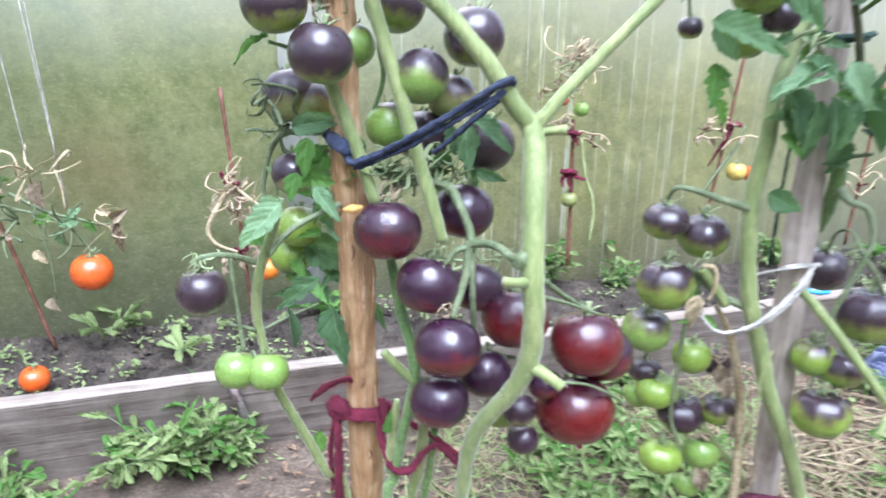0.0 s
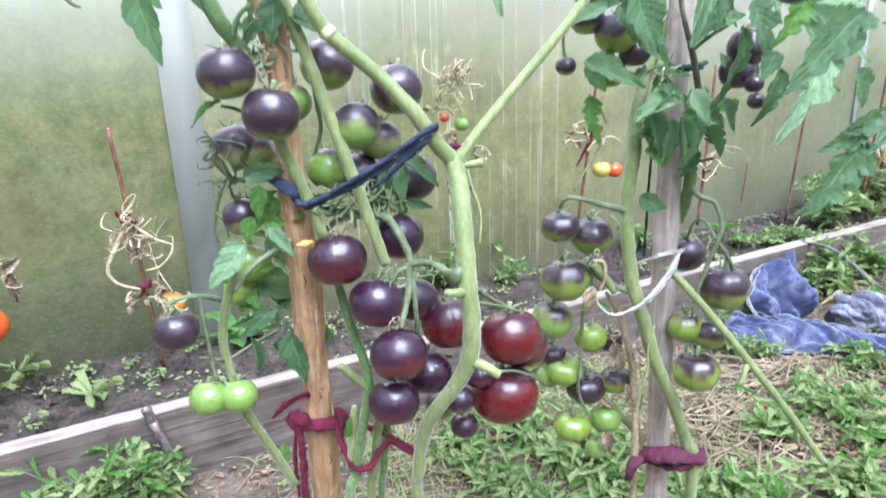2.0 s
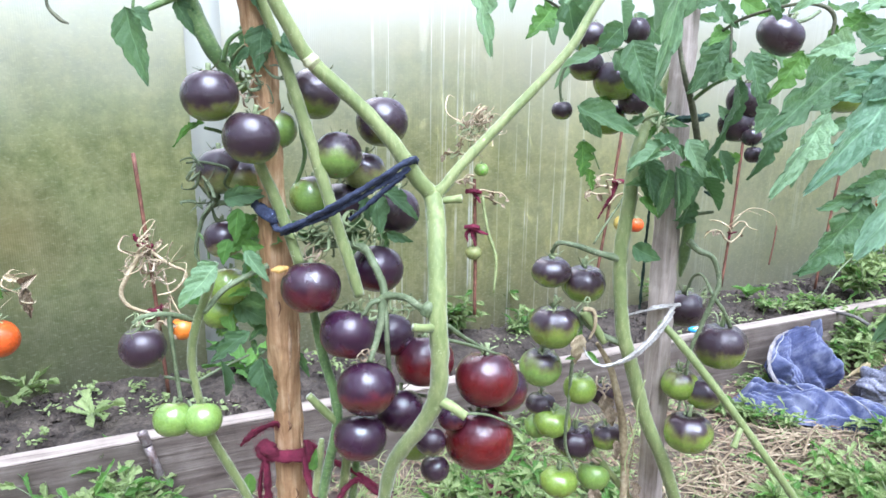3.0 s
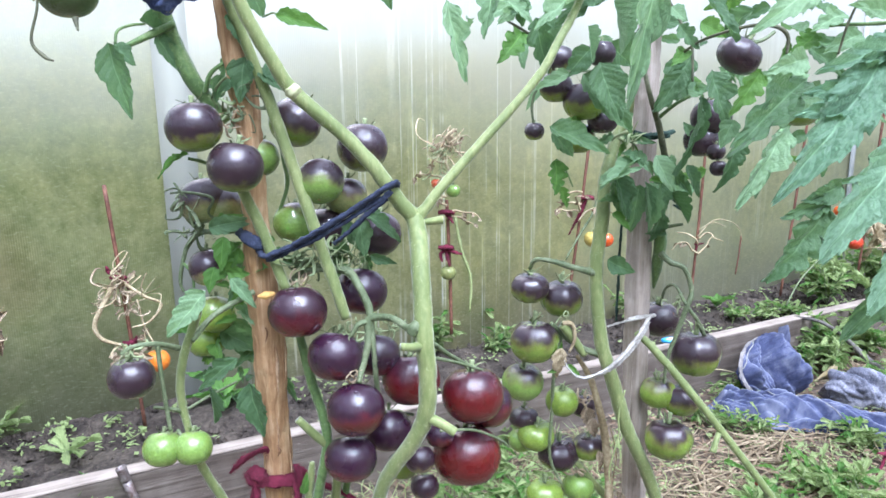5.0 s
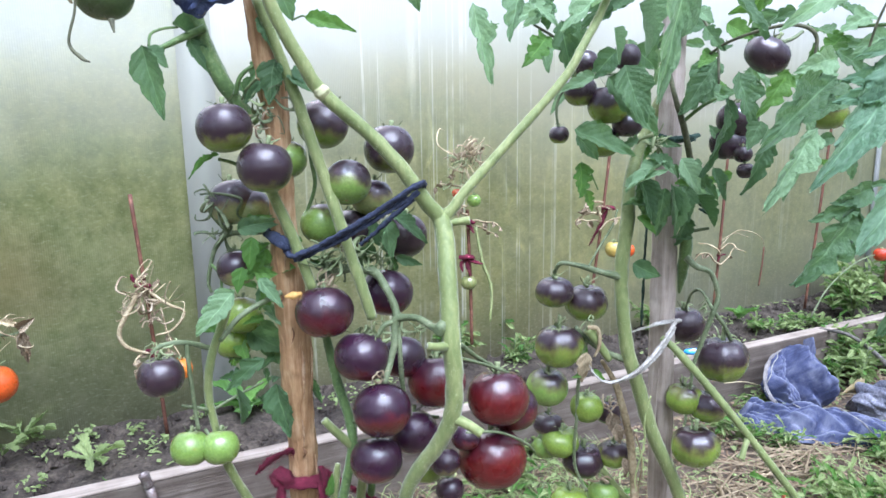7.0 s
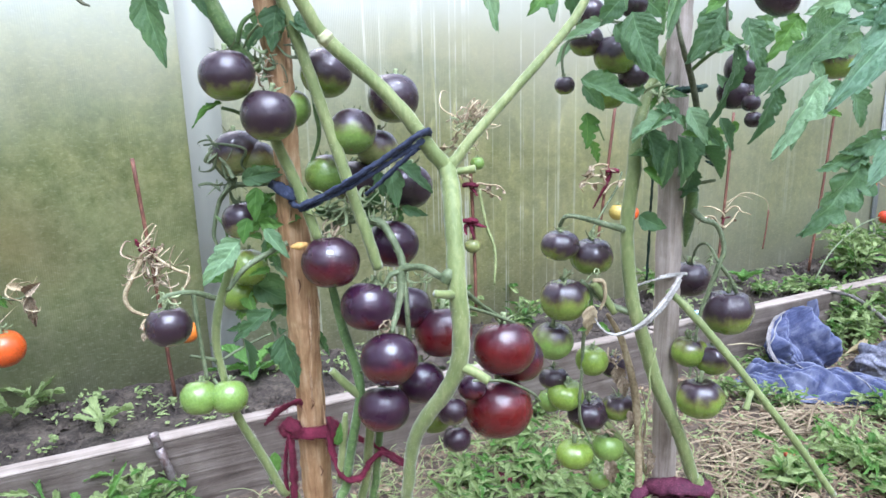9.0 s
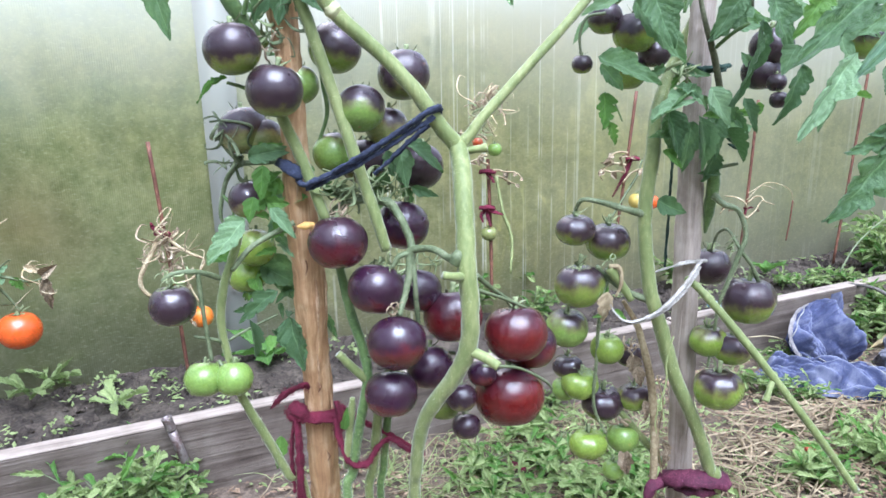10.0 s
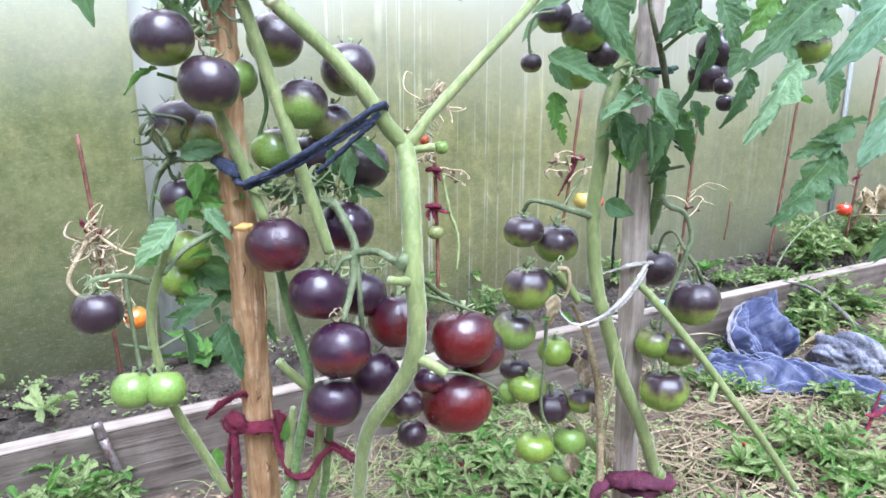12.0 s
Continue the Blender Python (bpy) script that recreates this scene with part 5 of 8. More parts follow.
stem(plant_2, [(0.2792, 0.67, 0.8722), (0.2862, 0.66, 0.8631), (0.297, 0.66, 0.8407)], [0.0012, 0.0012, 0.001], DARK_STEM, "leaf_stalk")
# fruit under the canopy
tomato(plant_2, (0.3295, 0.67, 0.9912), 0.0162, GREEN, 0.9, (5, 0), 2)
stem(plant_2, [(0.2592, 0.7, 0.911), (0.257, 0.7, 0.9364), (0.2651, 0.7, 0.9547), (0.2859, 0.7, 0.9589)], [0.0016, 0.0018, 0.0018, 0.002], STALK, "truss_stalk")
leaflet(plant_2, (0.3163, 0.64, 0.9798), (0.3365, 0.62, 0.9193), 0.05, "plain", LEAF, (0, -1, 0.5), 5)
tomato(plant_2, (0.4, 0.5, 0.979), 0.0205, GREEN, 0.97, (10, 30), 1)
tomato(plant_2, (0.462, 0.66, 0.918), 0.0235, GREEN, 0.97, (0, 0), 0)
tomato(plant_2, (0.456, 0.665, 0.891), 0.022, GREEN, 0.97, (0, 0), 0)
tomato(plant_2, (0.455, 0.63, 0.88), 0.0105, GREEN, 0.97, (0, 0), 2)
tomato(plant_2, (0.455, 0.622, 0.862), 0.0098, GREEN, 0.92, (0, 0), 2)
tomato(plant_2, (0.6163, 0.72, 0.9239), 0.0236, GREEN, 0.6, (0, 0), 2)
tomato(plant_2, (0.3002, 0.74, 0.9867), 0.0203, GREEN, 0.85, (0, 0), 2)

# plant 1: leaves
leaflet(plant_1, (-0.161, 0.53, 0.9941), (-0.1488, 0.52, 0.9308), 0.03, "plain", None, (0, -1, 0.3), 0)
leaflet(plant_1, (-0.1578, 0.535, 0.9935), (-0.1421, 0.535, 0.9759), 0.02, "plain")
leaflet(plant_1, (-0.1284, 0.56, 1.0022), (-0.1106, 0.56, 0.9716), 0.022, "plain")
leaflet(plant_1, (-0.1413, 0.56, 1.0152), (-0.1199, 0.56, 1.0021), 0.016, "rolled")
leaflet(plant_1, (-0.0201, 0.54, 1.0179), (0.0243, 0.53, 1.0084), 0.018, "plain", YOUNG, (0, -1, 0.3), 0)
leaflet(plant_1, (-0.0946, 0.515, 0.7738), (-0.1304, 0.5, 0.7373), 0.03, "plain", PALE_LEAF, (-0.3, -1, 0.5), 0)
leaflet(plant_1, (-0.0836, 0.56, 0.816), (-0.0866, 0.55, 0.7838), 0.02, "plain", YOUNG)
leaflet(plant_1, (-0.0945, 0.56, 0.7859), (-0.1001, 0.55, 0.7631), 0.018, "plain", YOUNG)
leaflet(plant_1, (-0.0787, 0.55, 0.7763), (-0.0546, 0.54, 0.7498), 0.017, "plain", PALE_LEAF)
leaflet(plant_1, (-0.0831, 0.56, 0.7799), (-0.0614, 0.55, 0.7784), 0.018, "plain", YOUNG)
leaflet(plant_1, (-0.1115, 0.53, 0.7409), (-0.1333, 0.53, 0.7307), 0.016, "plain", YOUNG)
leaflet(plant_1, (-0.0787, 0.56, 0.6909), (-0.1191, 0.55, 0.6654), 0.024, "lobed")
leaflet(plant_1, (-0.1034, 0.61, 0.7056), (-0.0652, 0.6, 0.6818), 0.03, "plain")
leaflet(plant_1, (-0.0923, 0.62, 0.7149), (-0.0734, 0.61, 0.666), 0.034, "plain")
leaflet(plant_1, (-0.0694, 0.56, 0.6639), (-0.0613, 0.55, 0.6071), 0.034, "plain", None, (-0.3, -1, 0.3), 0)
leaflet(plant_1, (-0.1075, 0.55, 0.666), (-0.1046, 0.55, 0.6258), 0.012, "rolled")
leaflet(plant_1, (-0.1048, 0.54, 0.897), (-0.1339, 0.53, 0.8861), 0.009, "droop", YOUNG, (0, -0.5, 1), 0)
leaflet(plant_1, (0.0518, 0.56, 0.8351), (0.0879, 0.55, 0.8078), 0.022, "plain", None, (0, -0.6, 1), 0)
leaflet(plant_1, (0.0472, 0.56, 0.8297), (0.0523, 0.55, 0.7923), 0.024, "plain")
leaflet(plant_1, (-0.039, 0.55, 0.9711), (-0.0147, 0.54, 0.9527), 0.022, "plain")
leaflet(plant_1, (-0.0556, 0.57, 0.9718), (-0.0529, 0.57, 0.9364), 0.03, "plain")
leaflet(plant_1, (-0.0919, 0.58, 0.5213), (-0.0973, 0.57, 0.4865), 0.018, "plain", YOUNG)
leaflet(plant_1, (-0.0986, 0.57, 0.8232), (-0.0536, 0.56, 0.8315), 0.022, "plain", PALE_LEAF)
leaflet(plant_1, (-0.0213, 0.545, 0.5431), (-0.0163, 0.54, 0.5681), 0.011, "plain", YOUNG, (0, -1, 0), 0)
leaflet(plant_1, (0.0715, 0.52, 1.0491), (0.0809, 0.52, 1.0205), 0.018, "plain")
leaflet(plant_1, (0.0374, 0.58, 0.7907), (0.0091, 0.57, 0.7889), 0.014, "rolled")
leaflet(plant_1, (-0.0299, 0.57, 0.7891), (-0.0081, 0.57, 0.7809), 0.012, "rolled")
leaflet(plant_1, (-0.0443, 0.57, 1.0495), (-0.0357, 0.57, 1.0191), 0.025, "plain")
leaflet(plant_1, (-0.0502, 0.552, 0.983), (-0.0599, 0.545, 0.9436), 0.03, "plain", LEAF, (0, -1, 0.3), 10)
leaflet(plant_1, (-0.0336, 0.552, 0.9767), (-0.0151, 0.548, 0.9579), 0.022, "plain", LEAF)
leaflet(plant_1, (-0.0607, 0.55, 1.022), (-0.0479, 0.545, 0.9906), 0.028, "plain", LEAF)
leaflet(plant_1, (-0.0722, 0.555, 0.967), (-0.0801, 0.55, 0.9438), 0.02, "rolled", LEAF)
# upper dark stem behind the stake, its side shoots
stem(plant_1, [(-0.1334, 0.57, 1.0786), (-0.1277, 0.57, 1.0393), (-0.1173, 0.57, 0.9988), (-0.1042, 0.57, 0.9677), (-0.0925, 0.575, 0.9476), (-0.0746, 0.58, 0.9246)], [0.009, 0.009, 0.0085, 0.008, 0.007, 0.005], DARK_STEM, "branch")
stem(plant_1, [(-0.1125, 0.56, 1.0121), (-0.1311, 0.555, 1.0028), (-0.1518, 0.54, 0.9909)], [0.004, 0.004, 0.0025], DARK_STEM, "leaf_stalk")
stem(plant_1, [(-0.1583, 0.54, 0.9939), (-0.1568, 0.545, 1.005), (-0.1465, 0.55, 1.0103), (-0.1353, 0.555, 1.0117)], [0.0015, 0.0015, 0.0015, 0.0012], DARK_STEM, "leaf_stalk")
stem(plant_1, [(-0.0904, 0.565, 0.9518), (-0.0843, 0.56, 0.9672), (-0.0734, 0.56, 0.9764), (-0.0636, 0.565, 0.9786)], [0.003, 0.0025, 0.0022, 0.002], DARK_STEM, "truss_stalk")
stem(plant_1, [(-0.1052, 0.54, 0.893), (-0.0948, 0.55, 0.8888), (-0.0843, 0.56, 0.8813)], [0.0018, 0.002, 0.002], DARK_STEM, "leaf_stalk")
stem(plant_1, [(-0.032, 0.56, 1.019), (-0.0233, 0.55, 1.0209), (-0.0189, 0.545, 1.0189)], [0.0012, 0.001, 0.001], DARK_STEM, "leaf_stalk")
stem(plant_1, [(-0.0261, 0.56, 0.9307), (-0.0231, 0.57, 0.889), (-0.0221, 0.58, 0.8614), (-0.0344, 0.585, 0.8277)], [0.003, 0.0028, 0.0025, 0.002], DARK_STEM, "truss_stalk")
stem(plant_1, [(-0.0568, 0.58, 0.8178), (-0.0861, 0.59, 0.8143), (-0.112, 0.6, 0.8131), (-0.1282, 0.61, 0.7991), (-0.1356, 0.61, 0.7804), (-0.1398, 0.61, 0.7595), (-0.1372, 0.61, 0.7491)], [0.0022, 0.0022, 0.0032, 0.0027, 0.0023, 0.002, 0.0015], STALK, "truss_stalk")
stem(plant_1, [(-0.112, 0.6, 0.8131), (-0.1247, 0.6, 0.8284), (-0.1302, 0.6, 0.841), (-0.1225, 0.6, 0.8521), (-0.1165, 0.6, 0.8452), (-0.1226, 0.595, 0.8403)], [0.003, 0.0024, 0.0024, 0.0024, 0.0022, 0.0018], STALK, "truss_stalk")
stem(plant_1, [(-0.0858, 0.59, 0.8183), (-0.0993, 0.58, 0.8358), (-0.093, 0.57, 0.852), (-0.1191, 0.58, 0.8572), (-0.1342, 0.58, 0.8565)], [0.0016, 0.0015, 0.0015, 0.0014, 0.001], STALK, "truss_stalk")
stem(plant_1, [(-0.1356, 0.61, 0.7804), (-0.1264, 0.605, 0.7691), (-0.1243, 0.6, 0.7552)], [0.002, 0.0018, 0.0015], DARK_STEM, "truss_stalk")
stem(plant_1, [(-0.0263, 0.575, 0.7602), (-0.0141, 0.57, 0.7725), (0.0087, 0.565, 0.7784), (0.0338, 0.56, 0.7757), (0.0441, 0.545, 0.7644), (0.0527, 0.54, 0.7454), (0.0544, 0.535, 0.7336)], [0.003, 0.0035, 0.004, 0.005, 0.0042, 0.004, 0.004], STALK, "truss_stalk")
stem(plant_1, [(0.0938, 0.49, 0.7342), (0.0869, 0.505, 0.7329), (0.0748, 0.52, 0.7369), (0.0619, 0.53, 0.7358), (0.0532, 0.535, 0.7313), (0.0513, 0.53, 0.7111), (0.0462, 0.525, 0.6928), (0.0404, 0.515, 0.6753)], [0.0055, 0.004, 0.0036, 0.004, 0.0055, 0.0042, 0.0036, 0.003], STALK, "truss_stalk")
stem(plant_1, [(0.0532, 0.535, 0.7302), (0.042, 0.53, 0.7287), (0.034, 0.53, 0.7176), (0.023, 0.535, 0.7155)], [0.0032, 0.0028, 0.0022, 0.002], STALK, "truss_stalk")
stem(plant_1, [(0.0553, 0.535, 0.7267), (0.0565, 0.53, 0.6993), (0.0592, 0.54, 0.654), (0.066, 0.55, 0.6248)], [0.003, 0.0026, 0.0026, 0.002], STALK, "truss_stalk")
stem(plant_1, [(0.1116, 0.5, 0.7167), (0.1335, 0.53, 0.691), (0.1591, 0.56, 0.6659)], [0.0028, 0.0025, 0.0022], STALK, "truss_stalk")
stem(plant_1, [(0.1116, 0.5, 0.7022), (0.1392, 0.53, 0.6836), (0.1793, 0.57, 0.655)], [0.002, 0.0018, 0.0016], STALK, "truss_stalk")
stem(plant_1, [(0.1177, 0.5, 0.6258), (0.1568, 0.53, 0.6085), (0.1905, 0.56, 0.5795), (0.2024, 0.57, 0.5645)], [0.0015, 0.0016, 0.0018, 0.001], STALK, "truss_stalk")
stem(plant_1, [(0.0066, 0.552, 0.621), (0.0308, 0.56, 0.611), (0.0611, 0.57, 0.6164), (0.0982, 0.58, 0.6067)], [0.002, 0.002, 0.002, 0.002], STALK, "truss_stalk")
stem(plant_1, [(-0.1356, 0.53, 0.6317), (-0.1276, 0.52, 0.6251)], [0.002, 0.0015], STALK, "truss_stalk")
stem(plant_1, [(-0.1355, 0.54, 0.6434), (-0.1089, 0.55, 0.6559), (-0.0825, 0.565, 0.6639)], [0.0016, 0.0015, 0.0012], STALK, "truss_stalk")
stem(plant_1, [(-0.1136, 0.525, 0.723), (-0.0946, 0.54, 0.743), (-0.0584, 0.56, 0.7591)], [0.0025, 0.0028, 0.003], STALK, "leaf_stalk")
part("withered_petal", tube([(-0.0378, 0.55, 0.759), (-0.046, 0.545, 0.7588), (-0.0536, 0.545, 0.758)], [0.002, 0.0042, 0.001], 8, 5), mottled("yellow_petal", [(0.3, (0.5, 0.25, 0.06)), (0.7, (0.72, 0.46, 0.14))], 40), plant_1, "withered orange-yellow petal")


def tendrils(plant, at, n, size, material, seed, name="dried_flower", thick=1.0):
    """A small tangle of curled dried sepals and flower stalks."""
    rnd = random.Random(seed)
    bm = bmesh.new()
    for _ in range(n):
        p = Vector(at) + Vector((rnd.gauss(0, 1), rnd.gauss(0, 0.5), rnd.gauss(0, 0.6))) * size * 0.16
        d = Vector((rnd.gauss(0, 1), rnd.gauss(0, 1), rnd.gauss(0, 0.8))).normalized() * size * rnd.uniform(0.45, 0.95)
        w = d.orthogonal().normalized() * size * rnd.uniform(-0.45, 0.45)
        r = size * rnd.uniform(0.03, 0.085) * thick
        tube([p, p + d * 0.5 + w, p + d, p + d * 0.9 - w * 0.6], [r * 0.5, r, r * 0.8, r * 0.2], 6, 4, bm, flat=0.3)
    return tagged(part(name, bm, material, plant), kind="stuff")


for spot, n, size, mat, seed in (((-0.0124, 0.56, 0.7943), 16, 0.03, CALYX, 1), ((0.0233, 0.57, 0.793), 14, 0.03, CALYX, 2), ((0.0427, 0.57, 0.7849), 8, 0.022, CALYX, 3), ((-0.0133, 0.55, 0.7682), 9, 0.02, DRY, 4), ((0.0341, 0.53, 0.7205), 9, 0.022, CALYX, 5),
                                ((0.0378, 0.515, 0.6795), 6, 0.016, DRY, 6), ((-0.0053, 0.57, 0.7808), 9, 0.025, STALK, 7), ((-0.1644, 0.5, 0.725), 6, 0.018, CALYX, 8), ((0.0109, 0.57, 0.7004), 8, 0.02, CALYX, 9), ((0.0745, 0.56, 0.7127), 8, 0.02, CALYX, 10), ((-0.0769, 0.55, 0.9464), 4, 0.03, CALYX, 17), ((-0.0638, 0.548, 0.9384), 4, 0.032, STALK, 18), ((-0.0488, 0.55, 0.9511), 3, 0.03, STALK, 19), ((-0.0626, 0.55, 0.9201), 3, 0.025, DRY, 20), ((-0.1227, 0.58, 0.8474), 8, 0.03, STALK, 21), ((-0.1196, 0.59, 0.8125), 7, 0.03, STALK, 22)):
    tendrils(plant_1, spot, int(n * 1.5), size * 0.95, DEAD_LEAF if mat is DRY else mat, seed)
for spot, n, size, mat, seed in (((0.2987, 0.69, 0.6715), 7, 0.016, CALYX, 11), ((0.3684, 0.68, 0.8922), 14, 0.03, CALYX, 12), ((0.2604, 0.7, 0.6593), 6, 0.018, CALYX, 13), ((0.3378, 0.72, 0.5442), 10, 0.025, DRY, 14), ((0.3344, 0.73, 0.4314), 8, 0.02, DRY, 15), ((0.4443, 0.69, 0.6836), 7, 0.018, CALYX, 16)):
    tendrils(plant_2, spot, int(n * 1.4), size, DEAD_LEAF if mat is DRY else mat, seed)
stem(plant_2, [(0.2976, 0.688, 0.6645), (0.3093, 0.685, 0.6634), (0.3122, 0.683, 0.6452), (0.3059, 0.683, 0.6274)], [0.004, 0.003, 0.0028, 0.0018], DRY, "dried_flower")
leaflet(plant_2, (0.2955, 0.682, 0.6347), (0.2863, 0.675, 0.5968), 0.022, "droop", DRY)
leaflet(plant_2, (0.2949, 0.69, 0.6201), (0.2952, 0.68, 0.6419), 0.008, "plain", YOUNG)
leaflet(plant_2, (0.294, 0.69, 0.6051), (0.2781, 0.68, 0.6021), 0.009, "plain", YOUNG)
leaflet(plant_2, (0.3029, 0.68, 0.6121), (0.3181, 0.67, 0.5979), 0.008, "plain", YOUNG)
stem(plant_2, [(0.4, 0.77, -0.01), (0.392, 0.74, 0.2484), (0.38, 0.715, 0.347), (0.375, 0.712, 0.437), (0.365, 0.71, 0.507), (0.346, 0.71, 0.574), (0.3235, 0.705, 0.6134)], [0.005, 0.0055, 0.006, 0.006, 0.006, 0.005, 0.003], DRY, "dry_vine", "shrivelled brown side vine")
stem(plant_2, [(0.377, 0.672, 0.576), (0.37, 0.672, 0.542), (0.372, 0.674, 0.513), (0.362, 0.675, 0.464), (0.366, 0.68, 0.44)], [0.0012, 0.0014, 0.0013, 0.0012, 0.0008], YOUNG_STALK, "tendril", "thin pale green tendril")
stem(plant_2, [(0.33, 0.73, 0.45), (0.341, 0.735, 0.439), (0.363, 0.735, 0.41), (0.386, 0.735, 0.381), (0.4, 0.74, 0.36)], [0.004, 0.0055, 0.0058, 0.0058, 0.005], STEM, "branch")
for spot, ln, wide in (((0.342, 0.72, 0.535), 0.035, 0.024), ((0.348, 0.715, 0.52), 0.03, 0.02), ((0.338, 0.725, 0.395), 0.045, 0.026), ((0.388, 0.71, 0.41), 0.04, 0.018), ((0.36, 0.715, 0.47), 0.03, 0.016)):
    leaflet(plant_2, spot, Vector(spot) + Vector((0.008, -0.006, -ln)), wide, "droop", DEAD_LEAF, (0.2, -1, 0.2))
stem(plant_2, [(0.3962, 0.72, 0.3364), (0.3835, 0.715, 0.4107), (0.3849, 0.71, 0.4642), (0.3747, 0.71, 0.506)], [0.0012, 0.0012, 0.0012, 0.001], DRY, "dry_vine")


# ---- ties ----
def rag(name, pieces, material, label, category="tie"):
    """Twisted strips of cloth, one mesh each, under one thing."""
    root = thing(name, pieces[0][0][0], label, category)
    for points, radii, flat in pieces:
        slim = (0.86 if material in (NAVY, WHITE_RAG) else 1.0) if material is not MAROON else 0.66 if max(radii) < 0.0112 else 0.62
        bm = tube(points, [r * slim for r in radii], 14, 12, wobble=0.45, flat=flat)
        for v in bm.verts:
            v.co += noise.noise_vector(v.co * 420) * 0.0013 + noise.noise_vector(v.co * 150) * 0.0012 * (max(radii) > 0.004)
        strip = part("strip", bm, material, root)
        if material is MAROON and len(points) > 2 and max(radii) < 0.014:
            fuzz(strip, points, [r * slim for r in radii], 45, 0.0034, len(points), MAROON)
    return root


rag("navy_tie", [
    ([(0.079, 0.55, 0.8549), (0.0848, 0.54, 0.862), (0.0789, 0.518, 0.867), (0.0616, 0.515, 0.8575), (0.0382, 0.518, 0.8425), (0.0011, 0.524, 0.8199), (-0.0314, 0.532, 0.8038), (-0.043, 0.54, 0.7984), (-0.0513, 0.56, 0.8006)], [0.0024, 0.0035, 0.004, 0.0042, 0.0038, 0.0036, 0.0036, 0.004, 0.0035], 0.7),
    ([(0.078, 0.522, 0.8595), (0.0616, 0.519, 0.85), (0.038, 0.522, 0.8353), (0.0007, 0.528, 0.8141), (-0.0293, 0.536, 0.7998), (-0.0424, 0.543, 0.7957)], [0.0028, 0.0034, 0.003, 0.0028, 0.003, 0.003], 0.6),
    ([(0.0757, 0.535, 0.8532), (0.0543, 0.54, 0.8352), (0.0351, 0.548, 0.8169), (0.0211, 0.556, 0.8051)], [0.003, 0.003, 0.0028, 0.002], 0.6),
    ([(-0.0749, 0.59, 0.8157), (-0.062, 0.555, 0.8161), (-0.049, 0.553, 0.8078), (-0.0393, 0.575, 0.8067)], [0.005, 0.0065, 0.0065, 0.005], 0.35),
], NAVY, "twisted navy cloth strip tying the stems to the stake")
rag("maroon_tie", [
    ([(-0.0853, 0.61, 0.5375), (-0.0745, 0.575, 0.5466), (-0.0532, 0.572, 0.5448), (-0.0314, 0.578, 0.5428), (-0.0286, 0.61, 0.5353)], [0.009, 0.0105, 0.0095, 0.009, 0.008], 0.4),
    ([(-0.0765, 0.575, 0.5601), (-0.0686, 0.57, 0.5536), (-0.0621, 0.57, 0.5438)], [0.01, 0.013, 0.008], 0.7),
    ([(-0.0997, 0.58, 0.5543), (-0.0852, 0.578, 0.5691), (-0.0639, 0.58, 0.5787), (-0.0578, 0.59, 0.5667)], [0.003, 0.007, 0.0055, 0.004], 0.6),
    ([(-0.0727, 0.57, 0.5459), (-0.0708, 0.566, 0.5144), (-0.0721, 0.565, 0.474), (-0.0734, 0.565, 0.4175), (-0.0782, 0.565, 0.3815)], [0.006, 0.0065, 0.0068, 0.009, 0.005], 0.5),
    ([(-0.0761, 0.575, 0.54), (-0.0806, 0.572, 0.5047), (-0.0799, 0.57, 0.4572)], [0.003, 0.004, 0.003], 0.5),
    ([(-0.0324, 0.575, 0.5439), (-0.0267, 0.56, 0.5216), (-0.0153, 0.55, 0.5012), (0.0014, 0.55, 0.5), (0.0122, 0.555, 0.5151), (0.0276, 0.56, 0.5205), (0.046, 0.535, 0.5206), (0.0611, 0.53, 0.5199)], [0.006, 0.0058, 0.006, 0.006, 0.0055, 0.005, 0.005, 0.004], 0.6),
    ([(-0.029, 0.6, 0.5419), (-0.0028, 0.585, 0.5296), (0.0277, 0.575, 0.5159), (0.0569, 0.545, 0.5098)], [0.005, 0.0045, 0.004, 0.004], 0.6),
    ([(-0.0311, 0.585, 0.5554), (-0.0263, 0.575, 0.5435), (-0.0288, 0.575, 0.5198)], [0.006, 0.008, 0.005], 0.6),
], MAROON, "maroon wool rag tying stems to the peeled stake")
rag("maroon_tie", [
    ([(0.392, 0.72, 0.352), (0.4065, 0.695, 0.3623), (0.4266, 0.682, 0.368), (0.4609, 0.684, 0.362), (0.479, 0.705, 0.352)], [0.009, 0.012, 0.014, 0.012, 0.008], 0.45),
    ([(0.4, 0.71, 0.345), (0.43, 0.683, 0.352), (0.462, 0.69, 0.346)], [0.006, 0.01, 0.007], 0.45),
    ([(0.4053, 0.72, 0.3483), (0.3717, 0.7, 0.3471), (0.3651, 0.7, 0.3211)], [0.006, 0.008, 0.004], 0.6),
    ([(0.4404, 0.7, 0.392), (0.4428, 0.688, 0.378), (0.4349, 0.685, 0.3666)], [0.002, 0.005, 0.006], 0.6),
], PLUM, "dark plum-red rag knotted round a grey stake and stem")
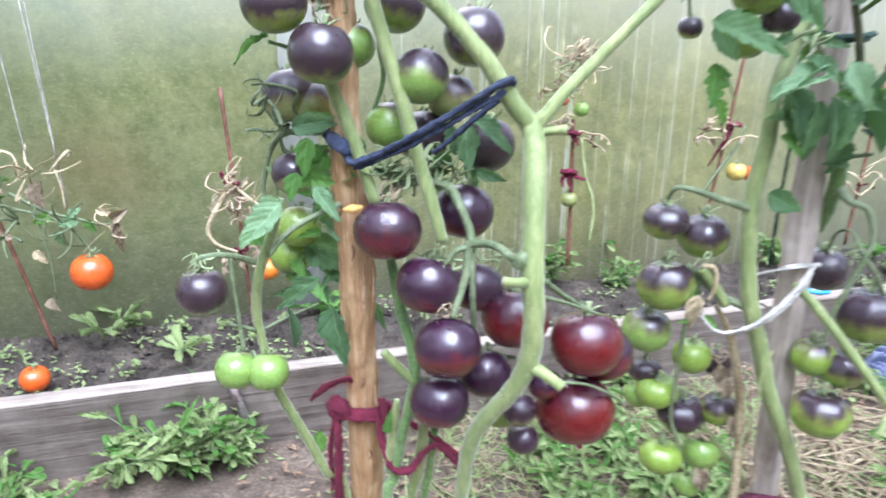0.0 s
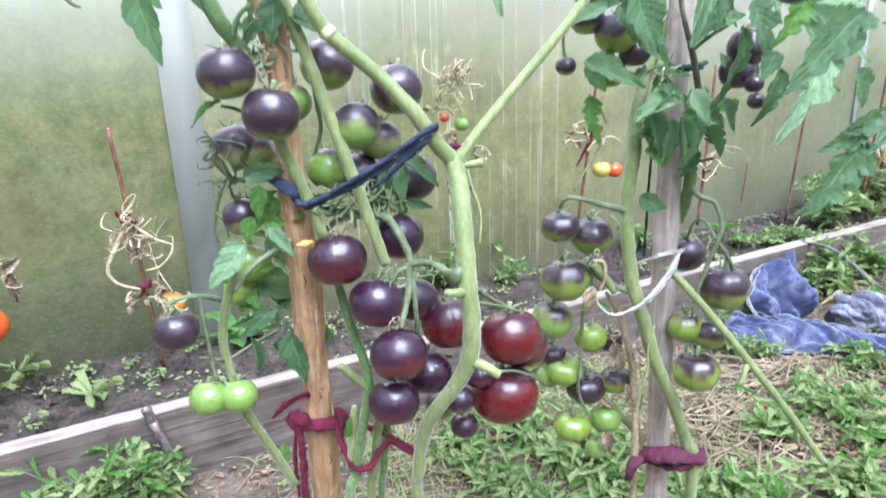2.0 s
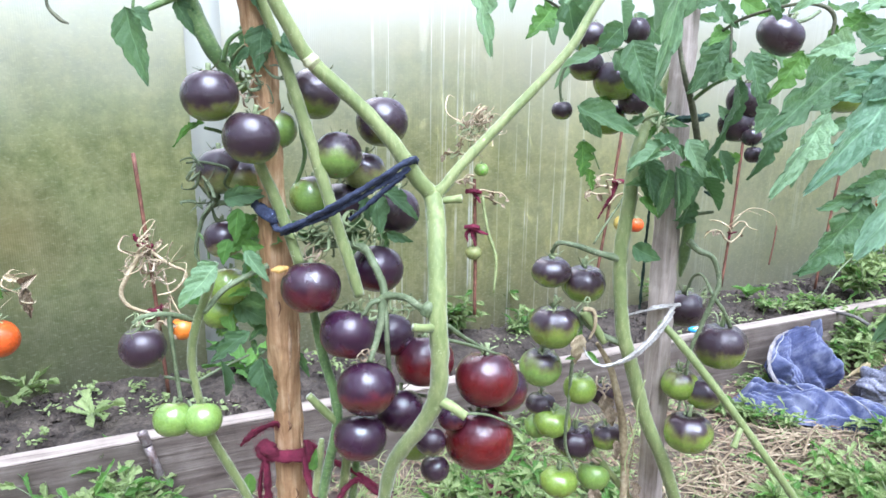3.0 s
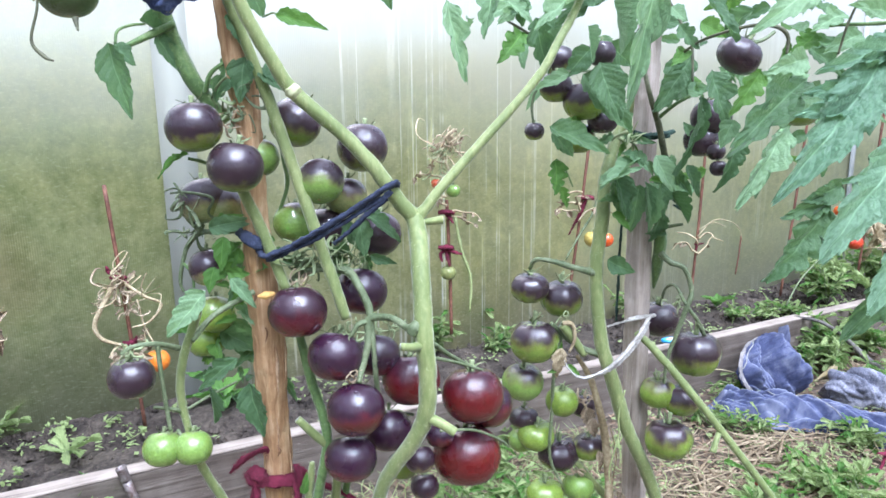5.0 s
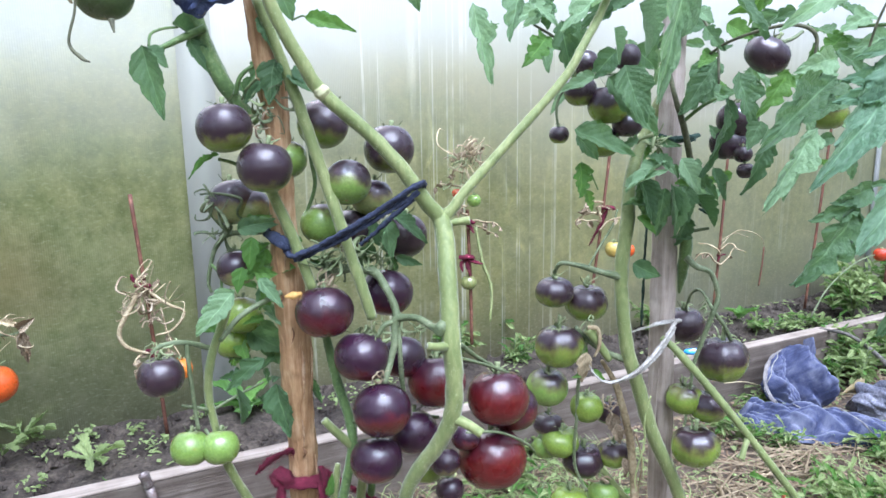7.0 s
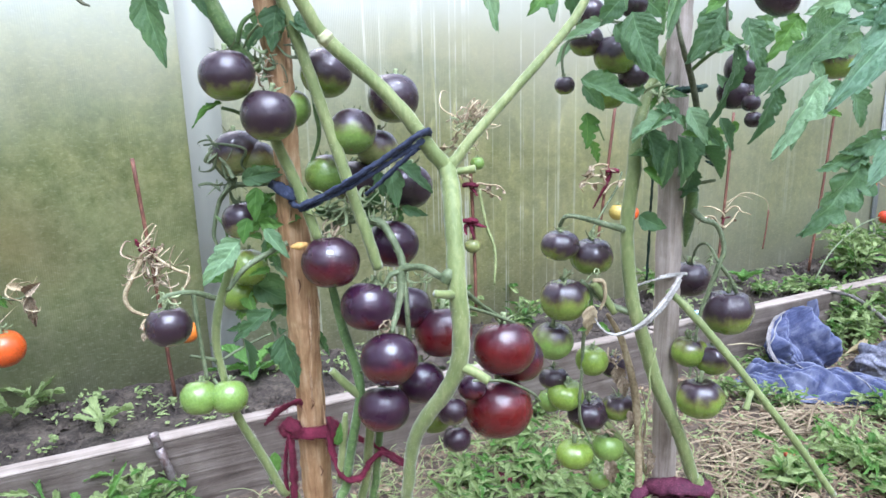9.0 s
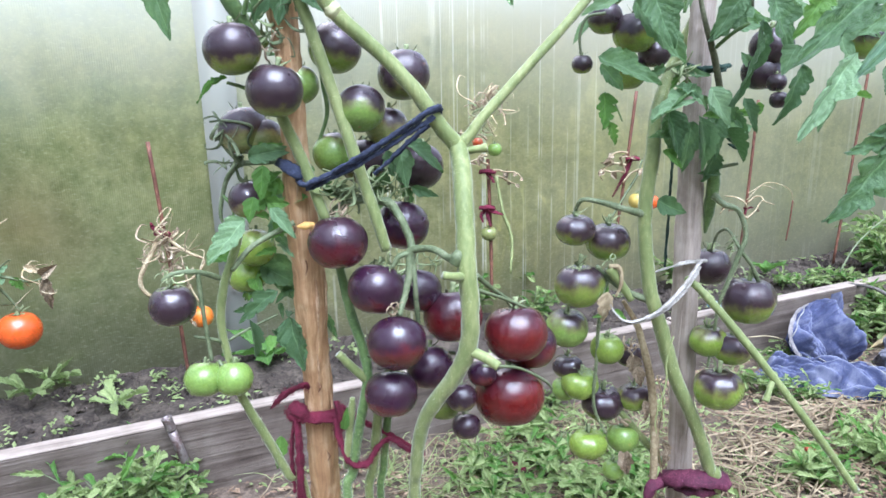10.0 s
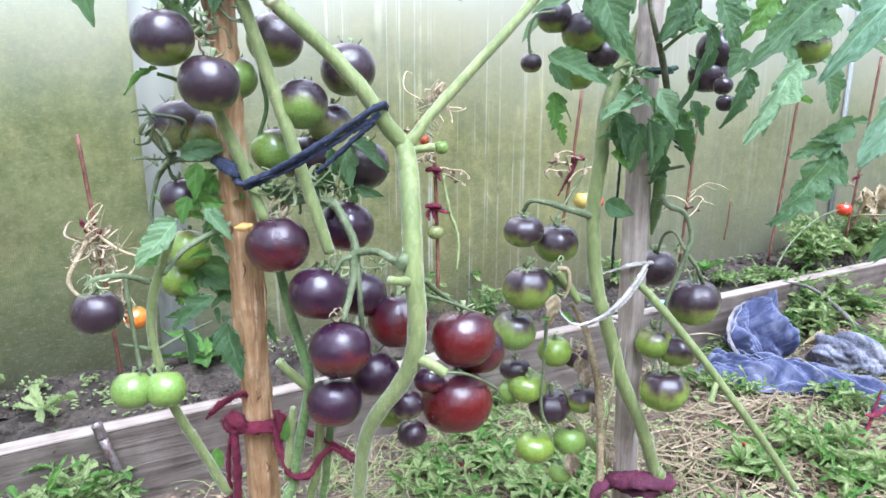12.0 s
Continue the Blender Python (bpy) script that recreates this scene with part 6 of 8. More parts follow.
rag("white_tie", [
    ([(0.4306, 0.72, 0.6572), (0.4108, 0.69, 0.6615), (0.385, 0.665, 0.6463), (0.3575, 0.655, 0.622), (0.3282, 0.65, 0.608), (0.3091, 0.655, 0.6056), (0.3001, 0.665, 0.6125), (0.2975, 0.68, 0.622)], [0.003, 0.004, 0.0045, 0.0042, 0.004, 0.0034, 0.0028, 0.002], 0.5),
    ([(0.4186, 0.7, 0.656), (0.3851, 0.67, 0.6337), (0.353, 0.66, 0.6117), (0.3198, 0.655, 0.6021)], [0.0022, 0.0028, 0.0028, 0.002], 0.5),
    ([(0.4307, 0.72, 0.6557), (0.399, 0.7, 0.6606), (0.3777, 0.71, 0.6526), (0.3634, 0.72, 0.6433)], [0.0014, 0.0017, 0.0017, 0.0012], 0.6),
    ([(0.3931, 0.72, 0.6512), (0.394, 0.712, 0.6566), (0.4079, 0.71, 0.6596), (0.4253, 0.712, 0.6597), (0.4383, 0.73, 0.6555)], [0.003, 0.0038, 0.004, 0.0038, 0.003], 0.5),
], WHITE_RAG, "off-white rag strip looped from stake to stem")
rag("green_twine", [
    ([(0.3846, 0.7, 0.9), (0.4017, 0.702, 0.8957), (0.424, 0.705, 0.8966), (0.4477, 0.725, 0.8985)], [0.003, 0.0034, 0.0034, 0.003], 0.8),
    ([(0.3863, 0.7, 0.8947), (0.4054, 0.702, 0.893), (0.4358, 0.71, 0.8936)], [0.002, 0.0028, 0.0022], 0.8),
], TWINE, "dark green twine wound round the grey stake")
rag("green_twine", [
    ([(0.3951, 0.75, 0.7941), (0.3937, 0.75, 0.7424), (0.3934, 0.75, 0.6968), (0.3927, 0.75, 0.6423)], [0.0018, 0.0022, 0.002, 0.0018], 0.8),
], TWINE, "dark green twine hanging behind the grey stake")
rag("green_twine", [
    ([(0.444, 0.722, 0.826), (0.451, 0.718, 0.813), (0.459, 0.718, 0.807), (0.468, 0.72, 0.797)], [0.0018, 0.0032, 0.0034, 0.002], 0.8),
    ([(0.449, 0.716, 0.806), (0.459, 0.714, 0.802), (0.466, 0.716, 0.808), (0.469, 0.72, 0.795)], [0.0015, 0.0028, 0.0024, 0.0016], 0.8),
], TWINE, "tangled end of dark green twine beside the stake")


def wrinkled(bm):
    for v in bm.verts:
        q = v.co * 75
        v.co += noise.noise_vector(q) * 0.0016 + Vector((0, 0, 1)) * 0.0022 * (1 - 2.5 * abs(noise.noise(Vector((q.x * 0.5, q.y, q.z * 1.5)))))
    return bm


top_rag = thing("blue_rag", (-0.1019, 0.55, 1.0439), "crumpled blue cloth tied round stems and stake", "cloth")
BLUE = mottled("blue_cloth", [(0.3, (0.03, 0.045, 0.125)), (0.55, (0.07, 0.095, 0.22)), (0.8, (0.15, 0.19, 0.35))], 40, 0.85, 300, 0.6, 0.001)
part("strip", wrinkled(tube([(-0.1271, 0.54, 1.0636), (-0.1205, 0.54, 1.04), (-0.1166, 0.545, 1.0311), (-0.0982, 0.53, 1.0377), (-0.0722, 0.52, 1.0419), (-0.0524, 0.52, 1.0536)], [0.01, 0.014, 0.012, 0.013, 0.012, 0.01], 40, 14, wobble=0.5, flat=0.6)), BLUE, top_rag)
part("strip", tube([(-0.1203, 0.54, 1.0305), (-0.1133, 0.545, 1.0224), (-0.1077, 0.54, 1.0305), (-0.1095, 0.54, 1.0448)], [0.004, 0.005, 0.006, 0.008], 12, 10, wobble=0.4, flat=0.6), BLUE, top_rag)
part("strip", tube([(-0.1151, 0.545, 1.019), (-0.1061, 0.535, 1.0251), (-0.1053, 0.53, 1.0386), (-0.1075, 0.53, 1.0526)], [0.0015, 0.0018, 0.0018, 0.0015], 8, 6), WHITE_RAG, top_rag)

# a fruit of a neighbouring plant that hangs in from above
plant_3 = thing("tomato_plant", (-0.1896, 0.5, 1.1239), "hanging end of a tomato vine with one dark green fruit", "tomato plant", "tomato plants")
tomato(plant_3, (-0.1786, 0.5, 1.0324), 0.0236, (0.06, 0.1, 0.03), 0.35, (0, 0), 0)
stem(plant_3, [(-0.179, 0.5, 1.1032), (-0.1756, 0.5, 1.0734), (-0.1761, 0.5, 1.0561)], [0.003, 0.003, 0.003], STALK, "truss_stalk")
stem(plant_3, [(-0.1883, 0.49, 1.1004), (-0.1936, 0.48, 1.0482), (-0.1948, 0.48, 1.0184), (-0.2024, 0.48, 0.9924), (-0.1944, 0.48, 0.9801), (-0.1878, 0.48, 0.9765)], [0.0013, 0.0013, 0.0012, 0.0014, 0.002, 0.0008], TWIG, "dry_tendril")
stem(plant_3, [(-0.1673, 0.478, 1.0087), (-0.1663, 0.476, 1.0041), (-0.1649, 0.474, 0.9988)], [0.003, 0.002, 0.0008], TWIG, "dry_tip")
leaflet(plant_3, (-0.2008, 0.48, 1.0481), (-0.1983, 0.48, 1.0218), 0.008, "rolled", DRY)


# more foliage in the crown of plant 2
crown = random.Random(23)
for spot, n, spread in (((0.3818, 0.76, 0.9823), 5, 0.04), ((0.4708, 0.76, 0.985), 4, 0.03), ((0.5643, 0.74, 0.965), 5, 0.035), ((0.6415, 0.74, 0.9439), 5, 0.04), ((0.451, 0.76, 0.8352), 6, 0.035), ((0.5067, 0.72, 1.035), 10, 0.07), ((0.5761, 0.7, 1.0441), 12, 0.08), ((0.3762, 0.74, 1.0571), 8, 0.06), ((0.2748, 0.72, 1.0541), 6, 0.04), ((0.4, 0.7, 0.8073), 9, 0.022), ((0.3763, 0.69, 0.8886), 9, 0.018), ((0.4374, 0.71, 0.8465), 7, 0.02), ((0.3342, 0.72, 0.9282), 6, 0.02)):
    for _ in range(n):
        p = Vector(spot) + Vector((crown.gauss(0, 1), crown.gauss(0, 0.4), crown.gauss(0, 0.8))) * spread
        d = Vector((crown.gauss(0, 0.7), crown.gauss(-0.2, 0.5), crown.uniform(-1.3, 0.1))).normalized() * crown.uniform(0.03, 0.065) * (0.62 if spread < 0.03 else 1.0)
        leaflet(plant_2, p, p + d, d.length * crown.uniform(0.38, 0.6), crown.choice(("plain", "lobed", "droop", "toothed")), crown.choice((LEAF, LEAF, PALE_LEAF, YOUNG)))

# small leaves round the stake of plant 1
for spot, n, spread, tones in (((-0.0864, 0.58, 0.7903), 9, 0.018, (YOUNG, YOUNG, PALE_LEAF)), ((-0.0775, 0.58, 0.761), 8, 0.018, (YOUNG, PALE_LEAF)), ((-0.1007, 0.62, 0.6833), 8, 0.02, (LEAF, LEAF, YOUNG)), ((-0.0827, 0.6, 0.6443), 5, 0.016, (LEAF,)), ((-0.0604, 0.6, 0.9585), 7, 0.016, (LEAF,)), ((-0.0482, 0.6, 0.8088), 5, 0.015, (LEAF, CALYX)), ((0.0437, 0.59, 0.8016), 6, 0.018, (LEAF,))):
    for _ in range(n):
        p = Vector(spot) + Vector((crown.gauss(0, 1), crown.gauss(0, 0.5), crown.gauss(0, 1))) * spread
        d = Vector((crown.gauss(0, 0.8), crown.gauss(-0.3, 0.4), crown.uniform(-1.2, 0.4))).normalized() * crown.uniform(0.018, 0.036)
        leaflet(plant_1, p, p + d, d.length * crown.uniform(0.4, 0.6), crown.choice(("plain", "lobed", "droop")), crown.choice(tones))

# thin white strings that hang before the wall
for a, b in (((-0.8882, 1.4572, 1.0007), (-0.8588, 1.4676, 0.4854)), ((-0.8677, 1.4433, 0.9999), (-0.8537, 1.4482, 0.5869)), ((-0.9384, 1.4393, 0.914), (-0.9187, 1.4463, 0.5862))):
    tagged(part("string", tube([a, Vector(a).lerp(Vector(b), 0.5), b], 0.0013, 6, 3), WHITE_RAG), "thin white string hanging before the wall", "string", "hanging strings")


# ---- the bed along the wall ----
def rod(foot, top, r=0.005):
    foot, top = Vector(foot), Vector(top)
    bm = tube([foot, foot.lerp(top, 0.5) + Vector((0.002, 0, 0)), top], r, 8, 6, wobble=0.12)
    return tagged(part("rod", bm, RUST), "thin rusty red-brown rod stuck in the bed", "rod", "rods in the bed")


def dry_plant(at, top, seed, stems=5, spread=0.06, leaves=8, label="withered brown tomato plant on a rod", tone=None):
    """A withered plant: bent stalks that droop from a rod, with shrivelled leaves."""
    rnd = random.Random(seed)
    at, top = Vector(at), Vector(top)
    root = thing("withered_plant", at, label, "plant", "withered plants")
    tips = []
    for k in range(stems):
        a = at.lerp(top, rnd.uniform(0.35, 1.0))
        pts = [a]
        d = Vector((rnd.gauss(0, 1), rnd.gauss(0, 0.5), rnd.uniform(0.1, 0.9))).normalized()
        for s in range(4):
            pts.append(pts[-1] + d * spread * rnd.uniform(0.35, 0.8))
            d = (d + Vector((rnd.gauss(0, 0.45), rnd.gauss(0, 0.35), rnd.uniform(-0.8, 0.2)))).normalized()
        part("stalk", tube(pts, [0.004, 0.0036, 0.003, 0.0024, 0.0014], 6, 5, wobble=0.35), tone or DRY, root)
        tips += pts[2:]
    for k in range(leaves):
        p = rnd.choice(tips)
        q = p + Vector((rnd.gauss(0, 0.6), rnd.gauss(0, 0.5), rnd.uniform(-1.2, 0.4))).normalized() * spread * rnd.uniform(0.25, 0.6)
        leaflet(root, p, q, spread * rnd.uniform(0.2, 0.5), rnd.choice(("rolled", "droop", "lobed")), DEAD_LEAF if not tone or rnd.random() < 0.6 else YOUNG)
    return root


def small_fruit(plant, at, r, flesh):
    return tomato(plant, at, r, flesh, 0.0, (5, 0), 2)


def knot(at, size, tails, seed, label="maroon rag knotted on a rusty rod"):
    rnd = random.Random(seed)
    at = Vector(at)
    pieces = [([at + Vector((-size, 0, 0)), at + Vector((0, -size * 0.7, 0.2 * size)), at + Vector((size, 0, -0.1 * size)), at + Vector((0, size * 0.6, 0))], [size * 0.5] * 4, 0.8)]
    for t in tails:
        q = at + Vector((t[0], -0.01, t[1]))
        mid = at.lerp(q, 0.5) + Vector((rnd.uniform(-1, 1) * size * 0.6, 0, 0))
        pieces.append(([at, mid, q], [size * 0.45, size * 0.5, size * 0.2], 0.5))
    return rag("maroon_tie", pieces, MAROON, label)


rod((-0.5, 1.5954, 0.1347), (-0.5289, 1.5851, 0.7528))
knot((-0.5192, 1.5779, 0.5333), 0.016, [(-0.02, 0.03), (0.025, -0.03)], 1)
knot((-0.502, 1.555, 0.376), 0.014, [(-0.02, -0.03), (0.02, 0.02)], 2)
d1 = dry_plant((-0.4995, 1.585, 0.1942), (-0.518, 1.5678, 0.5524), 21, 5, 0.045, 26, "withered pale tomato plant with one orange fruit on a rod")
part("stalk", tube([(-0.5232, 1.5553, 0.5195), (-0.5424, 1.5272, 0.4805), (-0.5635, 1.5197, 0.435), (-0.5511, 1.5241, 0.3979), (-0.5061, 1.5402, 0.3732)], [0.006, 0.006, 0.0055, 0.005, 0.003], 8, 5, wobble=0.25), DRY, d1)
part("stalk", tube([(-0.506, 1.5614, 0.5256), (-0.4585, 1.5571, 0.4898), (-0.4243, 1.5693, 0.4638), (-0.4525, 1.5593, 0.4249), (-0.4898, 1.546, 0.4164)], [0.004, 0.004, 0.0035, 0.003, 0.002], 8, 5, wobble=0.25), DRY, d1)
small_fruit(d1, (-0.4407, 1.5528, 0.3279), 0.0292, (0.7, 0.2, 0.02))
part("stalk", tube([(-0.4381, 1.5538, 0.3555), (-0.4664, 1.5649, 0.4115), (-0.4824, 1.5804, 0.4762)], [0.002, 0.0025, 0.003], 6, 5, wobble=0.2), DRY, d1)

for spot, n, size, seed in (((-0.5194, 1.5567, 0.5106), 26, 0.055, 31), ((-0.4934, 1.5553, 0.4564), 16, 0.045, 32), ((-0.545, 1.5369, 0.4849), 12, 0.035, 33)):
    tendrils(d1, spot, n, size, DEAD_LEAF, seed, "crumpled_leaf", 0.75)
# the plant with large orange fruit
rod((-0.9308, 1.442, 0.1493), (-1.008, 1.4145, 0.5541), 0.0045)
d2 = dry_plant((-0.9521, 1.4238, 0.2732), (-0.9455, 1.4156, 0.555), 33, 5, 0.05, 26, "half-withered tomato plant with ripe orange fruit", STALK)
small_fruit(d2, (-0.8122, 1.4418, 0.3518), 0.0464, ORANGE)
small_fruit(d2, (-0.8866, 1.2879, 0.159), 0.0318, ORANGE)
part("stalk", tube([(-0.9534, 1.4127, 0.5051), (-0.8924, 1.4132, 0.4934), (-0.844, 1.4305, 0.4635), (-0.8173, 1.44, 0.4215), (-0.8068, 1.4437, 0.3936)], [0.004, 0.004, 0.0035, 0.003, 0.002], 8, 5, wobble=0.2), STALK, d2)
part("stalk", tube([(-0.9529, 1.4129, 0.5405), (-0.8762, 1.419, 0.4972), (-0.8154, 1.43, 0.4798), (-0.7744, 1.4446, 0.4634), (-0.7453, 1.455, 0.4688)], [0.0045, 0.004, 0.0035, 0.0028, 0.0018], 8, 5, wobble=0.25), STALK, d2)
part("stalk", tube([(-0.8511, 1.4279, 0.5913), (-0.8386, 1.4218, 0.5555), (-0.8377, 1.4221, 0.5023)], [0.0022, 0.0025, 0.0022], 6, 5, wobble=0.25), DRY, d2)
part("stalk", tube([(-0.8998, 1.4106, 0.5131), (-0.8858, 1.4049, 0.4313), (-0.8809, 1.4067, 0.3779), (-0.884, 1.4056, 0.2966)], [0.0022, 0.0025, 0.0022, 0.0012], 6, 5, wobble=0.25), STALK, d2)
for a, b, wide, shape, mat in (((-0.7447, 1.4499, 0.473), (-0.7391, 1.4466, 0.3914), 0.032, "droop", DEAD_LEAF), ((-0.7509, 1.4477, 0.4761), (-0.7175, 1.4543, 0.4984), 0.03, "rolled", DEAD_LEAF), ((-0.7804, 1.4372, 0.4993), (-0.741, 1.4459, 0.4847), 0.022, "droop", DRY), ((-0.8048, 1.4338, 0.479), (-0.7871, 1.4348, 0.4476), 0.03, "lobed", YOUNG), ((-0.8154, 1.43, 0.4798), (-0.8563, 1.4101, 0.4719), 0.036, "lobed", PALE_LEAF),
                               ((-0.8357, 1.4228, 0.4867), (-0.8093, 1.4269, 0.5066), 0.03, "lobed", PALE_LEAF), ((-0.8575, 1.415, 0.4522), (-0.8515, 1.4119, 0.4166), 0.022, "droop", PALE_LEAF), ((-0.8682, 1.4112, 0.4944), (-0.8975, 1.3955, 0.4753), 0.034, "lobed", YOUNG), ((-0.8873, 1.4044, 0.3039), (-0.8762, 1.3978, 0.2697), 0.024, "rolled", DEAD_LEAF), ((-0.9094, 1.3966, 0.4139), (-0.8849, 1.3947, 0.3874), 0.026, "droop", DRY), ((-0.8716, 1.41, 0.5701), (-0.8714, 1.3995, 0.5078), 0.03, "rolled", DEAD_LEAF)):
    leaflet(d2, a, b, wide, shape, mat)
# rods and withered plants along the wall
rod((0.3136, 1.8002, 0.2656), (0.3031, 1.7965, 0.6619))
knot((0.298, 1.784, 0.6292), 0.019, [(0.025, 0.0), (0.02, -0.03)], 3)
knot((0.2976, 1.7839, 0.5291), 0.019, [(0.045, -0.02), (-0.012, -0.04), (0.01, -0.05)], 4)
d3 = dry_plant((0.3042, 1.7862, 0.5042), (0.2972, 1.7731, 0.7795), 44, 7, 0.04, 30, "withered tomato plant with pale fruit on a rod")
for spot, n, size, mat, seed in (((0.2998, 1.774, 0.8122), 26, 0.06, DEAD_LEAF, 34), ((0.2881, 1.7699, 0.7897), 22, 0.05, CALYX, 35), ((0.3214, 1.7817, 0.8343), 14, 0.045, DRY, 36)):
    tendrils(d3, spot, n, size, mat, seed, "crumpled_leaf", 0.8)
part("stalk", tube([(0.3246, 1.7829, 0.616), (0.3432, 1.7895, 0.5183), (0.371, 1.7994, 0.4329), (0.3679, 1.7983, 0.3323)], [0.004, 0.0048, 0.0048, 0.003], 8, 8, wobble=0.7), YOUNG_STALK, d3)
small_fruit(d3, (0.3198, 1.7812, 0.6897), 0.0201, LIME)
small_fruit(d3, (0.3056, 1.7973, 0.4525), 0.0225, OLIVE)
small_fruit(d3, (0.2709, 1.7638, 0.7129), 0.0145, (0.4, 0.07, 0.02))
tendrils(d3, (0.2989, 1.7631, 0.8099), 26, 0.09, DRY, 31, "curled_leaf", 0.42)
tendrils(d3, (0.2793, 1.7561, 0.7361), 12, 0.06, CALYX, 32, "curled_leaf", 0.42)
tendrils(d1, (-0.4994, 1.5531, 0.5274), 10, 0.08, DRY, 33, "curled_leaf", 0.42)
tendrils(d1, (-0.4613, 1.5667, 0.4873), 9, 0.08, DRY, 34, "curled_leaf", 0.42)
tendrils(d2, (-0.8896, 1.4142, 0.5812), 13, 0.11, DRY, 35, "curled_leaf", 0.42)
tendrils(d2, (-0.7639, 1.4484, 0.4599), 8, 0.08, DRY, 36, "curled_leaf", 0.42)
tendrils(d2, (-0.849, 1.4181, 0.4671), 8, 0.1, STALK, 37, "curled_leaf", 0.42)

rod((0.7195, 1.966, 0.3231), (0.7802, 1.9876, 0.8295))
knot((0.7705, 1.9735, 0.6291), 0.019, [(-0.06, -0.115), (-0.045, -0.085)], 5)
d4 = dry_plant((0.7258, 1.9576, 0.4166), (0.7632, 1.9603, 0.7641), 55, 5, 0.05, 14, "withered vine with small yellow fruit on a rod")
small_fruit(d4, (0.7849, 1.9468, 0.5028), 0.0279, (0.55, 0.42, 0.1))
small_fruit(d4, (0.8331, 1.9639, 0.4944), 0.0247, ORANGE)
part("stalk", tube([(0.6946, 1.9359, 0.4406), (0.738, 1.9513, 0.5071), (0.7856, 1.9683, 0.5733), (0.8033, 1.9746, 0.6246)], [0.003, 0.004, 0.004, 0.003], 8, 5, wobble=0.2), STALK, d4)

rod((1.2273, 2.1468, 0.2325), (1.2516, 2.1554, 0.7866))
knot((1.2327, 2.1381, 0.428), 0.009, [(0.02, 0.005), (-0.01, -0.02)], 6)
d5 = dry_plant((1.2379, 2.1399, 0.3558), (1.2302, 2.1266, 0.4578), 66, 4, 0.05, 4, "thin withered plant on a rod")
part("stalk", tube([(1.2252, 2.1248, 0.4583), (1.3012, 2.1519, 0.5097), (1.407, 2.1895, 0.4803), (1.4416, 2.2019, 0.4163)], [0.0018, 0.0016, 0.0014, 0.001], 6, 5), DRY, d5)
part("stalk", tube([(1.2301, 2.1266, 0.4812), (1.2897, 2.1478, 0.501), (1.3553, 2.1711, 0.4812)], [0.0015, 0.0014, 0.001], 6, 5), DRY, d5)

rod((1.6997, 2.3362, 0.1596), (1.7626, 2.3586, 0.8976))
rod((1.4984, 2.3282, 0.2592), (1.5125, 2.3333, 0.4098), 0.003)
rod((2.0805, 2.4081, 0.2063), (2.1331, 2.4268, 0.9415))
d6 = dry_plant((2.0932, 2.4126, 0.2286), (2.116, 2.4208, 0.4365), 77, 5, 0.08, 18, "withered brown plant with small red fruit on a rod")
small_fruit(d6, (1.9082, 2.3255, 0.4943), 0.0217, ORANGE)
small_fruit(d6, (1.9975, 2.3361, 0.3617), 0.0288, (0.5, 0.05, 0.015))
knot((2.0778, 2.3966, 0.4754), 0.012, [(0.02, 0.015), (-0.02, -0.01)], 7)
part("stalk", tube([(1.5838, 2.1251, 0.1893), (1.6749, 2.1788, 0.2777), (1.8454, 2.2713, 0.3482), (2.0569, 2.3785, 0.3653)], [0.003, 0.003, 0.0028, 0.002], 8, 5), STALK, d6)
for a, b, w in (((2.1269, 2.4034, 0.4391), (2.1282, 2.3827, 0.258), 0.07), ((2.2152, 2.4349, 0.4435), (2.2525, 2.4269, 0.2676), 0.08), ((2.0966, 2.3926, 0.4189), (2.2028, 2.4092, 0.3203), 0.07)):
    leaflet(d6, a, b, w, "droop", DRY)

# the pipe driven in before the board
pipe = thing("pipe", (0, 0, 0), "short rusty steel pipe driven in beside the board", "pipe")
pa, pb = Vector((-0.4553, 1.2717, 0.1986)), Vector((-0.4055, 1.2788, 0.003))
part("tube", tube([pb + (pb - pa) * 0.2, pb, pa.lerp(pb, 0.15)], [0.0095, 0.0095, 0.0095], 16, 4, wobble=0.05), PIPE, pipe)
collar = bmesh.new()
up = (pa - pb).normalized()
side = up.orthogonal().normalized()
rings = []
for s, r in ((0.0, 0.0105), (0.02, 0.0105), (0.0285, 0.0115), (0.03, 0.0105), (0.0295, 0.008), (0.01, 0.007)):
    c = pa - up * 0.026 + up * s
    rings.append([collar.verts.new(c + (Matrix.Rotation(2 * math.pi * k / 16, 3, up) @ side) * r) for k in range(16)])
for a, b in zip(rings, rings[1:]):
    for k in range(16):
        collar.faces.new((a[k], a[(k + 1) % 16], b[(k + 1) % 16], b[k]))
collar.faces.new(rings[-1])
part("collar", collar, PIPE, pipe, "flared pipe mouth")


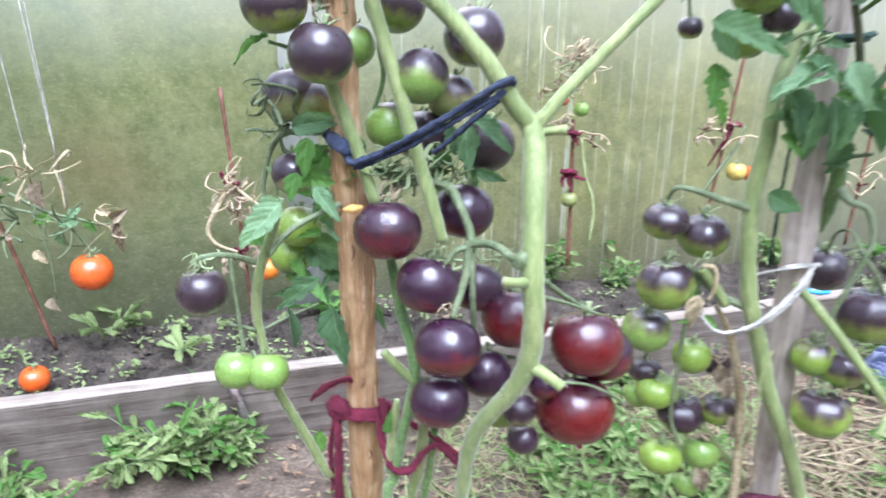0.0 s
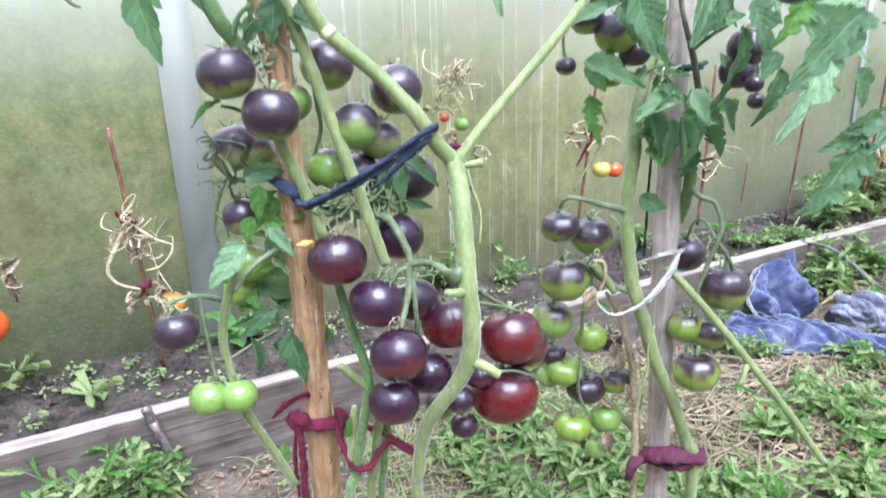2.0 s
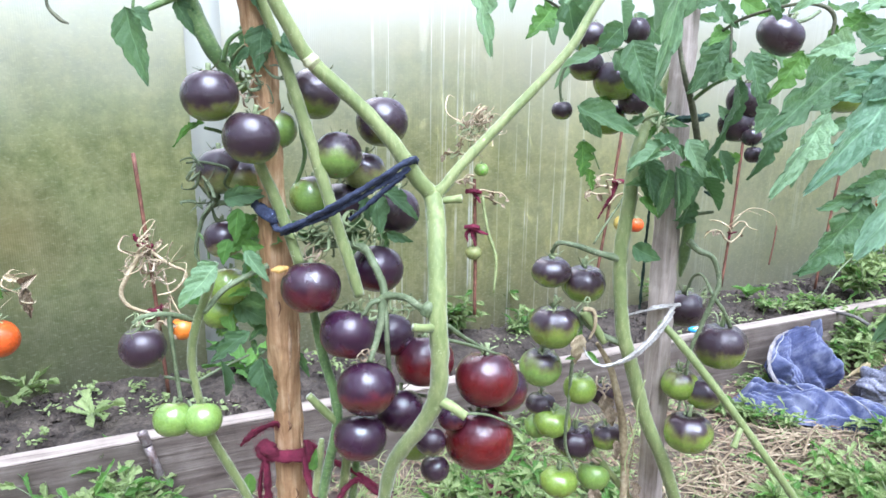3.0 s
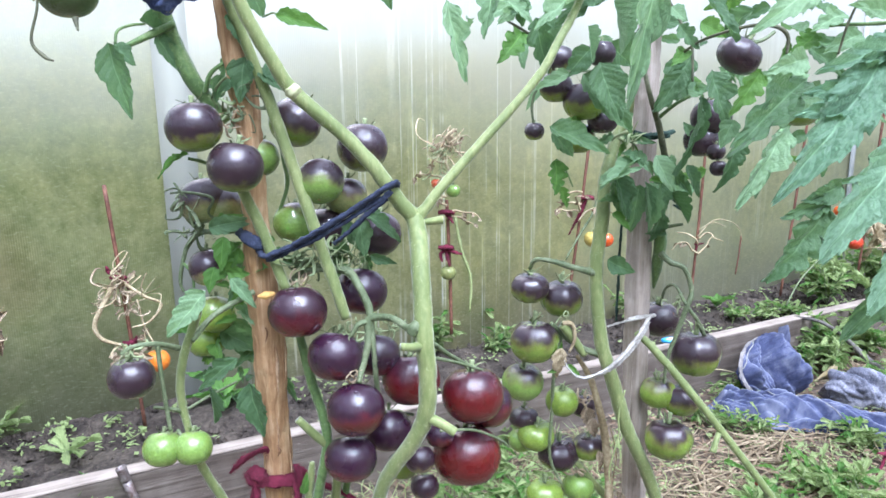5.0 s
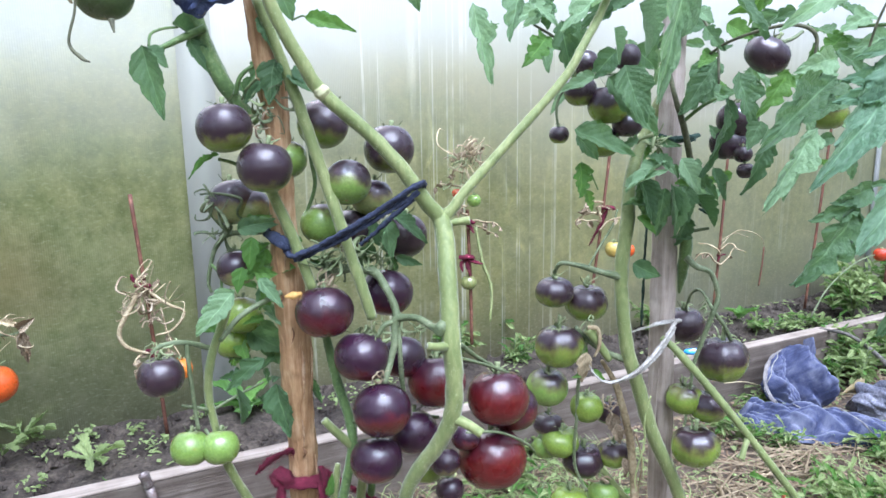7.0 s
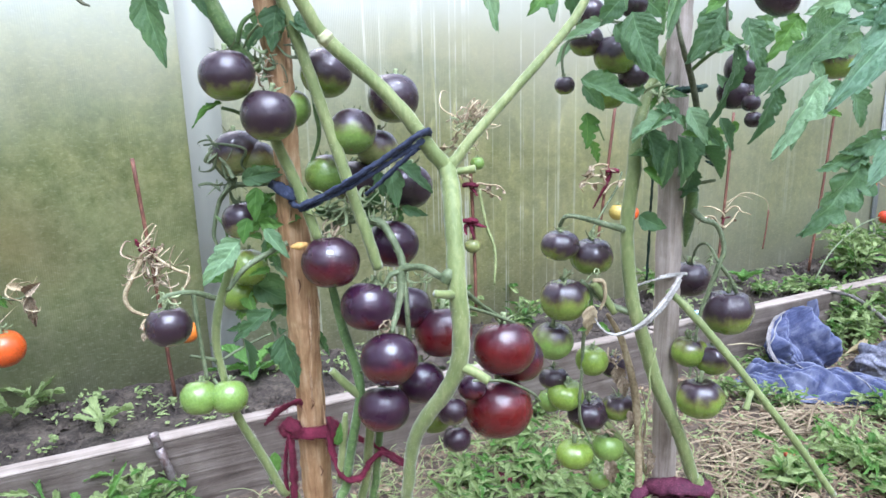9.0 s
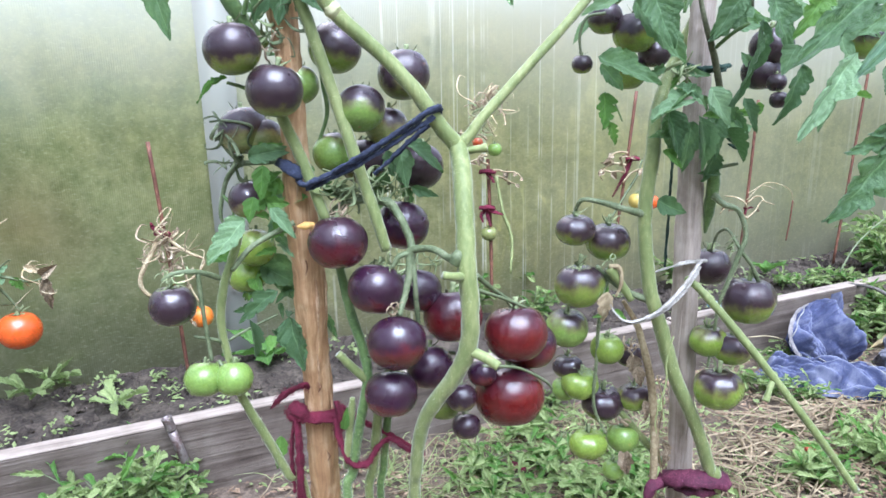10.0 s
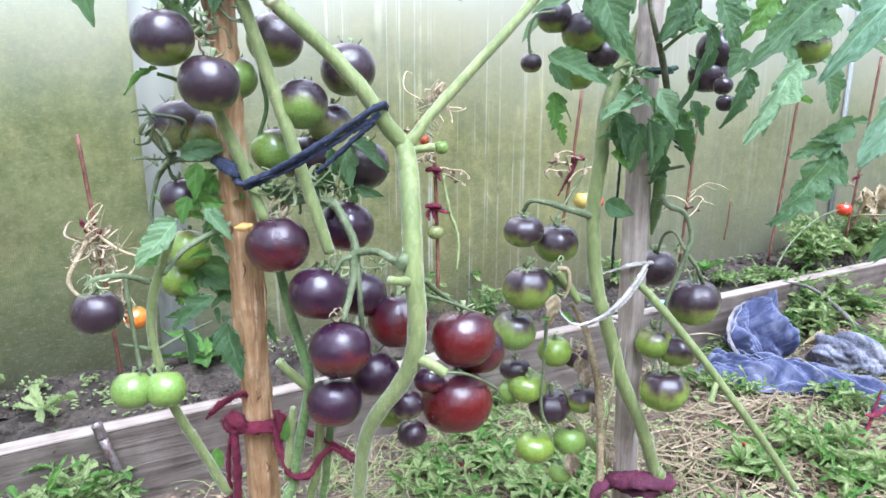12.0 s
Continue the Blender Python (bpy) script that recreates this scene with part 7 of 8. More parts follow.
# ---- weeds ----
def weed(at, seed, leaves, size, shape="weed", material=None, upright=0.5, label="young green weed with lobed leaves", wide=0.3):
    rnd = random.Random(seed)
    at = Vector(at)
    root = thing("weed", at, label, "weed", "weeds")
    if shape == "weed" and size < 0.09:
        # a low cushion of many tiny round leaves
        for k in range(leaves * 4):
            a, far = rnd.uniform(0, 6.3), size * 0.75 * math.sqrt(rnd.random())
            p = at + Vector((math.cos(a) * far, math.sin(a) * far, 0.006 + 0.5 * size * rnd.random()))
            d = Vector((rnd.gauss(0, 1), rnd.gauss(0, 1), rnd.uniform(0.1, 1.0))).normalized() * rnd.uniform(0.009, 0.017)
            leaflet(root, p, p + d, d.length * rnd.uniform(0.5, 0.8), "round", WEED, (0, -0.3, 1))
        return root
    if shape == "weed":
        shape, leaves = "blunt", max(5, leaves - 2)
    for k in range(leaves):
        a = 2.4 * k + rnd.uniform(-0.4, 0.4)
        rise = rnd.uniform(0.7, 1.9) * upright
        d = Vector((math.cos(a), math.sin(a), rise)).normalized() * size * rnd.uniform(0.6, 1.1)
        base = at + Vector((0, 0, 0.01 + 0.02 * rnd.random() * size / 0.1))
        leaflet(root, base, base + d, size * wide * rnd.uniform(0.8, 1.2), shape, material or WEED, (-0.2 * math.cos(a), -0.2 * math.sin(a), 1), rnd.uniform(-20, 20))
    return root


def bushy_weed(at, seed, shoots, height, spread, leaf, label):
    """A branching weed: several shoots, each with small lobed leaves."""
    rnd = random.Random(seed)
    at = Vector(at)
    root = thing("weed", at, label, "weed", "weeds")
    for k in range(shoots):
        a = rnd.uniform(0, 2 * math.pi)
        out = Vector((math.cos(a), math.sin(a), 0)) * spread * rnd.uniform(0.2, 1.0)
        tip = at + out + Vector((0, 0, height * rnd.uniform(0.5, 1.0)))
        mid = at + out * 0.35 + Vector((0, 0, height * 0.4))
        line = spline([at, mid, tip], [0.0022, 0.0018, 0.001], 4)
        part("stalk", tube([at, mid, tip], [0.0022, 0.0018, 0.001], 5, 4), STALK, root)
        for i in range(2, len(line)):
            for _ in range(rnd.choice((1, 1, 2))):
                p = line[i][0]
                d = Vector((rnd.gauss(0, 1), rnd.gauss(0, 1), rnd.uniform(-0.1, 1.0))).normalized() * leaf * rnd.uniform(0.6, 1.25)
                leaflet(root, p, p + d, leaf * rnd.uniform(0.3, 0.46), "blunt" if rnd.random() < 0.55 else "weed", WEED if rnd.random() < 0.75 else YOUNG, (0, -0.3, 1), rnd.uniform(-35, 35))
    return root


for spot, seed, n, size, up in (((-0.6314, 1.4535, 0.13), 1, 9, 0.1, 0.55), ((-0.863, 1.525, 0.13), 2, 8, 0.1, 0.6), ((-0.8328, 1.624, 0.13), 3, 8, 0.04, 0.6), ((-0.705, 1.6014, 0.13), 4, 8, 0.05, 0.7), ((-0.5179, 1.5459, 0.13), 5, 6, 0.05, 0.7), ((-0.7256, 1.3602, 0.13), 6, 6, 0.045, 0.3), ((-0.861, 1.6154, 0.13), 7, 8, 0.1, 0.7)):
    weed(spot, seed, n, size, "weed", None, up)
for spot, seed, n, size, up in (((-0.5883, 1.6334, 0.13), 8, 6, 0.03, 0.6), ((-0.4406, 1.6854, 0.13), 9, 5, 0.03, 0.6), ((-1.0282, 1.4156, 0.13), 10, 6, 0.05, 0.8), ((-0.1226, 1.9874, 0.13), 12, 8, 0.09, 0.8), ((-0.0768, 1.7144, 0.13), 13, 7, 0.08, 0.8), ((-0.1749, 1.7673, 0.13), 14, 6, 0.06, 0.6)):
    weed(spot, seed, n, size, "weed", None, up)
weed((-0.3238, 1.7077, 0.13), 15, 5, 0.13, "plain", YOUNG, 0.35, "broad pale green seedling in the bed", 0.5)
weed((1.411, 2.2885, 0.13), 16, 5, 0.1, "plain", YOUNG, 0.6, "broad-leaved green seedling in the bed", 0.4)
weed((1.1689, 2.2173, 0.13), 17, 6, 0.06, "weed")
for spot, seed, n, h, s, leaf in (((0.4127, 2.1635, 0.13), 21, 14, 0.14, 0.08, 0.05), ((0.2792, 2.0373, 0.13), 22, 12, 0.12, 0.1, 0.05), ((0.4748, 1.9835, 0.13), 23, 8, 0.08, 0.08, 0.04), ((1.9887, 2.4847, 0.13), 24, 16, 0.16, 0.14, 0.06), ((1.8662, 2.2882, 0.13), 25, 14, 0.18, 0.14, 0.06),
                                  ((2.2261, 2.4947, 0.13), 26, 14, 0.2, 0.16, 0.07), ((1.5251, 2.1658, 0.13), 27, 8, 0.05, 0.08, 0.035), ((1.407, 2.1829, 0.13), 28, 8, 0.05, 0.08, 0.035), ((1.0489, 2.2347, 0.13), 29, 8, 0.1, 0.08, 0.045), ((1.6634, 2.18, 0.13), 30, 10, 0.06, 0.1, 0.04)):
    bushy_weed(spot, seed, n, h, s, leaf, "branching green weed in the bed")
for spot, seed, n, size, up in (((2.0281, 2.4771, 0.13), 71, 9, 0.15, 0.9), ((2.0882, 2.3372, 0.13), 72, 10, 0.15, 0.9), ((1.8403, 2.3733, 0.13), 73, 8, 0.1, 0.8), ((2.2873, 2.4394, 0.13), 74, 9, 0.16, 1.0), ((1.9013, 2.2061, 0.13), 75, 8, 0.08, 0.7)):
    weed(spot, seed, n, size, "weed", None, up, "large leafy green weed in the bed")
for spot, seed, n, h, s, leaf in ((bed(1.52, -0.05, 0), 81, 5, 0.1, 0.06, 0.045), (bed(1.62, -0.06, 0), 82, 6, 0.12, 0.08, 0.055), (bed(1.76, -0.05, 0), 83, 12, 0.15, 0.09, 0.06), (bed(1.92, -0.07, 0), 84, 12, 0.18, 0.1, 0.065), (bed(1.68, -0.12, 0), 85, 6, 0.16, 0.08, 0.05)):
    bushy_weed(spot, seed, n, h, s, leaf, "upright green weed between board and jacket")
for spot, seed, n, h, s, leaf in (((1.07, 1.6, 0), 86, 9, 0.07, 0.06, 0.035), ((1.14, 1.555, 0), 87, 8, 0.06, 0.06, 0.032), ((1.02, 1.66, 0), 88, 6, 0.06, 0.05, 0.032)):
    bushy_weed(spot, seed, n, h, s, leaf, "low green weed growing beside the jacket")
# weeds before the board
for spot, seed, n, h, s, leaf in (((-0.5281, 1.1827, 0), 41, 22, 0.15, 0.15, 0.055), ((-0.4324, 1.2169, 0), 42, 10, 0.1, 0.09, 0.045), ((-0.6633, 1.1656, 0), 43, 7, 0.1, 0.1, 0.05), ((-0.8389, 1.0685, 0), 44, 10, 0.08, 0.08, 0.05), ((-0.7396, 0.9819, 0), 45, 12, 0.1, 0.1, 0.05)):
    bushy_weed(spot, seed, n, h, s, leaf, "bushy green weed at the foot of the board")
for spot, seed, n, h, s, leaf in (((0.2032, 1.2999, -0), 51, 7, 0.06, 0.1, 0.04), ((0.3625, 1.3044, -0), 52, 10, 0.07, 0.13, 0.045), ((0.3676, 1.458, 0), 53, 7, 0.07, 0.12, 0.045), ((0.5205, 1.2021, 0), 54, 14, 0.06, 0.1, 0.04), ((1.3769, 1.4421, 0), 55, 12, 0.06, 0.1, 0.045),
                                  ((1.1411, 1.2745, 0), 56, 14, 0.07, 0.12, 0.05), ((1.161, 1.1283, 0), 57, 16, 0.08, 0.12, 0.05), ((0.9375, 1.2067, 0), 58, 12, 0.06, 0.1, 0.05), ((1.2183, 1.7611, 0), 59, 12, 0.06, 0.1, 0.04), ((0.5566, 1.2815, 0), 60, 12, 0.06, 0.1, 0.04),
                                  ((1.6483, 1.6965, 0.02), 61, 10, 0.12, 0.1, 0.05), ((1.6048, 2.03, 0.05), 62, 8, 0.12, 0.06, 0.05), ((0.757, 0.984, 0), 63, 16, 0.07, 0.12, 0.05), ((0.9848, 0.9955, 0), 64, 14, 0.07, 0.12, 0.05), ((0.5018, 1.0643, 0), 65, 14, 0.06, 0.12, 0.05), ((0.3027, 1.0486, 0), 66, 12, 0.05, 0.12, 0.04), ((0.4442, 1.6004, 0), 67, 5, 0.07, 0.1, 0.045)):
    bushy_weed(spot, seed, n, h, s, leaf, "low green weed growing on the path")


for spot, seed, n, h, s, leaf in (((0.27, 1.12, 0), 91, 8, 0.05, 0.1, 0.045), ((0.42, 1.17, 0), 92, 8, 0.06, 0.1, 0.05), ((0.22, 1.22, 0), 95, 8, 0.06, 0.09, 0.045), ((0.66, 1.02, 0), 96, 7, 0.05, 0.1, 0.05)):
    bushy_weed(spot, seed, n, h, s, leaf, "low spreading green weed on the trodden path")


MULCH = mottled("mulch", [(0.25, (0.08, 0.05, 0.03)), (0.5, (0.2, 0.13, 0.08)), (0.8, (0.4, 0.3, 0.19))], 12, 0.9, 90)


def litter(name, count, spread, maker, material, label, category, seed):
    """Many loose small pieces on the ground, as one object."""
    rnd = random.Random(seed)
    verts, faces = [], []
    for _ in range(count):
        maker(rnd, spread(rnd), verts, faces)
    me = bpy.data.meshes.new(name)
    me.from_pydata(verts, [], faces)
    me.uv_layers.new(name="UVMap")
    me.materials.append(material)
    return tagged(new(name, me), label, category, kind="stuff")


def ground_height(x, y):
    near = max(0.0, 1 - math.hypot(x - 0.5, y - 1) / 3)
    return near * (0.022 * noise.noise(Vector((x * 3, y * 3, 0))) + 0.012 * noise.noise(Vector((x * 11, y * 11, 2)))) - 0.004


def on_path(rnd):
    while True:
        u, v = rnd.uniform(-0.9, 2.3), rnd.uniform(-1.1, -0.01)
        thick = 0.25 + 0.75 * (1 / (1 + math.exp(-(u - 0.35) * 5)))
        if rnd.random() < thick * (0.5 + 1.4 * noise.noise(Vector((u * 2.4, v * 2.4, 8)))):
            p = bed(u, v, 0)
            return Vector((p.x, p.y, ground_height(p.x, p.y) + rnd.uniform(0.004, 0.02)))


def blade(lo, hi, w):
    def make(rnd, p, verts, faces):
        a = rnd.gauss(0.4, 0.9)
        ln = rnd.uniform(lo, hi)
        d = Vector((math.cos(a), math.sin(a), rnd.gauss(0, 0.09))) * ln
        bend = Vector((-math.sin(a), math.cos(a), 0)) * ln * rnd.gauss(0, 0.12) + Vector((0, 0, ln * rnd.uniform(0, 0.08)))
        s = Vector((-math.sin(a), math.cos(a), 0.0)) * w * rnd.uniform(0.6, 1.3)
        hgt = Vector((0, 0, w * 0.8))
        n = len(verts)
        for q in (p - d / 2, p + bend, p + d / 2):
            verts.extend((q - s, q + hgt, q + s))
        for k in (0, 3):
            faces.append((n + k, n + k + 1, n + k + 4, n + k + 3))
            faces.append((n + k + 1, n + k + 2, n + k + 5, n + k + 4))
    return make


def flake(rnd, p, verts, faces):
    a, s = rnd.uniform(0, 6.3), rnd.uniform(0.004, 0.013)
    d = Vector((math.cos(a), math.sin(a), rnd.gauss(0, 0.25))) * s
    w = Vector((-math.sin(a), math.cos(a), rnd.gauss(0, 0.3))) * s * rnd.uniform(0.25, 0.6)
    n = len(verts)
    verts.extend((p - d, p + w, p + d, p - w, p + Vector((0, 0, s * 0.3))))
    faces.extend(((n, n + 1, n + 4), (n + 1, n + 2, n + 4), (n + 2, n + 3, n + 4), (n + 3, n, n + 4)))


litter("straw", 900, on_path, blade(0.04, 0.2, 0.0013), STRAW, "loose dry straw strewn over the path", "straw", 71)
STALKS = [Vector((1.1565, 1.5006, 0.012)), Vector((1.0215, 1.4251, 0.012)), Vector((0.8857, 1.318, 0.012)), Vector((0.7763, 1.189, 0.012))]
litter("straw_stalks", 110, lambda rnd: rnd.choice(STALKS) + Vector((rnd.gauss(0, 0.06), rnd.gauss(0, 0.035), rnd.uniform(0, 0.012))), blade(0.08, 0.24, 0.0026), STRAW, "thick broken straw stalks heaped on the path", "straw", 78)


def grass_tuft(lo, hi, w):
    """A few curved upright blades from one foot."""
    def make(rnd, p, verts, faces):
        for _ in range(rnd.choice((2, 3, 4))):
            a, ln = rnd.uniform(0, 6.3), rnd.uniform(lo, hi)
            out = Vector((math.cos(a), math.sin(a), 0)) * ln
            s = Vector((-math.sin(a), math.cos(a), 0)) * w * rnd.uniform(0.7, 1.4)
            lift, sag, curl = rnd.uniform(0.3, 0.85), rnd.uniform(0.3, 1.1), rnd.gauss(0, 0.22)
            n = len(verts)
            for k in range(5):
                f = k / 4
                q = p + out * f * (0.35 + 0.65 * f) + s.normalized() * ln * curl * math.sin(f * 3.2) + Vector((0, 0, ln * (lift * f - sag * lift * f * f * 0.8)))
                wide = s * (1 - f) ** 0.6 + s * 0.05
                verts.extend((q - wide, q + wide))
            for k in range(4):
                faces.append((n + 2 * k, n + 2 * k + 1, n + 2 * k + 3, n + 2 * k + 2))
    return make


def green_patch(rnd):
    while True:
        p = on_path(rnd)
        if noise.noise(Vector((p.x * 3.1, p.y * 3.1, 21))) > -0.05 or (p.x < 0.5 and rnd.random() < 0.5):
            return p


def grass_by_plants(rnd):
    p = bed(rnd.uniform(-0.1, 0.75), -rnd.uniform(0.03, 0.6), 0)
    return Vector((p.x, p.y, ground_height(p.x, p.y) + 0.003))


litter("fine_grass", 380, green_patch, grass_tuft(0.03, 0.1, 0.0014), GRASS, "thin green grass blades among the straw", "grass", 77)
litter("fine_grass", 260, grass_by_plants, grass_tuft(0.035, 0.12, 0.0016), GRASS, "tufts of thin green grass round the plants' feet", "grass", 79)
litter("dry_grass_blades", 260, grass_by_plants, grass_tuft(0.04, 0.11, 0.0012), STRAW, "dry yellow grass blades round the plants' feet", "grass", 80)
litter("dead_leaves", 9000, on_path, flake, MULCH, "crumbled brown dead leaves on the path", "leaf litter", 72)
litter("small_weeds", 4200, on_path, flake, WEED, "tiny green seedlings covering the path", "seedlings", 73)


def in_bed(rnd):
    while True:
        u, v = rnd.uniform(-1.0, 2.4), rnd.uniform(0.05, 0.44)
        if noise.noise(Vector((u * 4, v * 6, 3))) > 0.12:
            return bed(u, v, 0.13 + rnd.uniform(0, 0.012))


def clod(rnd, p, verts, faces):
    s = rnd.uniform(0.004, 0.013)
    n = len(verts)
    ring = [p + Vector((math.cos(k * 1.26) * s * rnd.uniform(0.7, 1.2), math.sin(k * 1.26) * s * rnd.uniform(0.7, 1.2), -0.004)) for k in range(5)]
    verts.extend(ring + [p + Vector((rnd.gauss(0, 0.2) * s, rnd.gauss(0, 0.2) * s, s * rnd.uniform(0.5, 1)))])
    faces.extend((n + k, n + (k + 1) % 5, n + 5) for k in range(5))


litter("bed_seedlings", 900, in_bed, flake, WEED, "tiny green seedlings in the bed's soil", "seedlings", 74)
litter("soil_clods", 2500, lambda rnd: bed(rnd.uniform(-1.2, 2.6), rnd.uniform(0.04, 0.45), 0.128), clod, SOIL, "small dark clods on the bed's soil", "soil", 75)


# ---- cast-off clothing ----
def crease(p, seed):
    """Billowing noise: rounded folds with sharp valleys between them."""
    q = Vector(p)
    return 2.4 * abs(noise.noise(q + Vector((seed, 0, 0)))) + 0.9 * abs(noise.noise(q * 2.3 + Vector((0, seed, 0))))


coat = thing("jacket", bed(1.3, -0.3, 0), "crumpled blue denim jacket thrown down against the board", "clothing")


def along_edge(points, j):
    line = spline(points, 0.0, 8)
    k = j * (len(line) - 1)
    i = min(int(k), len(line) - 2)
    return line[i][0].lerp(line[i + 1][0], k - i)


LEFT_EDGE = [(1.224, 1.721, 0.05), (1.195, 1.732, 0.096), (1.213, 1.781, 0.126), (1.265, 1.842, 0.155), (1.328, 1.885, 0.168)]
RIGHT_EDGE = [(1.435, 1.815, 0.005), (1.462, 1.846, 0.02), (1.468, 1.894, 0.062), (1.486, 1.937, 0.11), (1.483, 1.97, 0.172)]
OUT = BED.to_3x3() @ Vector((0.1, -0.85, 0.5))


def soft(x):
    x = max(0.0, min(1.0, x))
    return x * x * (3 - 2 * x)


def panel_place(i, j):
    # a panel of the jacket that stands against the board; one layer folds over the other along a slanting crease
    p = along_edge(LEFT_EDGE, j).lerp(along_edge(RIGHT_EDGE, j), i)
    p.z -= (1 - j) ** 2 * 0.03 * math.sin(math.pi * i)
    over = (i - 0.28) * 0.72 + (j - 0.9) * 0.6 + 0.035 * noise.noise(Vector((i * 4, j * 4, 2)))
    layer = 0.03 * math.exp(-((over + 0.05) / 0.06) ** 2) - 0.045 * soft(over / 0.045 + 0.4)
    belly = 0.035 * math.sin(math.pi * i) ** 0.7 * math.sin(math.pi * min(1, 0.2 + 0.8 * j))
    long_fold = 0.06 * (crease((i * 2.9 + 1.4 * j, 0.5 * j, 0.5), 3.0) - 0.8)
    small = 0.022 * (crease((i * 5.0 + 2.5 * j, j * 2.2, 1.5), 6.0) - 0.8) + 0.005 * crease((i * 12.0 - 3.0 * j, j * 6.0, 2.5), 2.0)
    edge = soft(min(i, 1 - i) * 9)
    return p + OUT * (layer * edge + belly + (long_fold + small) * (0.4 + 0.6 * edge))


part("panel", grid(160, 140, panel_place), DENIM, coat)
seam = [panel_place(0.035, 0.04 + k / 13) + OUT * 0.003 for k in range(12)]
part("seam", tube(seam, [0.0018] * 12, 8, 6, wobble=0.4, flat=0.5), HEM, coat, "pale stitched hem")
facing = [along_edge(LEFT_EDGE, k / 10) + OUT * 0.004 + Vector((-0.004, -0.004, 0)) for k in range(11)]
part("facing", tube(facing, [0.003, 0.007, 0.009, 0.008, 0.006, 0.007, 0.008, 0.006, 0.005, 0.003, 0.002], 16, 6, wobble=0.5, flat=0.4), FACING, coat, "faded grey-beige facing along the hem")


def drape(name, low, high, rise, folds, seed, material, label="", upright=0.0, seams=()):
    """A spread of cloth between a low and a high edge, with rounded folds that run along it."""
    def place(i, j):
        p = along_edge(low, i).lerp(along_edge(high, i), j)
        n = noise.noise(Vector((i * 2.3, j * 1.3, seed)))
        across = (1 - upright) * j + upright * i * 2.2
        ridge = abs(math.sin(math.pi * folds * (across + 0.3 * n) + seed)) ** 1.2
        rim = soft(min(i, 1 - i) * 7 + 0.1) * soft((1 - j) * 5 + 0.25) * soft(j * 6 + 0.1)
        h = 0.2 * math.sin(math.pi * min(1.0, 0.1 + j * 0.85)) + max(0.25, 0.9 + 1.1 * n) * ridge * rim
        h += rim * (0.85 * crease((i * 4 + 3.5 * j, j * 1.6 - i, seed), seed) + 0.16 * crease((i * 15 - 4 * j, j * 9, seed), seed + 3))
        edge = 0.012 * noise.noise(Vector((i * 9, j * 3, seed + 5))) * (1 - rim)
        return Vector((p.x + edge, p.y + edge, max(0.004, p.z + rise * h)))
    ob = part(name, grid(190, 90, place), material, coat, label)
    for line in seams:
        pts = [place(*q) + Vector((0, -0.001, 0.0025)) for q in line]
        part("seam", tube(pts, [0.0017] * len(pts), 8, 5, wobble=0.4, flat=0.5), HEM, coat, "pale stitched seam")
    return ob


drape("body", [(1.073, 1.712, 0.004), (1.106, 1.662, 0.004), (1.158, 1.614, 0.004), (1.225, 1.567, 0.004), (1.29, 1.545, 0.004), (1.36, 1.49, 0.004), (1.43, 1.42, 0.004), (1.525, 1.36, 0.004)],
      [(1.1, 1.75, 0.006), (1.15, 1.75, 0.008), (1.195, 1.735, 0.024), (1.25, 1.69, 0.034), (1.34, 1.665, 0.034), (1.41, 1.61, 0.034), (1.48, 1.548, 0.034), (1.566, 1.49, 0.03)], 0.03, 1.7, 1.7, DENIM, "",
      0.0, ([(0.42 + 0.045 * k, 0.86 - 0.085 * k) for k in range(9)],))
lump = tube([(1.45, 1.7, 0.045), (1.49, 1.69, 0.06), (1.54, 1.67, 0.068), (1.59, 1.64, 0.06), (1.635, 1.6, 0.04)], [0.025, 0.05, 0.06, 0.055, 0.03], 90, 26, flat=0.85)
lump.normal_update()
shift = {v: v.normal * (0.016 * (crease((v.co.x * 30 + v.co.y * 16, v.co.y * 7, v.co.z * 16), 4.4) - 0.8) + 0.002 * (crease((v.co.x * 60, v.co.y * 40 + v.co.x * 20, v.co.z * 70), 1.2) - 0.8)) for v in lump.verts}
for v, d in shift.items():
    v.co += d
    v.co.z = max(v.co.z, 0.004)
part("lining", lump, GREY_CLOTH, coat, "faded grey-blue lining turned outwards")
cane = thing("cane", bed(1.4, 0.05, 0.17), "dry grey branch lying over the board's edge", "branch")
part("branch", tube([(1.5653, 2.0442, 0.1725), (1.6144, 1.9768, 0.1749), (1.6864, 1.9493, 0.1258), (1.6649, 1.7825, 0.098), (1.6877, 1.6844, 0.0694)], [0.005, 0.006, 0.007, 0.01, 0.011], 10, 8, wobble=0.3), OLD_BRANCH, cane)

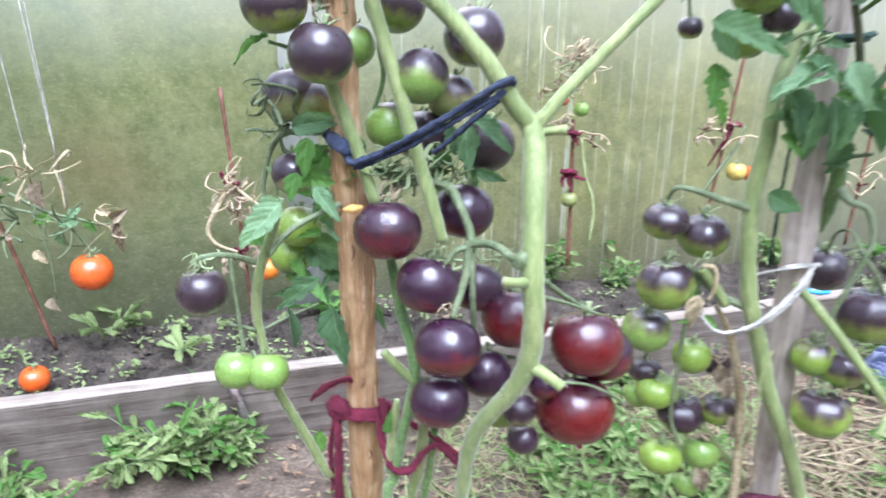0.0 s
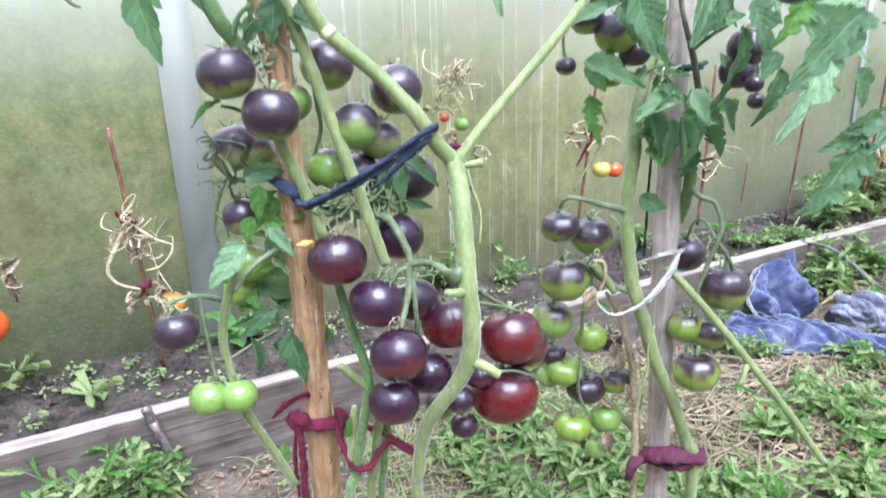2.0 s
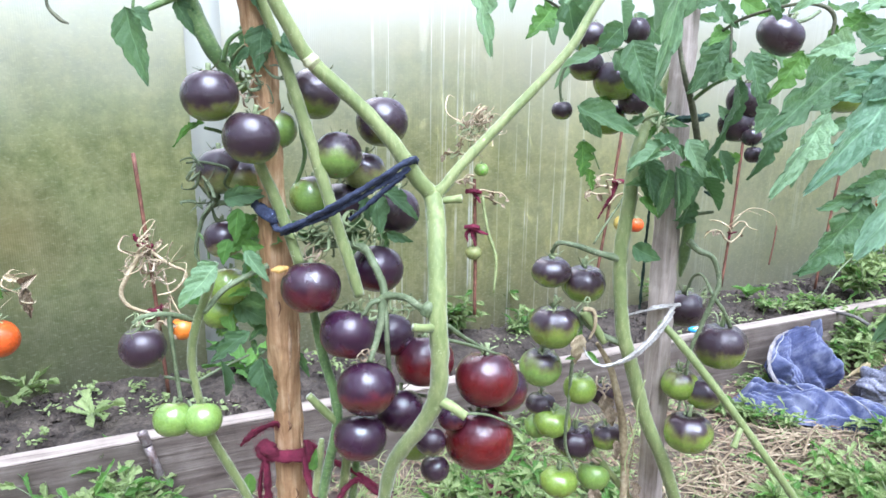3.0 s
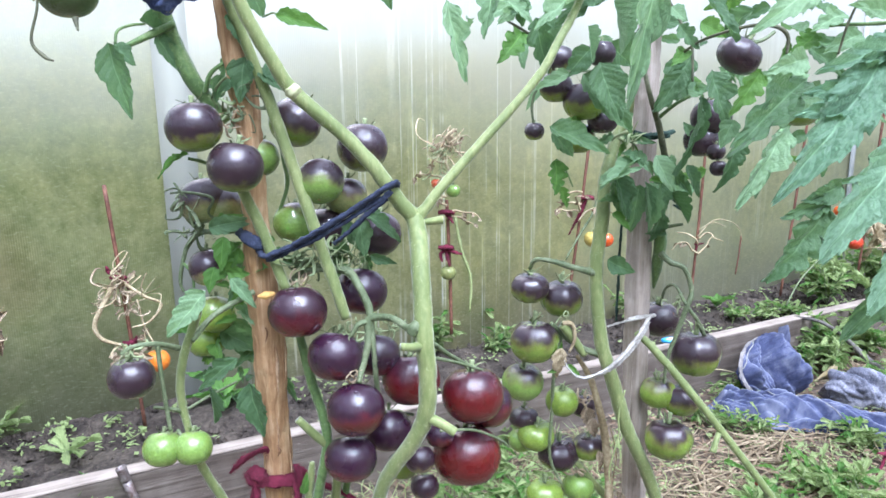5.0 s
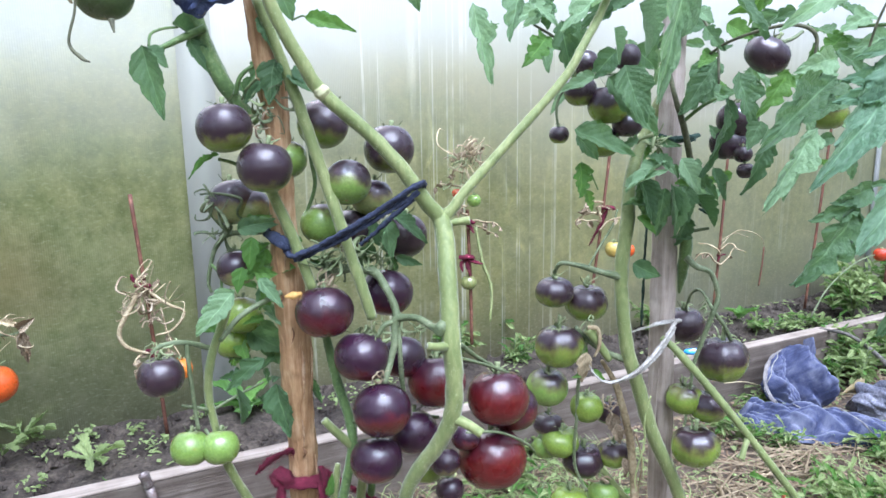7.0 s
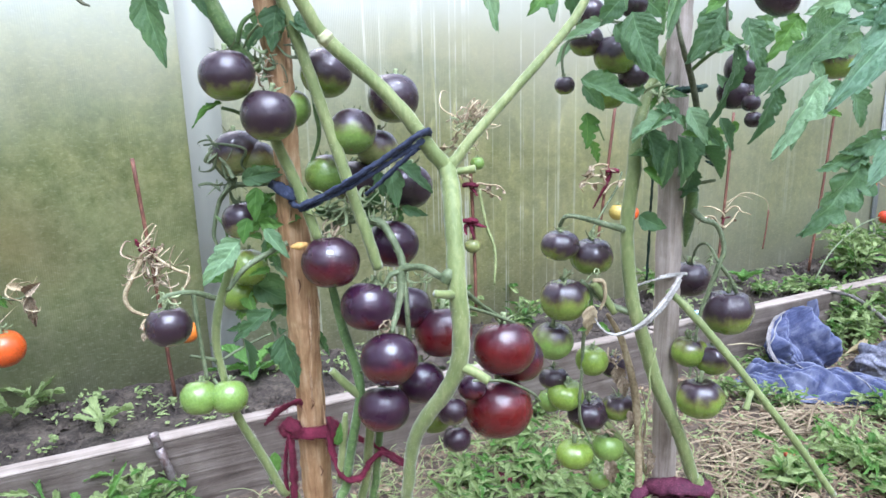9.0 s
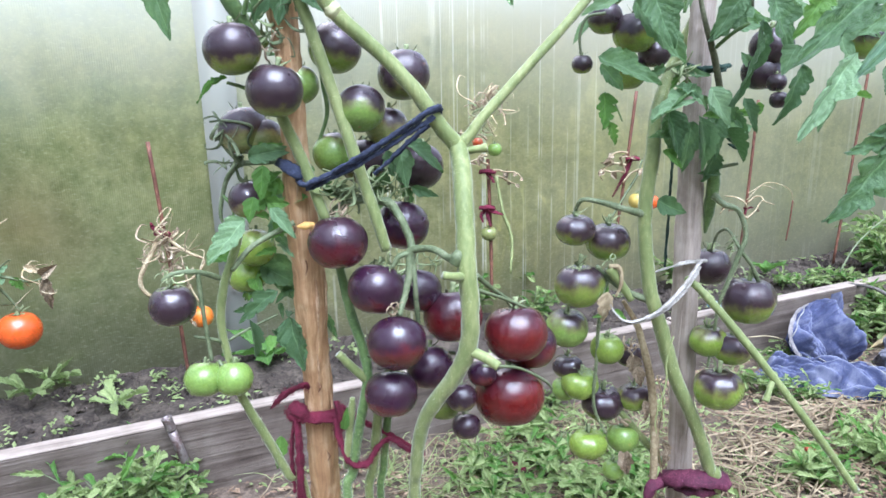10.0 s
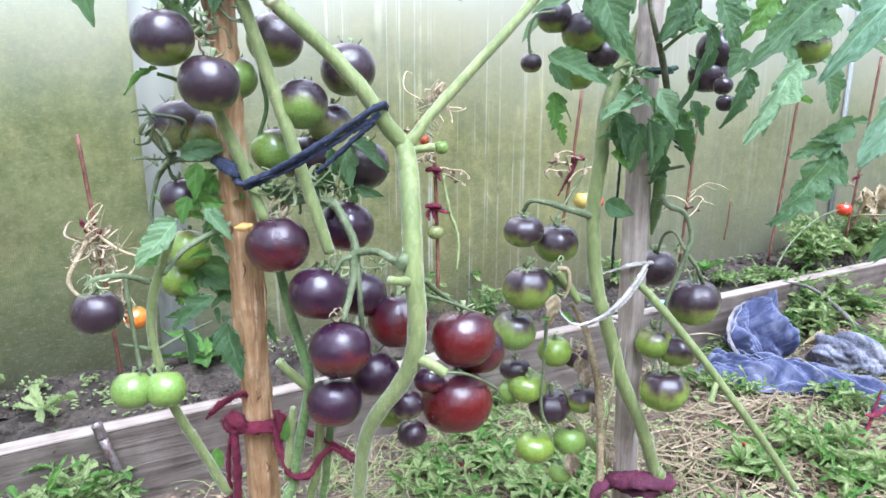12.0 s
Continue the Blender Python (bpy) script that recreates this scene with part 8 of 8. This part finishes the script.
for way in ([(1.111, 1.828, 0.088), (1.197, 1.858, 0.075), (1.287, 1.885, 0.04)], [(1.162, 1.846, 0.03), (1.219, 1.864, 0.024), (1.286, 1.885, 0.016)]):
    tagged(part("straw_stalk", tube(way, [0.0014, 0.0019, 0.0015], 6, 6, wobble=0.3), STRAW_PALE), "long pale straw stalk leaning on the board", "straw", "straw stalks")
leaf_scrap = thing("fallen_leaf", (1.5, 1.79, 0.05), "yellowed fallen leaf beside the jacket", "leaf")
leaflet(leaf_scrap, (1.53, 1.775, 0.055), (1.45, 1.74, 0.075), 0.03, "rolled", STRAW_PALE, (0, -0.5, 1), 0)


# ---- scraps ----
rag("maroon_tie", [
    ([(1.4009, 1.37, 0.0994), (1.3717, 1.349, 0.0566), (1.3404, 1.3272, 0.0154), (1.3007, 1.3025, -0.0068)], [0.006, 0.012, 0.009, 0.005], 0.6),
    ([(1.4236, 1.3675, 0.0512), (1.366, 1.3364, 0.0478), (1.3186, 1.3195, 0.0604)], [0.008, 0.012, 0.004], 0.6),
], MAROON, "maroon rag tied low by the path")
rag("maroon_scrap", [([(0.2943, 1.3322, 0.01), (0.3052, 1.2978, 0.02), (0.3237, 1.2977, 0.01)], [0.006, 0.013, 0.005], 0.5)], MAROON, "maroon scrap lying on the path", "scrap")
rag("red_scrap", [([(0.9983, 1.3335, 0.012), (0.9943, 1.3039, 0.02), (1.0163, 1.3092, 0.012)], [0.006, 0.011, 0.006], 0.6)], mottled("red_peel", [(0.3, (0.45, 0.05, 0.03)), (0.7, (0.65, 0.14, 0.08))], 60, 0.4), "piece of red tomato peel on the path", "peel")
lid = thing("plastic_lid", (0.9994, 1.8109, 0.201), "small light-blue plastic lid by the board", "lid")
lid_at = Vector((0.9868, 1.7852, 0.2073))
part("rim", tube([lid_at + Vector((0.028 * math.cos(k * math.pi / 4), 0.012 * math.sin(k * math.pi / 4), 0.006)) for k in range(9)], 0.006, 8, 4), mottled("blue_plastic", [(0.3, (0.03, 0.25, 0.55)), (0.7, (0.06, 0.33, 0.65))], 30, 0.3), lid)
part("disc", tube([lid_at + Vector((-0.027, 0, 0.004)), lid_at + Vector((0, 0, 0.004)), lid_at + Vector((0.027, 0, 0.004))], [0.004, 0.012, 0.004], 12, 6, flat=0.5), mottled("white_plastic", [(0.3, (0.7, 0.7, 0.68)), (0.7, (0.8, 0.8, 0.78))], 30, 0.4), lid)
